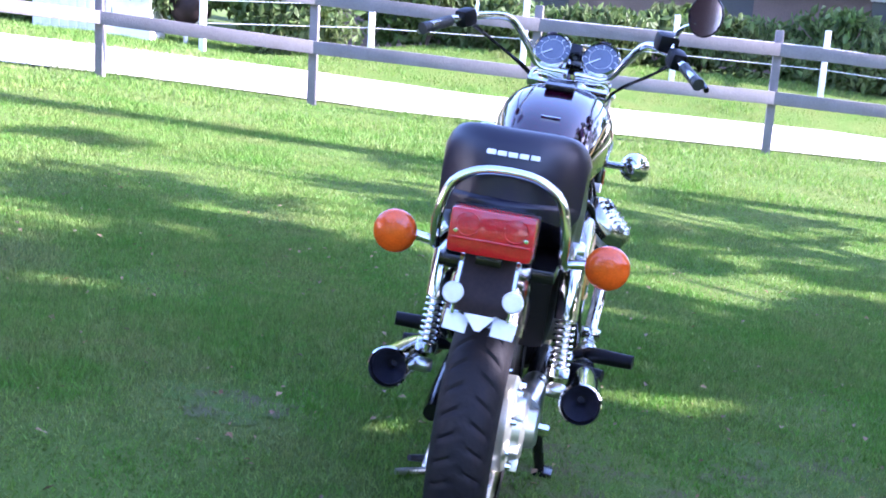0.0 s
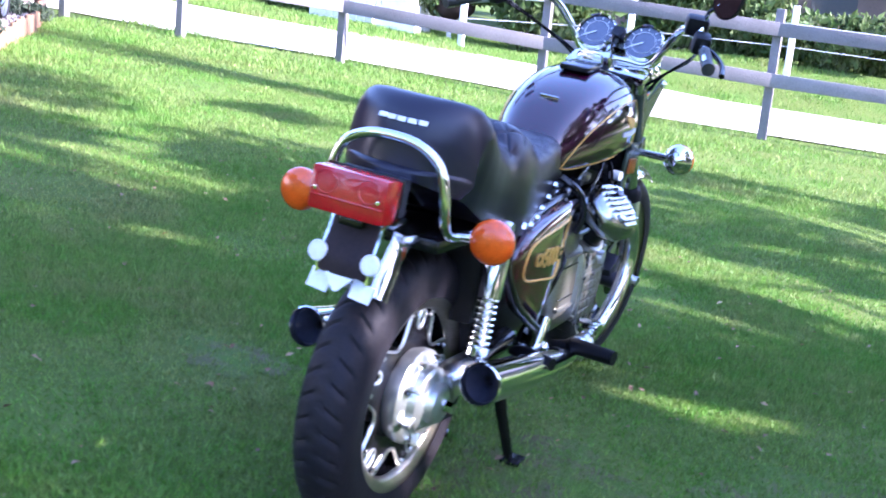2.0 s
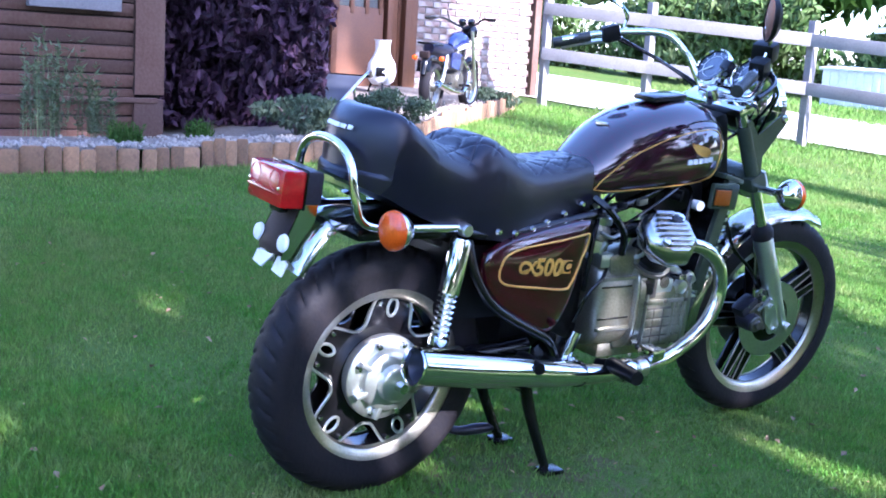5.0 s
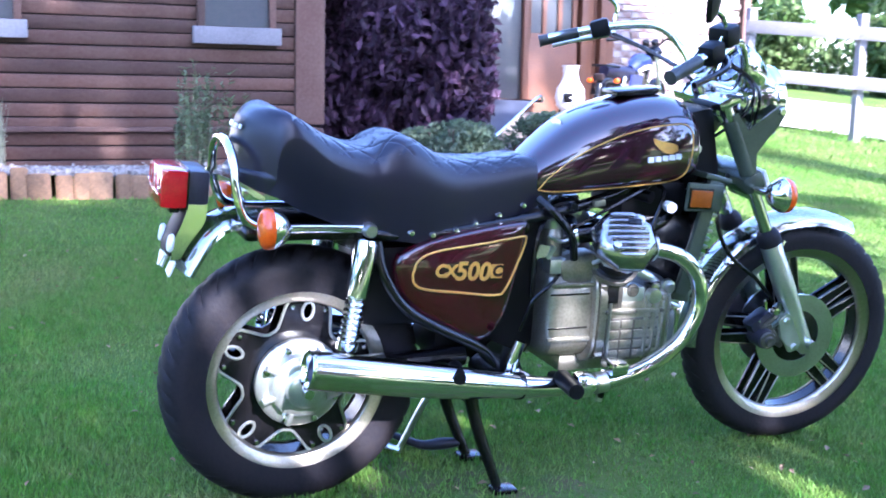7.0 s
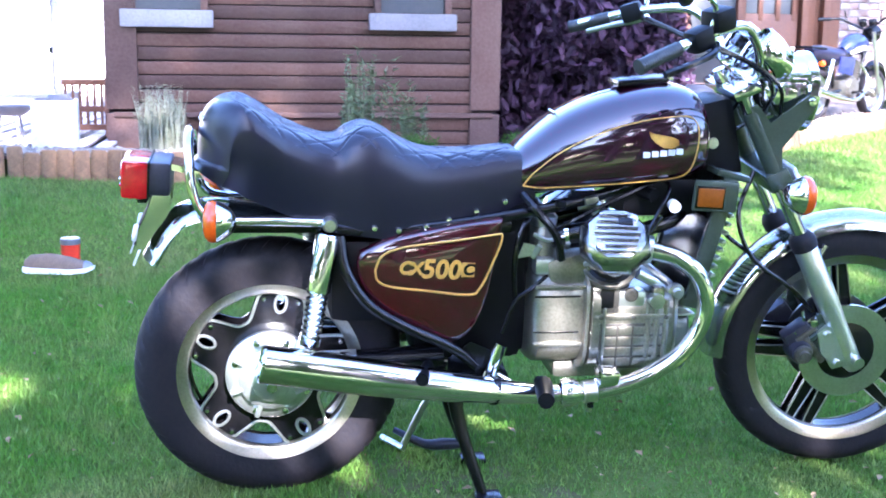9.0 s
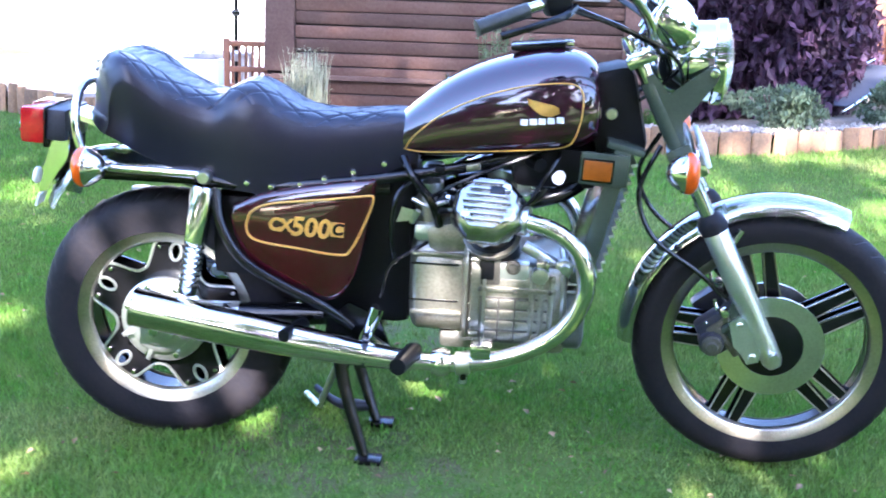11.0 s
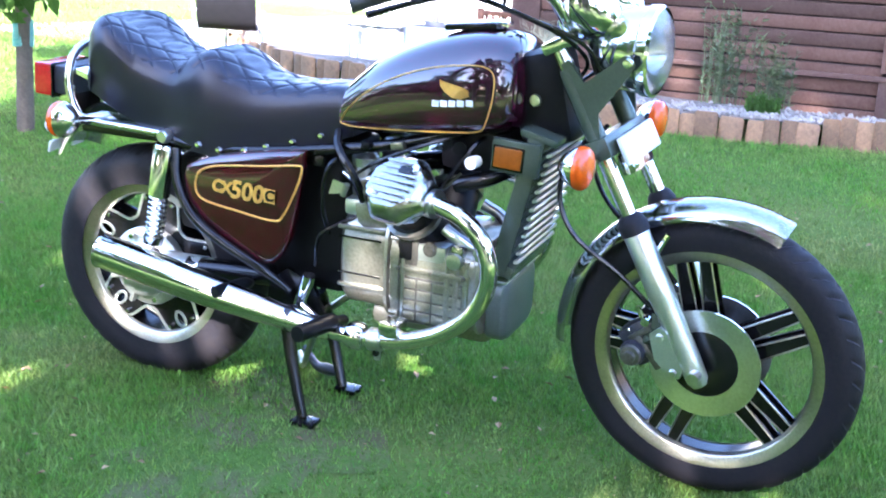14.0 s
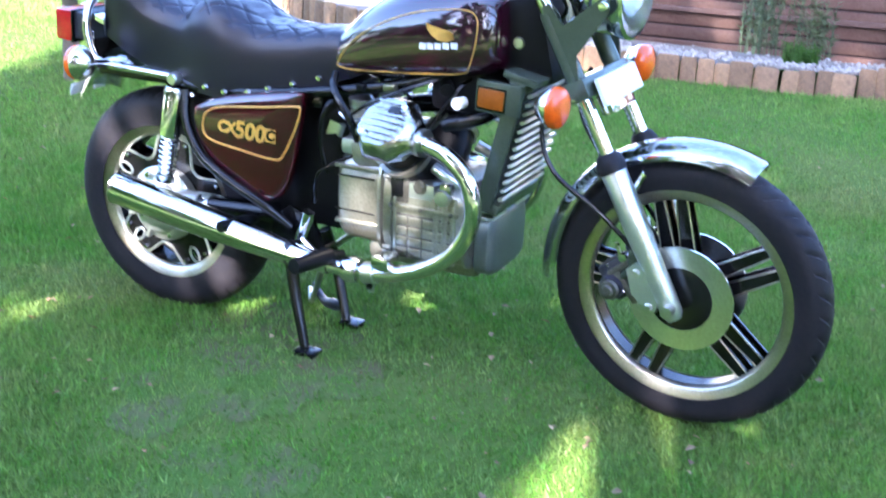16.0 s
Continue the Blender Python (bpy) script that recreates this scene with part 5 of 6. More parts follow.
# ---- outbuilding ----
def outbuilding():
    g = thing("outbuilding", upright(-8.6, 5.3), "outbuilding with pale brick wall and stained wooden front", "building")
    part("wall_core", box(3.0, 5.0, 2.8, pose(-1.62, 0, 1.2)), MORTAR, g)
    board = mesh_of(box(0.03, 0.135, 2.5, Matrix(), 0.005), "plank", DOORWOOD)
    for k in range(24):
        ob = new("plank", board)
        ob.parent = g
        ob.matrix_basis = pose(-0.10, -2.42 + 0.137 * k, 1.15)
    # half-glazed door, dark doorway, posts
    door = new("door")
    door.parent = g
    part("door_leaf", box(0.05, 0.62, 0.95, pose(-0.045, -0.02, 0.42), 0.006), DOORWOOD, door, "stained panelled lower door")
    part("door_glass", box(0.02, 0.50, 0.80, pose(-0.055, -0.02, 1.30)), DIAL, door, "dark door glazing")
    for q in (-0.29, -0.10, 0.09, 0.27):
        part("glazing_bar", box(0.05, 0.05, 0.95, pose(-0.04, -0.02 + q, 1.30), 0.005), DOORWOOD, door)
    part("doorway", box(0.04, 0.5, 1.9, pose(-0.06, -0.62, 0.9), 0.006), DIAL, door, "dark blue doorway")
    for yy in (-0.92, -0.35, 0.36, 0.60):
        part("door_post", box(0.09, 0.07, 2.2, pose(-0.03, yy, 1.0), 0.008), DOORWOOD, g)
    part("roof", box(3.8, 5.5, 0.1, pose(-1.5, 0, 2.85, 0, 12, 0), 0.01), SLATE, g)
    bk = mesh_of(box(0.03, 0.205, 0.062, Matrix(), 0.004), "brick", BRICK)
    for r in range(34):
        for c in range(8):
            ob = new("brick", bk)
            ob.parent = g
            ob.matrix_basis = pose(-0.107 + random.uniform(-0.004, 0.004), 0.80 + 0.215 * c + (0.107 if r % 2 else 0), -0.1 + 0.073 * r)
    part("corner_post", box(0.10, 0.10, 2.6, pose(-0.08, 2.56, 1.1), 0.01), BARN, g)
    return g


outbuilding()

# ---- log edging ----
LOGS = [(-9.5, -5.6), (-6.2, -3.7), (-4.8, -2.9), (-4.25, -2.2), (-3.98, -1.4), (-3.87, -0.5), (-3.87, 0.3), (-3.93, 1.1), (-4.08, 1.75), (-4.30, 2.5), (-4.85, 3.4), (-5.7, 4.4), (-6.8, 5.9), (-7.6, 6.75)]
edging = thing("log_edging", Matrix(), "upright split-log edging round the raised bed", "edging")
shapes = [mesh_of(lathe([(0.0, 0.155), (w * 0.8, 0.153), (w, 0.14), (w * 1.02, 0.0), (w * 1.02, -0.1)], Matrix.Diagonal((0.42, 1, 1, 1)), 12), "log", LOGWOOD) for w in (0.046, 0.066, 0.09)]
pts = spline(LOGS, 60)
gap, last, roll_h = 0.0, np.array(pts[0]), 0.0
for k, p in enumerate(pts):
    if np.hypot(*(p - last)) >= gap:
        d = p - last
        last = p
        pick = random.choice((0, 0, 0, 1, 1))
        gap = (0.084, 0.122, 0.168)[pick]
        if random.random() < 0.09:
            roll_h = random.uniform(-0.018, 0.022)
        ob = new("log", shapes[pick])
        ob.parent = edging
        ob.matrix_basis = upright(p[0], p[1], math.degrees(math.atan2(d[1], d[0])) - 90) @ pose(0, 0, roll_h + random.uniform(-0.012, 0.012), random.uniform(-2, 2), random.uniform(-2, 2))

# raised bed behind it
bm = bmesh.new()
rows = []
line = spline(LOGS, 5)
for i, q in enumerate(line):
    d = line[min(i + 1, len(line) - 1)] - line[max(i - 1, 0)]
    n = np.array((-d[1], d[0])) / np.hypot(*d)
    row = []
    for k in range(7):
        r = q + n * (0.02 + 0.45 * k)
        p = upright(r[0], r[1]).translation
        row.append(bm.verts.new(p + Vector((0, 0, (0.125, 0.105, 0.075, 0.05, 0.04, 0.04, 0.04)[k] + 0.02 * noise.noise(p * 3)))))
    rows.append(row)
for a, b in zip(rows, rows[1:]):
    for k in range(6):
        bm.faces.new((a[k], b[k], b[k + 1], a[k + 1]))
tagged(part("flower_bed", bm, SOIL), "raised soil bed with pale pebbles behind log edging", "flower bed", kind="structure")

# pebbles on the bed along the logs
rng = random.Random(3)
verts, faces = [], []
ico = bmesh.new()
bmesh.ops.create_icosphere(ico, subdivisions=1, radius=1)
iv, jf = [v.co.copy() for v in ico.verts], [[v.index for v in f.verts] for f in ico.faces]
ico.free()
for k in range(2400):
    i = min(len(line) - 2, max(1, rng.randrange(18, len(line) - 4)))
    q = line[i] + (line[i + 1] - line[i]) * rng.random()
    d = line[i + 1] - line[i]
    n = np.array((-d[1], d[0])) / np.hypot(*d)
    away = 0.05 + abs(rng.gauss(0, 0.20))
    r = q + n * away
    c = upright(r[0], r[1]).translation + Vector((0, 0, 0.134 - 0.062 * away))
    s = rng.uniform(0.006, 0.021)
    e = Euler((rng.uniform(0, 6), rng.uniform(0, 6), rng.uniform(0, 6))).to_matrix()
    o = len(verts)
    verts += [c + e @ Vector((v.x * s, v.y * s * 0.8, v.z * s * 0.6)) for v in iv]
    faces += [[o + a for a in f] for f in jf]
me = bpy.data.meshes.new("pebbles")
me.from_pydata(verts, [], faces)
me.materials.append(PEBBLE)
tagged(new("pebbles", me), "pale pebbles strewn over the raised bed", "pebbles", kind="stuff")


# ---- patio ----
base = upright(-5.2, -1.9).translation
P0 = base.z + 0.06                                                  # the patio lies level
slab = part("patio", box(9.0, 4.5, 0.3, Matrix.Translation((base.x - 4.2, base.y - 1.55, P0 - 0.15))), MORTAR)
tagged(slab, "pale paved garden patio in full sun", "patio", kind="structure")
pv = mesh_of(box(0.195, 0.095, 0.02, Matrix(), 0.003), "paver", PAVER)
for i in range(20):
    for j in range(15):
        ob = new("paver", pv)
        ob.parent = slab
        ob.matrix_basis = pose(base.x + 0.15 - 0.2 * i - (0.1 if j % 2 else 0), base.y + 0.9 - 0.1 * j * 1.6, P0 + 0.006)


def on_patio(x, y, turn=0.0):
    p = site(x, y)
    return pose(p.x, p.y, P0 + 0.016, 0, 0, turn)


PALE = mat("pale_garden_metal", (0.62, 0.64, 0.66), 0.45, 0.2, spots=(0.5, 0.52, 0.54), scale=6, detail=80)
SLING = mat("dark_sling", (0.007, 0.007, 0.009), 0.8, spots=(0.012, 0.011, 0.014), scale=20, detail=240, bump=0.1, spec=0.25)


def low_table(m, sx, sy, h, label):
    g = thing("garden_table", m, label, "table")
    part("tabletop", box(sx, sy, 0.022, pose(0, 0, h - 0.011), 0.006), PALE, g)
    for a in (-1, 1):
        for b in (-1, 1):
            part("leg", box(0.032, 0.032, h - 0.02, pose(a * (sx / 2 - 0.05), b * (sy / 2 - 0.05), h / 2 - 0.01), 0.004), PALE, g)
        part("apron", box(0.02, sy - 0.12, 0.04, pose(a * (sx / 2 - 0.05), 0, h - 0.045), 0.003), PALE, g)
    return g


low_table(on_patio(-5.1, -1.86, 4), 0.30, 0.46, 0.30, "small pale garden table on the patio")
low_table(on_patio(-6.3, -1.78, 4), 0.5, 1.0, 0.32, "pale low garden table on the patio")

BOWLM = mat("dark_bowl", (0.03, 0.034, 0.045), 0.4, spots=(0.05, 0.05, 0.065), scale=10, detail=80)
bowl = thing("fire_bowl", on_patio(-5.75, -1.68), "dark round fire bowl on three legs", "fire bowl")
part("bowl_shell", lathe([(0, 0.16), (0.07, 0.164), (0.15, 0.22), (0.16, 0.235), (0.145, 0.225), (0.06, 0.175), (0, 0.172)], Matrix(), 24), BOWLM, bowl)
for k in range(3):
    a = math.radians(30 + 120 * k)
    part("leg", tube([(0.07 * math.cos(a), 0.07 * math.sin(a), 0.19), (0.11 * math.cos(a), 0.11 * math.sin(a), 0.0)], 0.008, 6), BOWLM, bowl)
BED = Matrix.Translation((0, 0, 0.085))
pot = thing("planter", upright(-4.5, -1.19, 5) @ BED, "white square planter box beside the patio", "planter")
part("planter_box", box(0.26, 0.26, 0.29, pose(0, 0, 0.145), 0.012), WHITE, pot)
part("planter_soil", box(0.22, 0.22, 0.01, pose(0, 0, 0.291)), SOIL, pot)
for m, r, mt in ((upright(-4.52, -1.17) @ BED @ Matrix.Translation((0, 0, 0.29)), 0.022, POSTWOOD), (on_patio(-7.0, -1.58), 0.018, BLACK), (on_patio(-5.0, -3.08), 0.008, PALE)):
    p = thing("garden_pole", m, "slim upright pole standing in the garden", "pole")
    part("shaft", tube([(0, 0, 0.0), (0, 0, 1.1), (0, 0, 2.2)], r, 10), mt, p)
    part("base_plate", lathe([(0.0, 0.03), (0.06, 0.025), (0.07, 0.0)], Matrix(), 18), mt, p)
    if mt is BLACK:
        part("bracket", box(0.05, 0.07, 0.05, pose(0, 0, 0.62), 0.008), mt, p)


def slat_rail(m):
    g = thing("wooden_planter_rail", m, "red-brown slatted wooden rail beside the shed", "rail")
    for y in (-0.17, 0.17):
        part("post", box(0.05, 0.05, 0.36, pose(0, y, 0.18), 0.004), DOORWOOD, g)
    for z in (0.06, 0.17, 0.33):
        part("rail", box(0.04, 0.34, 0.035, pose(0.004, 0, z), 0.004), DOORWOOD, g)
    for k in range(6):
        part("slat", box(0.018, 0.022, 0.26, pose(-0.018, -0.125 + 0.05 * k, 0.19), 0.003), DOORWOOD, g)


slat_rail(on_patio(-5.95, -1.22, 4) @ Matrix.Diagonal((1, 1, 1.2, 1)))


def sling_chair(m):
    g = thing("garden_chair", m, "dark sling garden chair with pale metal frame", "chair")
    sling = ring_skin(bmesh.new(), [[(-0.2, y, z), (0.2, y, z), (0.2, y - 0.006, z + 0.004), (-0.2, y - 0.006, z + 0.004)] for y, z in spline([(0.22, 0.20), (0.05, 0.17), (-0.12, 0.19), (-0.22, 0.32), (-0.28, 0.46)], 5)])
    part("sling", sling, SLING, g)
    for s in (-1, 1):
        part("frame_side", tube([(0.22 * s, 0.24, 0.0), (0.22 * s, 0.22, 0.21), (0.22 * s, -0.1, 0.19), (0.22 * s, -0.29, 0.48)], 0.011, 8), PALE, g)
        part("rear_leg", tube([(0.22 * s, 0.06, 0.2), (0.22 * s, -0.26, 0.0)], 0.011, 8), PALE, g)
        part("armrest", tube([(0.225 * s, 0.20, 0.30), (0.225 * s, -0.18, 0.31)], 0.013, 8), PALE, g)
    part("top_bar", tube([(-0.22, -0.29, 0.48), (0.22, -0.29, 0.48)], 0.011, 8), PALE, g)


sling_chair(on_patio(-4.85, -2.96, 118) @ Matrix.Diagonal((1.05, 1.15, 0.98, 1)))

# white house beyond the patio
house = thing("white_house", on_patio(-15.5, -5.8), "bright white rendered house wall behind the patio", "house")
part("wall", box(0.4, 14.0, 5.0, pose(0, 0, 2.4)), RENDER_WALL, house)
for yy in (-4.5, -1.2, 2.0, 5.0):
    wn_ = new("window")
    wn_.parent = house
    part("pane", box(0.02, 1.3, 1.5, pose(0.205, yy, 1.7)), mat("pale_pane", (0.55, 0.65, 0.70), 0.1, spots=(0.5, 0.6, 0.66), coat=0.5), wn_, "pale blue glazing")
    for q in (-0.68, 0, 0.68):
        part("window_frame", box(0.06, 0.07, 1.6, pose(0.22, yy + q, 1.7), 0.006), WHITE, wn_)
    for z in (0.9, 2.5):
        part("window_frame", box(0.06, 1.45, 0.07, pose(0.22, yy, z), 0.006), WHITE, wn_)
part("roof", box(7.0, 14.8, 0.15, pose(-2.6, 0, 5.6, 0, 25, 0)), SLATE, house)


# ---- leaves ----
def leaf_cloud(n, place, size, seed, slim=0.45):
    """n small leaves as one mesh; place(rng) gives a point."""
    rng = random.Random(seed)
    verts, faces = [], []
    for i in range(n):
        p = Vector(place(rng))
        q = Euler((rng.uniform(0, 6.3), rng.uniform(0, 6.3), rng.uniform(0, 6.3))).to_matrix()
        s = size * rng.uniform(0.6, 1.4)
        k = len(verts)
        verts += [p + q @ Vector(v) for v in ((-s, 0, 0), (-s * 0.1, -s * slim, s * 0.12), (s, 0, 0), (-s * 0.1, s * slim, s * 0.12))]
        faces.append((k, k + 1, k + 2, k + 3))
    me = bpy.data.meshes.new("leaves")
    me.from_pydata(verts, [], faces)
    return me


def bush(name, m, rx, ry, h, n, size, material, label, category, seed, lumps=9, group=""):
    g = thing(name, m, label, category, group)
    rng = random.Random(seed)
    blobs = [(rng.uniform(-0.6, 0.6) * rx, rng.uniform(-0.6, 0.6) * ry, rng.uniform(0.12, 0.82) * h, rng.uniform(0.30, 0.5)) for _ in range(lumps)]

    def place(r):
        bx, by, bz, br = r.choice(blobs)
        d = Vector((r.gauss(0, 1), r.gauss(0, 1), r.gauss(0, 1))).normalized() * r.uniform(0.5, 1.05)
        return (bx + d.x * br * rx, by + d.y * br * ry, max(0.02, bz + d.z * br * h * 0.55))

    me = leaf_cloud(n, place, size, seed)
    me.materials.append(material)
    ob = new("leaves", me)
    ob.parent = g
    for k in range(5):
        a = rng.uniform(0, 6.3)
        part("stem", tube([(0, 0, 0), (0.2 * rx * math.cos(a), 0.2 * ry * math.sin(a), h * 0.4), (0.5 * rx * math.cos(a), 0.5 * ry * math.sin(a), h * 0.75)], [0.02, 0.014, 0.006], 6), BARK, g)
    return g


LIFT = Matrix.Translation((0, 0, 0.055))
bush("purple_shrub", upright(-6.35, 2.55) @ LIFT, 0.85, 0.85, 2.7, 30000, 0.048, PURPLE, "tall dark purple-leaved shrub beside the shed", "shrub", 5, 22)
bush("purple_shrub", upright(-6.5, 3.2) @ LIFT, 0.6, 0.5, 2.0, 13000, 0.046, PURPLE, "dark purple-leaved shrub beside the shed", "shrub", 8, 14)
bush("purple_shrub", upright(-6.75, 2.05) @ LIFT, 0.55, 0.6, 2.1, 12000, 0.048, PURPLE, "dark purple-leaved shrub beside the shed", "shrub", 12, 14)
bush("low_shrub", upright(-4.78, 2.48) @ LIFT, 0.42, 0.42, 0.36, 3200, 0.022, SAGE, "low grey-green shrub in the raised bed", "shrub", 6, group="low shrubs in the bed")
bush("low_shrub", upright(-5.2, 3.5) @ LIFT, 0.38, 0.38, 0.40, 3200, 0.022, SAGE, "low grey-green shrub in the raised bed", "shrub", 7, group="low shrubs in the bed")
bush("low_shrub", upright(-6.95, 5.95) @ LIFT, 0.34, 0.34, 0.22, 1800, 0.022, SAGE, "low grey-green shrub in the raised bed", "shrub", 9, group="low shrubs in the bed")


def tuft(name, m, n, h, spread, label, seed, material, leaves=5, big=1.0):
    """A clump of thin upright stems with slim leaves."""
    g = thing(name, m, label, "plant")
    rng = random.Random(seed)
    bm = bmesh.new()
    for k in range(n):
        a, r = rng.uniform(0, 6.3), spread * math.sqrt(rng.random())
        b, l = rng.uniform(0, 6.3), h * rng.uniform(0.5, 1.1)
        x, y = r * math.cos(a), r * math.sin(a)
        lean = rng.uniform(0.02, 0.22) * l
        w = 0.0045 if leaves < 6 else 0.0028
        p = [Vector((x, y, 0)), Vector((x + 0.35 * lean * math.cos(b), y + 0.35 * lean * math.sin(b), l * 0.55)), Vector((x + lean * math.cos(b), y + lean * math.sin(b), l))]
        s = Vector((-math.sin(b), math.cos(b), 0)) * w
        v = [bm.verts.new(q) for q in (p[0] - s, p[0] + s, p[1] + s, p[1] - s, p[2])]
        bm.faces.new(v[:4])
        bm.faces.new((v[3], v[2], v[4]))
        for j in range(leaves):
            t = rng.uniform(0.15, 1)
            c = p[0].lerp(p[2], t)
            e = Vector((rng.gauss(0, 1), rng.gauss(0, 1), rng.uniform(0, 1.2))).normalized() * rng.uniform(0.02, 0.04) * big
            f = e.orthogonal().normalized() * 0.005 * big
            u = [bm.verts.new(q) for q in (c - f, c + e, c + f)]
            bm.faces.new(u)
    part("foliage", bm, material, g, smooth=False)
    return g


PALEGRASS = varied(mat("pale_stem", (0.20, 0.22, 0.13), 0.7, spots=(0.34, 0.32, 0.24), scale=8, detail=40), 0.7, 1.2)
WEED = varied(mat("weed_leaf", (0.075, 0.11, 0.045), 0.6, spots=(0.12, 0.15, 0.07), scale=6, detail=40), 0.6, 1.3)
tuft("lavender_clump", upright(-5.05, -0.6) @ LIFT, 260, 0.42, 0.15, "pale grey-green lavender clump in the bed", 21, PALEGRASS)
tuft("tall_weed", upright(-4.75, 0.66) @ LIFT, 36, 0.62, 0.15, "tall leafy green weed against the shed", 22, WEED, 26, 1.4)
tuft("tall_weed", upright(-4.75, 1.0) @ LIFT, 26, 0.46, 0.13, "tall leafy green weed against the shed", 23, WEED, 24, 1.4)
tuft("green_tuft", upright(-4.25, 1.0) @ LIFT, 160, 0.16, 0.10, "bright green leafy tuft in the bed", 24, LEAF)
tuft("green_tuft", upright(-4.9, 1.75) @ LIFT, 120, 0.14, 0.09, "bright green leafy tuft in the bed", 25, LEAF)


def tree(name, m, height, trunk, crown_r, crown_z, n, size, label, seed, material=LEAF, squash=0.7, lumps=16, group="", lump=1.0):
    g = thing(name, m, label, "tree", group)
    rng = random.Random(seed)
    part("trunk", tube([(0, 0, -0.1), (0.02, 0.01, height * 0.3), (0.05, -0.03, height * 0.6), (0.02, 0.02, height * 0.85)], [trunk, trunk * 0.8, trunk * 0.55, trunk * 0.2], 10), BARK, g)
    blobs = []
    for k in range(lumps):
        a, rr = rng.uniform(0, 6.3), crown_r * math.sqrt(rng.uniform(0.02, 0.8))
        c = Vector((rr * math.cos(a), rr * math.sin(a), crown_z + rng.uniform(-0.8, 0.8) * crown_r * squash))
        blobs.append((c, crown_r * lump * rng.uniform(0.22, 0.38)))
        part("limb", tube([(0.02, 0, height * rng.uniform(0.3, 0.6)), tuple(c * 0.5 + Vector((0, 0, crown_z * 0.3))), tuple(c)], [trunk * 0.4, trunk * 0.22, trunk * 0.06], 6), BARK, g)

    def place(r):
        c, br = r.choice(blobs)
        d = Vector((r.gauss(0, 1), r.gauss(0, 1), r.gauss(0, 1))).normalized() * br * r.uniform(0.2, 1.0) ** 0.6
        return c + Vector((d.x, d.y, d.z * squash))

    me = leaf_cloud(n, place, size, seed)
    me.materials.append(material)
    ob = new("crown", me)
    ob.parent = g
    return g


# young tree with a tied label on the lawn
young = tree("young_tree", upright(-2.0, -2.3), 2.4, 0.046, 1.4, 1.2, 6400, 0.05, "young fruit tree with teal trunk band on lawn", 31, squash=0.42, lumps=16)
TEAL = mat("teal_band", (0.10, 0.42, 0.38), 0.6, spots=(0.35, 0.55, 0.52), scale=25, detail=90)
part("trunk_band", lathe([(0.049, 0.42), (0.051, 0.43), (0.049, 0.54), (0.047, 0.55)], pose(0.005, 0, 0), 14), TEAL, young, "teal tree guard band")

# unseen trees on the sun's side, placed and seeded to dapple lawn and bike
GROVE = "garden trees beside the lawn"
for x, y, h, r, z, q, n, lumps, lump, seed in (
        (9.5, -4.98, 7.5, 2.3, 4.6, 0.8, 4500, 22, 0.9, 11), (8.3, 3, 12.5, 2.9, 10.05, 0.85, 11843, 34, 1.036, 797),
        (7.274, 2.973, 6.2, 2.57, 4.689, 0.72, 4009, 40, 0.399, 856), (6.116, 5.692, 7, 2.5, 4.6, 0.75, 1279, 18, 0.562, 21),
        (4.758, 1.408, 4.2, 1.67, 4.249, 0.7, 2674, 12, 0.615, 528), (5.426, 0.27, 4, 1.196, 2.659, 0.7, 1870, 16, 0.991, 250),
        (8.39, 2.163, 7, 1.393, 4.341, 1.1, 2205, 20, 0.755, 664), (7.588, 0.153, 7.569, 1.688, 6.068, 0.8, 2654, 14, 1.071, 714),
        # added to put the outbuilding door in shade
        (8.3, 7.8, 13.6, 0.95, 12.3, 1.3, 2600, 12, 1.2, 61)):
    tree("garden_tree", upright(x, y), h, 0.16, r, z, n, 0.13, "broad leafy tree out of view that shades the lawn", seed, group=GROVE, squash=q, lumps=lumps, lump=lump)
# unseen ring of trees, added to darken reflections in chrome, seat and tank
for k, (x, y) in enumerate(((15, -16), (15.5, -11), (15, -6), (15.5, -1), (15, 4), (15.5, 9), (16, 14), (12, -20), (6, -21), (-1, -21), (-8, -22))):
    tree("boundary_tree", upright(x, y), 5.4, 0.2, 3.6, 2.9, 4600, 0.26, "dense leafy tree out of view that darkens reflections on the bike", 90 + k, group="trees round the garden", squash=0.75, lumps=22)


# ---- beyond the lane ----
def at_world(x, y, turn=0.0):
    return pose(x, y, ground(x, y), 0, 0, turn)


for k in range(22):
    x = -30 + 2.4 * k
    low = x > -5
    h = (0.95 if low else 1.7) + 0.22 * (k % 3)
    bush("hedge_bush", at_world(x, lane_far(x) + 3.1 + (0.4 if k % 2 else 0)), 1.6, 0.9, h, 5600, 0.092, HEDGE, "overgrown green hedge beyond the lane", "hedge", 40 + k, 16, "hedge along the lane")
for k in range(18):
    x = -50 + 5.2 * k
    tree("far_tree", at_world(x, 22 + 3.5 * (k % 3)), 9, 0.25, 3.9, 4.6, 6800, 0.27, "leafy tree behind the hedge", 60 + k, group="trees behind the hedge")

wire = thing("wire_fence", Matrix(), "white-posted wire fence before the hedge", "fence")
wp = [at_world(x, lane_far(x) + 1.7).translation for x in (-6.5, -4.1, -1.7, 0.7, 3.1, 5.5, 7.9)]
for p in wp:
    part("post", box(0.09, 0.09, 1.15, Matrix.Translation(p + Vector((0, 0, 0.5))), 0.008), WHITE, wire, "white-painted fence post")
for a, b in zip(wp, wp[1:]):
    for h in (0.45, 0.80):
        part("wire", tube([a + Vector((0, 0, h)), b + Vector((0, 0, h))], 0.006, 5, smooth=False), PALE, wire)

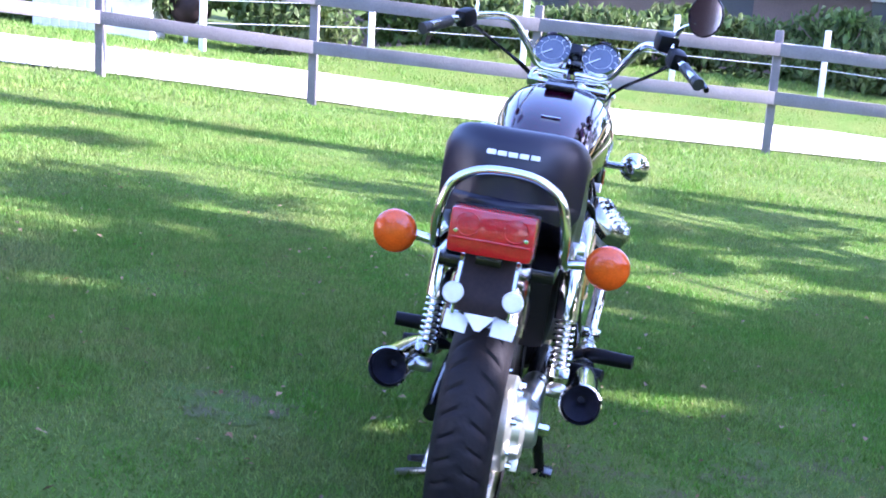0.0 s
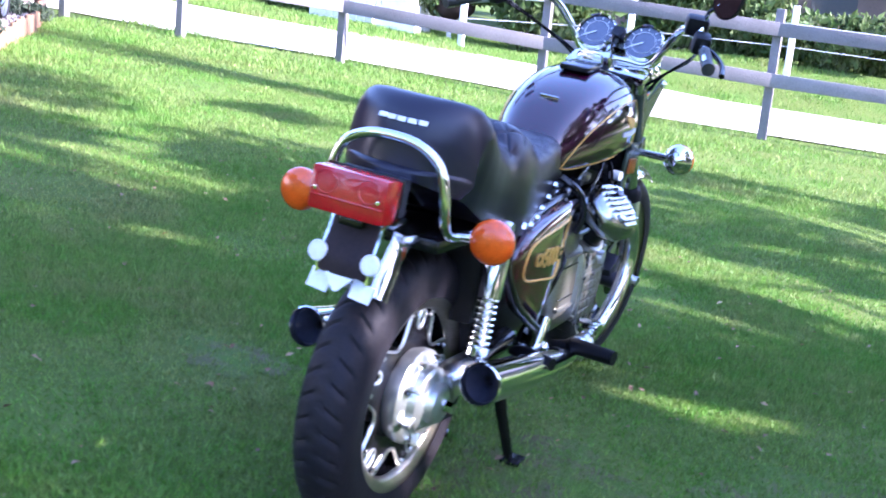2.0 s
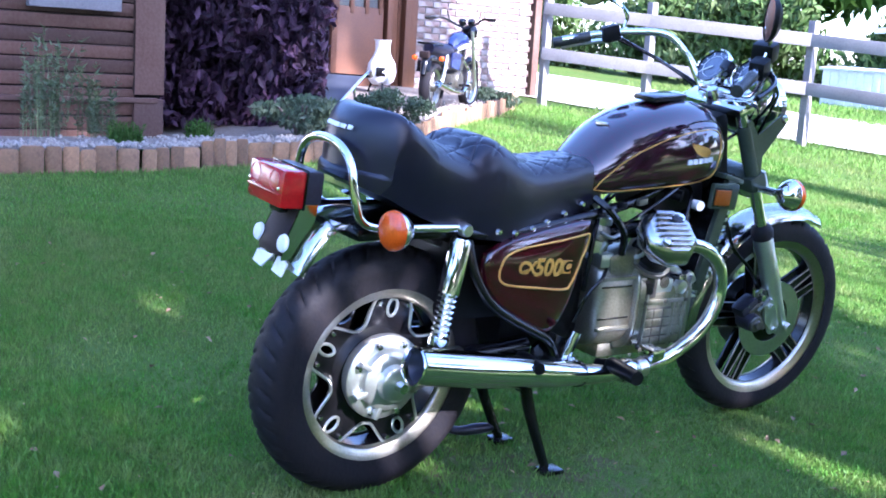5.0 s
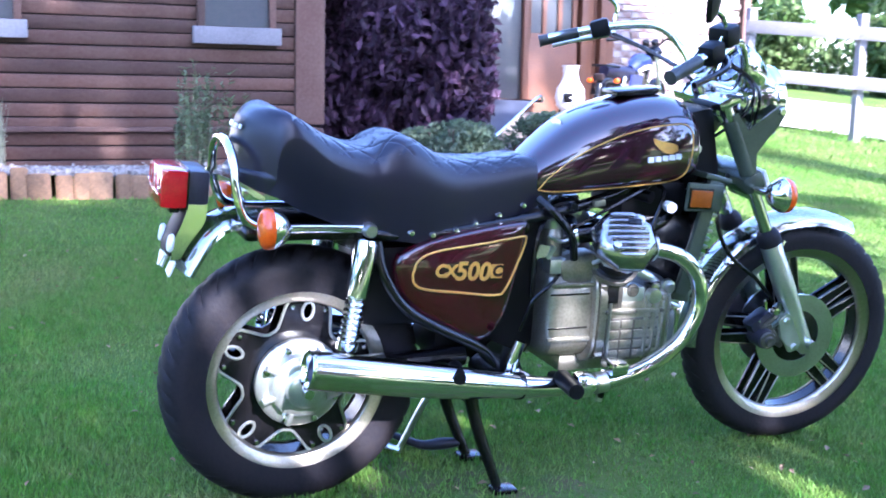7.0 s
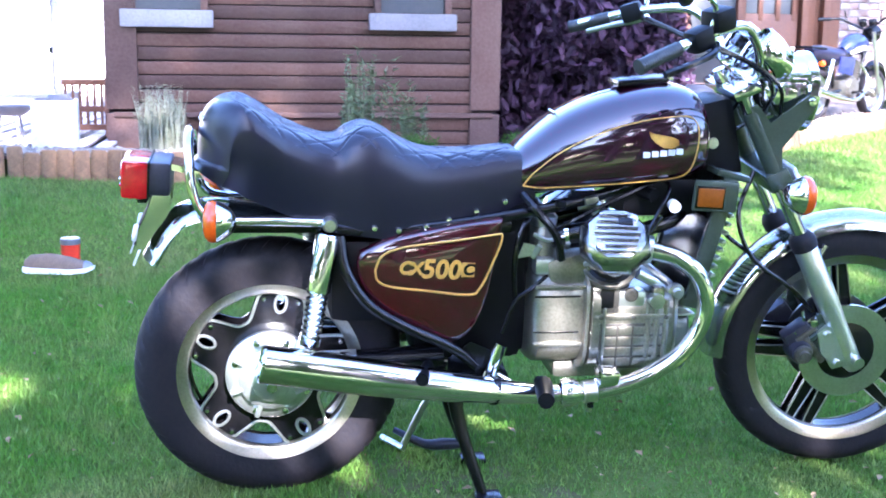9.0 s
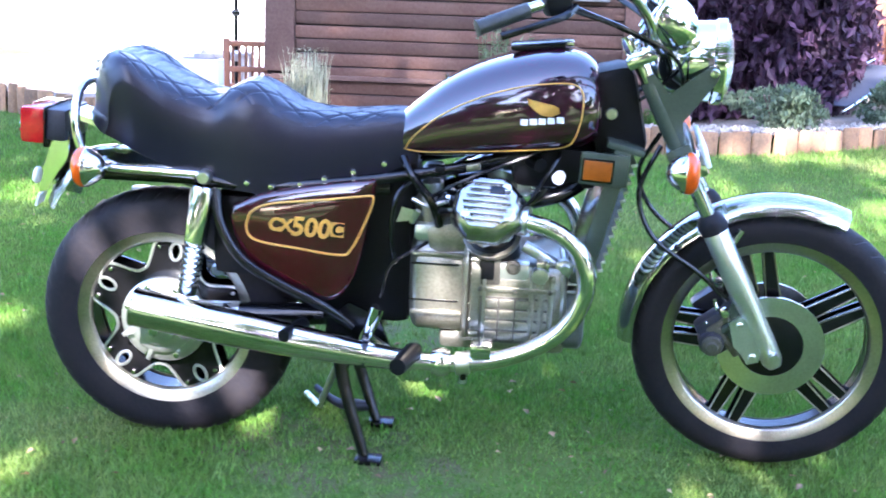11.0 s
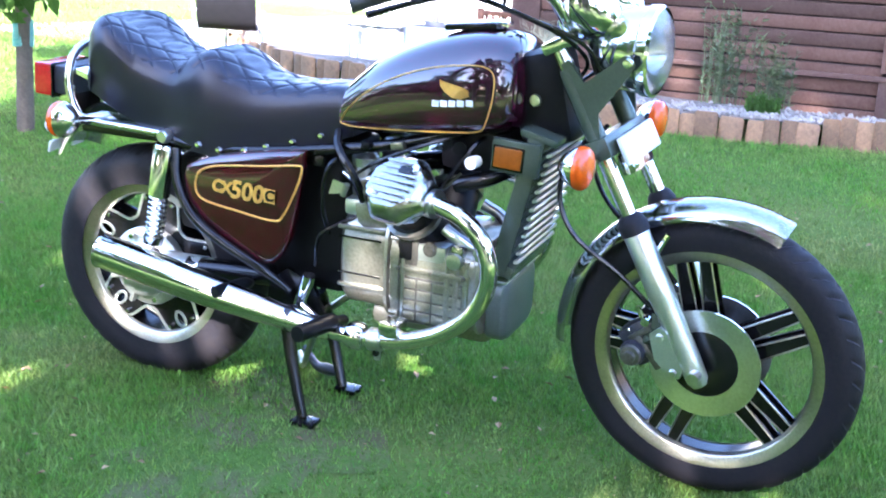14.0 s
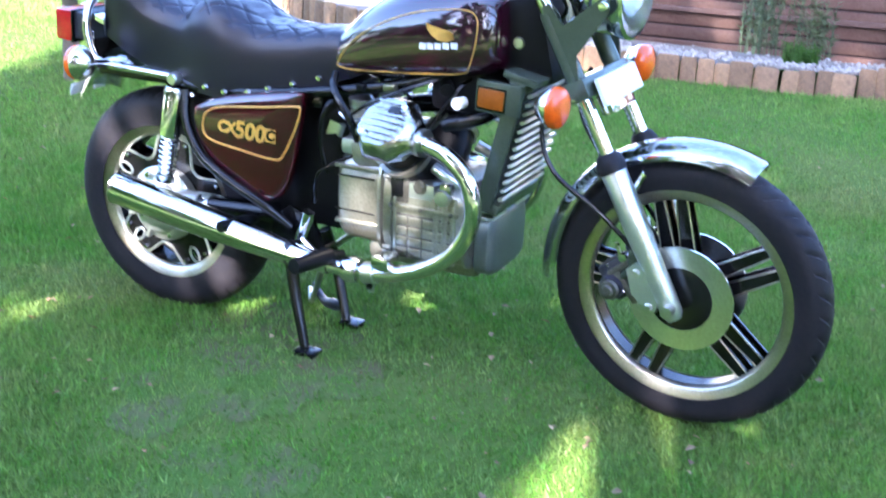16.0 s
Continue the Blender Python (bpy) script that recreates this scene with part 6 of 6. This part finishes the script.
FARWALL = mat("brown_timber_wall", (0.17, 0.12, 0.10), 0.85, spots=(0.11, 0.08, 0.07), scale=2, detail=30, bump=0.2)
PAINTED = mat("pale_painted_board", (0.66, 0.68, 0.70), 0.7, spots=(0.5, 0.52, 0.55), scale=5, detail=50, bump=0.2)
hut = thing("white_shed", at_world(-8.9, 15.2, 8), "small pale painted plank hutch beyond the lane", "shed")
part("wall_core", box(1.15, 0.6, 0.62, pose(0, 0, 0.34)), PAINTED, hut)
for k in range(8):
    part("plank", box(0.138, 0.03, 0.60, pose(-0.505 + 0.144 * k, -0.315, 0.34), 0.004), PAINTED, hut)
part("roof", box(1.25, 0.75, 0.04, pose(0, 0, 0.67, 4), 0.006), PAINTED, hut)
tent = thing("play_tent", at_world(-8.05, 15.5, 8), "white pointed canvas play tent beyond the lane", "tent")
part("tent_skirt", ring_skin(bmesh.new(), [[(-a, -a, z), (a, -a, z), (a, a, z), (-a, a, z)] for a, z in ((0.42, 0.0), (0.41, 0.35), (0.40, 0.68))]), WHITE, tent)
part("tent_roof", ring_skin(bmesh.new(), [[(-a, -a, z), (a, -a, z), (a, a, z), (-a, a, z)] for a, z in ((0.46, 0.66), (0.30, 1.0), (0.16, 1.30), (0.10, 1.75))]), WHITE, tent)
part("ridge_beam", box(1.9, 0.07, 0.09, pose(0.05, 0, 1.42, 0, -4, 0), 0.01), WHITE, tent)
swing = thing("garden_swing", at_world(-7.3, 15.7), "hanging wicker swing on a white pole", "swing seat")
part("pole", tube([(0.1, 0, 0), (0.02, 0, 0.9), (-0.12, 0, 2.1)], 0.04, 8), WHITE, swing)
part("basket", lathe([(0, 0.30), (0.20, 0.34), (0.34, 0.50), (0.36, 0.70), (0.28, 0.90), (0.26, 0.90), (0.33, 0.70), (0.31, 0.51), (0, 0.34)], pose(0.12, 0.1, 0), 24), BRACKET, swing, "dark round basket seat")
part("ring", loop_tube(oval(0, 0, 0.40, 0.40, 0, 28), 0.014, pose(0.12, -0.28, 0.66, 90)), PALEGRASS, swing)
barn = thing("far_house", pose(-1.0, 25.5, 0.2, 0, 0, 12), "low brown house with grey slate roof behind the hedge", "house")
part("wall", box(17.0, 5.0, 2.3, pose(1.0, 0, 1.0)), FARWALL, barn)
for x in (-5.0, -1.5, 2.5, 6.0):
    win = new("window")
    win.parent = barn
    part("pane", box(0.9, 0.04, 0.8, pose(x, -2.50, 1.45)), DIAL, win, "dark window glass")
    part("window_frame", box(1.0, 0.05, 0.07, pose(x, -2.51, 1.88), 0.006), WHITE, win)
    part("sill", box(1.0, 0.10, 0.06, pose(x, -2.54, 1.03), 0.006), WHITE, win)
part("roof", ring_skin(bmesh.new(), [[(x, -3.0, 2.05), (x, 0, 3.9), (x, 3.0, 2.05), (x, 3.0, 2.15), (x, 0, 4.02), (x, -3.0, 2.15)] for x in (-8.0, 10.0)]), SLATE, barn)
part("gutter", tube([(-8.0, -3.05, 2.08), (1.0, -3.05, 2.07), (10.0, -3.05, 2.08)], 0.06, 8), BRACKET, barn)
for k in range(9):
    part("roof_course", box(17.9, 0.36, 0.03, pose(1.0, -2.80 + 0.34 * k, 2.30 + 0.21 * k, 32)), SLATE, barn)


# ---- things by the outbuilding ----
def chiminea(m):
    g = thing("chiminea", m, "white clay chiminea stove by the outbuilding door", "stove")
    part("body", lathe([(0, 0.10), (0.10, 0.10), (0.16, 0.16), (0.18, 0.26), (0.165, 0.36), (0.11, 0.45), (0.09, 0.52), (0.095, 0.62), (0.11, 0.645), (0.085, 0.645), (0.075, 0.52), (0, 0.50)], Matrix(), 28), WHITE, g)
    part("mouth", box(0.04, 0.12, 0.12, pose(0.158, -0.03, 0.26), 0.02), BLACK, g, "dark stove mouth")
    for k in range(3):
        a = 2.1 * k
        part("leg", tube([(0.12 * math.cos(a), 0.12 * math.sin(a), 0.13), (0.17 * math.cos(a), 0.17 * math.sin(a), 0.0)], 0.012, 8), BLACK, g)


chiminea(upright(-7.85, 5.10, -25) @ LIFT @ Matrix.Scale(0.85, 4))

BLUE = mat("blue_paint", (0.012, 0.018, 0.085), 0.25, spots=(0.008, 0.012, 0.05), scale=6, detail=60, coat=0.8)


def small_motorbike(m):
    """Stands along +y on its wheels, the origin on the ground half way between them."""
    g = thing("small_motorbike", m, "small dark blue and silver motorbike parked by the pale brick wall", "motorbike")
    for y, wide in ((-0.46, 0.050), (0.52, 0.040)):
        w = new("wheel")
        w.parent = g
        r, mm = 0.215, pose(0, y, 0.215, 0, 90)
        part("tyre", lathe([(r - 0.055, -0.7 * wide), (r - 0.035, -wide), (r - 0.012, -0.9 * wide), (r, -0.3 * wide), (r, 0.3 * wide), (r - 0.012, 0.9 * wide), (r - 0.035, wide), (r - 0.055, 0.7 * wide)], mm, 36), RUBBER, w)
        part("rim", lathe([(r - 0.075, -0.018), (r - 0.052, -0.030), (r - 0.052, 0.030), (r - 0.075, 0.018), (r - 0.075, -0.018)], mm, 36), STEEL, w)
        part("hub", lathe([(0, -0.045), (0.035, -0.042), (0.045, -0.02), (0.045, 0.02), (0.035, 0.042), (0, 0.045)], mm, 20), ALLOY, w)
        for k in range(10):
            a = k * math.pi / 5
            part("spoke", tube([(0.0, y + 0.03 * math.cos(a), r + 0.03 * math.sin(a)), (0.0, y + (r - 0.07) * math.cos(a), r + (r - 0.07) * math.sin(a))], 0.005, 5, smooth=False), STEEL, w)
    tank = part("tank", tube([(0, -0.05, 0.570), (0, 0.05, 0.615), (0, 0.17, 0.635), (0, 0.28, 0.615), (0, 0.33, 0.58)], [0.045, 0.080, 0.095, 0.075, 0.03], 18), BLUE, g, "dark blue tank")
    for s in (-1, 1):
        part("tank_flash", tube([(0.066 * s, -0.01, 0.555), (0.094 * s, 0.12, 0.595), (0.088 * s, 0.25, 0.605)], [0.012, 0.018, 0.010], 8), WHITE, tank, "white tank flash")
        part("side_cover", plate([(-0.24, 0.40), (-0.02, 0.37), (0.02, 0.52), (-0.22, 0.53)], 0.012, Matrix(((0, 0, s, 0.085 * s), (1, 0, 0, 0), (0, 1, 0, 0), (0, 0, 0, 1)))), BLUE, g)
        part("rear_shock", tube([(0.085 * s, -0.43, 0.23), (0.085 * s, -0.34, 0.50)], [0.016, 0.022], 12), CHROME, g)
        part("swing_arm", tube([(0.07 * s, -0.46, 0.215), (0.06 * s, -0.10, 0.25)], 0.014, 8), BLACK, g)
        part("fork", tube([(0.065 * s, 0.52, 0.215), (0.065 * s, 0.36, 0.74)], [0.020, 0.016], 10), STEEL, g)
        part("handlebar", tube([(0, 0.33, 0.76), (0.10 * s, 0.32, 0.80), (0.20 * s, 0.26, 0.85), (0.27 * s, 0.20, 0.85)], 0.011, 8), BLACK, g)
        part("grip", tube([(0.26 * s, 0.21, 0.85), (0.35 * s, 0.15, 0.845)], 0.017, 10), BLACK, g)
        part("mirror_stem", tube([(0.15 * s, 0.29, 0.83), (0.17 * s, 0.27, 0.92)], 0.006, 6), BLACK, g)
        part("rear_indicator", lathe([(0, -0.025), (0.022, -0.015), (0.026, 0.0), (0.02, 0.02), (0, 0.025)], pose(0.13 * s, -0.58, 0.47, 90), 14), ORANGE, g)
        part("footrest", tube([(0.06 * s, 0.0, 0.23), (0.20 * s, -0.01, 0.235)], 0.013, 8), BLACK, g)
    part("seat", tube([(0, -0.58, 0.555), (0, -0.42, 0.545), (0, -0.20, 0.525), (0, -0.04, 0.54)], [0.050, 0.078, 0.080, 0.050], 16), VINYL, g)
    part("luggage_rack", tube([(-0.07, -0.42, 0.59), (-0.07, -0.66, 0.60), (0.07, -0.66, 0.60), (0.07, -0.42, 0.59)], 0.009, 8, smooth=False), BLACK, g)
    part("tail_lamp", box(0.09, 0.05, 0.06, pose(0, -0.67, 0.50, 10), 0.012), BRACKET, g)
    part("number_board", box(0.13, 0.010, 0.10, pose(0, -0.675, 0.40, -12), 0.004), BLACK, g)
    part("rear_mudguard", tube([(0, -0.69, 0.32), (0, -0.64, 0.44), (0, -0.50, 0.475), (0, -0.32, 0.44)], [0.030, 0.042, 0.046, 0.035], 10), BLACK, g)
    part("front_mudguard", tube([(0, 0.74, 0.32), (0, 0.66, 0.43), (0, 0.52, 0.465), (0, 0.38, 0.42)], [0.022, 0.036, 0.040, 0.028], 10), BLACK, g)
    part("crankcase", lathe([(0, -0.10), (0.08, -0.095), (0.10, -0.06), (0.10, 0.06), (0.08, 0.095), (0, 0.10)], pose(0, 0.03, 0.27, 0, 90), 22), DULLSHADE, g)
    part("gearbox", box(0.15, 0.18, 0.13, pose(0, -0.07, 0.27), 0.03), DULLSHADE, g)
    for k in range(7):
        part("cylinder_fin", box(0.13, 0.11, 0.007, pose(0, 0.11 + 0.006 * k, 0.365 + 0.021 * k, -14), 0.003), ALLOY, g)
    part("cylinder", tube([(0, 0.10, 0.33), (0, 0.15, 0.52)], 0.042, 14), SOOT, g)
    part("frame", tube([(0, 0.36, 0.68), (0, 0.30, 0.42), (0, 0.20, 0.20), (0, -0.05, 0.17), (0, -0.16, 0.30), (0, -0.20, 0.47)], 0.019, 10), BLACK, g)
    part("backbone", tube([(0, 0.36, 0.68), (0, 0.10, 0.55), (0, -0.55, 0.49)], 0.022, 10), BLACK, g)
    part("exhaust", tube([(0.05, 0.19, 0.47), (0.09, 0.26, 0.34), (0.11, 0.10, 0.18), (0.12, -0.20, 0.18), (0.125, -0.62, 0.25)], [0.015, 0.016, 0.018, 0.032, 0.034], 12), CHROME, g)
    part("headlamp", lathe([(0, -0.07), (0.05, -0.06), (0.075, -0.01), (0.08, 0.03), (0.06, 0.045), (0, 0.05)], pose(0, 0.44, 0.73, -90), 22), BLACK, g)
    for s in (-1, 1):
        part("clock", lathe([(0, -0.03), (0.034, -0.028), (0.038, 0.02), (0.034, 0.026), (0, 0.026)], pose(0.045 * s, 0.37, 0.82, 25), 16), BLACK, g)


small_motorbike(upright(-6.43, 4.95, 33) @ LIFT @ pose(0, 0, 0.035))


def lounger(m):
    g = thing("sun_lounger", m, "folded metal sun lounger with dark grey fabric", "lounger")
    part("fabric", box(0.42, 0.75, 0.012, pose(0, 0, 0.22, 22), 0.004), mat("dark_sling_fabric", (0.045, 0.05, 0.07), 0.8, spots=(0.03, 0.035, 0.05), scale=20, detail=200), g)
    for s in (-1, 1):
        part("frame_tube", tube([(0.22 * s, -0.42, 0.05), (0.22 * s, 0.0, 0.23), (0.22 * s, 0.40, 0.40), (0.22 * s, 0.48, 0.36)], 0.013, 8), CHROME, g)
        part("leg", tube([(0.22 * s, 0.1, 0.27), (0.22 * s, 0.2, 0.0)], 0.012, 8), CHROME, g)
    part("end_bar", tube([(-0.22, 0.48, 0.36), (0.22, 0.48, 0.36)], 0.013, 8), CHROME, g)


lounger(upright(-6.0, 3.35, 35) @ LIFT)

# a red tin and a clog left on the lawn
TINRED = mat("red_enamel", (0.55, 0.035, 0.012), 0.35, spots=(0.42, 0.025, 0.01), scale=12, detail=90)
TINLID = mat("dull_tin", (0.22, 0.23, 0.26), 0.4, 0.6, spots=(0.15, 0.16, 0.18), scale=12, detail=90)
CLOGTOP = mat("brown_canvas", (0.17, 0.115, 0.075), 0.8, spots=(0.10, 0.07, 0.05), scale=30, detail=200, bump=0.2)
tin = thing("red_tin", upright(-2.03, -0.76), "small red tin with grey lid standing on the lawn", "tin")
part("tin_body", lathe([(0, 0.0), (0.036, 0.0), (0.038, 0.006), (0.037, 0.05), (0.038, 0.098), (0.0, 0.098)], Matrix(), 24), TINRED, tin)
part("lid", lathe([(0.0, 0.124), (0.036, 0.123), (0.040, 0.118), (0.040, 0.098), (0.037, 0.096)], Matrix(), 24), TINLID, tin, "dull grey tin lid")
clog = thing("garden_clog", upright(-1.93, -0.80, -8), "worn brown canvas shoe with pale sole on the lawn", "shoe")
part("sole", ring_skin(bmesh.new(), [[(-w, y, z), (w, y, z), (w * 0.96, y, z + h), (-w * 0.96, y, z + h)] for y, w, z, h in ((-0.13, 0.022, 0.012, 0.02), (-0.11, 0.034, 0.008, 0.024), (-0.03, 0.036, 0.006, 0.022), (0.06, 0.044, 0.006, 0.02), (0.12, 0.036, 0.012, 0.018), (0.145, 0.018, 0.022, 0.014))]), WHITE, clog, "pale rubber sole")
part("upper", ring_skin(bmesh.new(), [[(w * math.cos(a), y, 0.026 + h * math.sin(a)) for a in (math.pi * k / 10 for k in range(11))] for y, w, h in ((-0.125, 0.020, 0.030), (-0.10, 0.031, 0.052), (-0.02, 0.033, 0.058), (0.05, 0.040, 0.046), (0.10, 0.036, 0.030), (0.135, 0.018, 0.016))]), CLOGTOP, clog)
part("toe_cap", ring_skin(bmesh.new(), [[(w * math.cos(a), y, 0.028 + h * math.sin(a)) for a in (math.pi * k / 10 for k in range(11))] for y, w, h in ((0.112, 0.034, 0.029), (0.130, 0.024, 0.022), (0.143, 0.012, 0.012))]), TINLID, clog, "dark rubber toe cap")

# ---- worn earth ----
EARTH = patchy(mat("worn_earth", (0.085, 0.088, 0.038), 0.95, spots=(0.14, 0.115, 0.065), scale=9, detail=120, bump=1.0, amount=0.4, spec=0.1), (0.060, 0.115, 0.018), 9, 0.36, 0.58, 0.95)
for cx, cy, rx, ry in ((0.28, 0.42, 0.42, 0.34), (0.98, 0.82, 0.46, 0.34), (-0.75, 0.55, 0.22, 0.15)):
    rings = []
    for f in (0.02, 0.4, 0.75, 1.0):
        ring = []
        for k in range(60):
            a = 2 * math.pi * k / 60
            w = f * (0.85 + 0.16 * math.sin(3 * a + cx * 9) + 0.10 * math.sin(7 * a + cy * 5) + 0.06 * math.sin(13 * a))
            ring.append(site(cx + rx * w * math.cos(a), cy + ry * w * math.sin(a), 0.005 - 0.002 * f))
        rings.append(ring)
    bm = ring_skin(bmesh.new(), rings, caps=False)
    tagged(part("bare_earth", bm, EARTH), "worn patch of bare brown earth in the lawn", "bare earth", kind="structure")

# ---- grass ----
def grass(name, n, area, length, seed, fade=1.0):
    """Mown grass blades over a part of the lawn, all as one mesh."""
    x0, x1, y0, y1 = area
    rs = np.random.RandomState(seed)
    x, y = rs.uniform(x0, x1, n), rs.uniform(y0, y1, n)
    # keep to the lawn in front of the edging
    lx = np.interp(y, [p[1] for p in LOGS], [p[0] for p in LOGS])
    near = np.interp(x, [p[0] for p in LANE], [p[1] for p in LANE])
    keep = (x > lx + 0.03) & ((y < near + 0.12) | (y > near + 4.4)) if y0 < 11 else y > near + 4.4
    clump = np.sin(x * 2.1 + 1.3 * np.sin(y * 1.7)) * np.cos(y * 2.6 + 0.8 * np.sin(x * 3.1))
    bare = np.full(n, 9.0)
    for cx, cy, rx, ry in ((0.25, 0.45, 0.6, 0.5), (1.05, 0.85, 0.7, 0.5), (-0.75, 0.55, 0.35, 0.22), (-0.95, -0.25, 0.4, 0.2), (1.0, 1.5, 0.35, 0.3), (1.7, 0.9, 0.5, 0.25), (-0.2, 2.6, 0.4, 0.25), (0.9, 3.3, 0.5, 0.2), (-1.4, 1.6, 0.3, 0.2)):
        bare = np.minimum(bare, ((x - cx) / rx) ** 2 + ((y - cy) / ry) ** 2 + 0.5 * np.sin(9 * x + 4 * y) * np.cos(7 * y))
    keep &= rs.uniform(0, 1, n) < np.clip(0.72 + 0.35 * clump, 0.25, 1) * np.interp(bare, (0.1, 1.6), (0.34, 1.0))
    # thins out towards its borders
    border = np.minimum(np.minimum(x - x0, x1 - x), np.minimum(y - y0, y1 - y))
    keep &= rs.uniform(0, 1, n) < np.clip(border / fade + 0.25 * clump, 0, 1)
    x, y = x[keep], y[keep]
    n = len(x)
    L = np.array(LEVEL.to_3x3())
    base = np.stack([x, y, np.zeros(n)], 1) @ L.T
    lift = np.array([rise(a, b) + verge(a, b) for a, b in base[:, :2]]) if y1 > 5 else np.zeros(n)
    base[:, 2] += lift
    a = rs.uniform(0, 2 * np.pi, n)
    h = length * rs.uniform(0.45, 1.25, n) * (1 + 0.35 * clump[keep])
    w = rs.uniform(0.0018, 0.0034, n) * (length / 0.021)
    lean = rs.uniform(0.1, 0.9, n) * h
    b = rs.uniform(0, 2 * np.pi, n)
    side = np.stack([np.cos(a), np.sin(a), np.zeros(n)], 1) * w[:, None]
    tip = base + np.stack([lean * np.cos(b), lean * np.sin(b), h], 1)
    v = np.stack([base - side, base + side, tip], 1).reshape(-1, 3)
    me = bpy.data.meshes.new(name)
    me.vertices.add(3 * n)
    me.vertices.foreach_set("co", v.ravel())
    me.loops.add(3 * n)
    me.loops.foreach_set("vertex_index", np.arange(3 * n, dtype=np.int32))
    me.polygons.add(n)
    me.polygons.foreach_set("loop_start", np.arange(0, 3 * n, 3, dtype=np.int32))
    me.update()
    me.validate()
    me.materials.append(BLADE)
    return tagged(new(name, me), "short mown green grass blades of the lawn", "grass", kind="stuff")


grass("grass", 900000, (-2.8, 2.5, -2.2, 4.0), 0.019, 1)
grass("grass", 950000, (-4.9, 4.2, -4.4, 7.5), 0.024, 2)
grass("grass", 80000, (-8.0, -3.8, 1.2, 7.2), 0.034, 4)
grass("grass", 90000, (-7.0, 1.2, -9.6, -2.8), 0.034, 5)
grass("grass", 90000, (-8.2, 6.0, 5.8, 10.9), 0.045, 3)
grass("grass", 150000, (-11.0, 8.0, 11.5, 19.0), 0.075, 6)

# fallen leaves on the lawn
STRAW = varied(mat("fallen_leaf", (0.26, 0.20, 0.11), 0.8, spots=(0.20, 0.10, 0.045), scale=6, detail=30, amount=0.6), 0.5, 1.5)


def strewn(r):
    x, y = r.uniform(-2.6, 2.2), r.uniform(-1.8, 3.6)
    p = site(x, y)
    return (p.x, p.y, p.z + r.uniform(0.012, 0.022))


rng = random.Random(77)
verts, faces = [], []
for i in range(1300):
    p = Vector(strewn(rng))
    q = Euler((rng.uniform(-0.5, 0.5), rng.uniform(-0.5, 0.5), rng.uniform(0, 6.3))).to_matrix()
    s = 0.004 + 0.012 * rng.random() ** 2
    k = len(verts)
    verts += [p + q @ Vector(v) for v in ((-s, 0, 0), (0, -s * 0.6, s * 0.3), (s, 0, 0), (0, s * 0.6, s * 0.3))]
    faces.append((k, k + 1, k + 2, k + 3))
me = bpy.data.meshes.new("fallen_leaves")
me.from_pydata(verts, [], faces)
me.materials.append(STRAW)
tagged(new("fallen_leaves", me), "small dry fallen leaves scattered over the lawn", "leaves", kind="stuff")
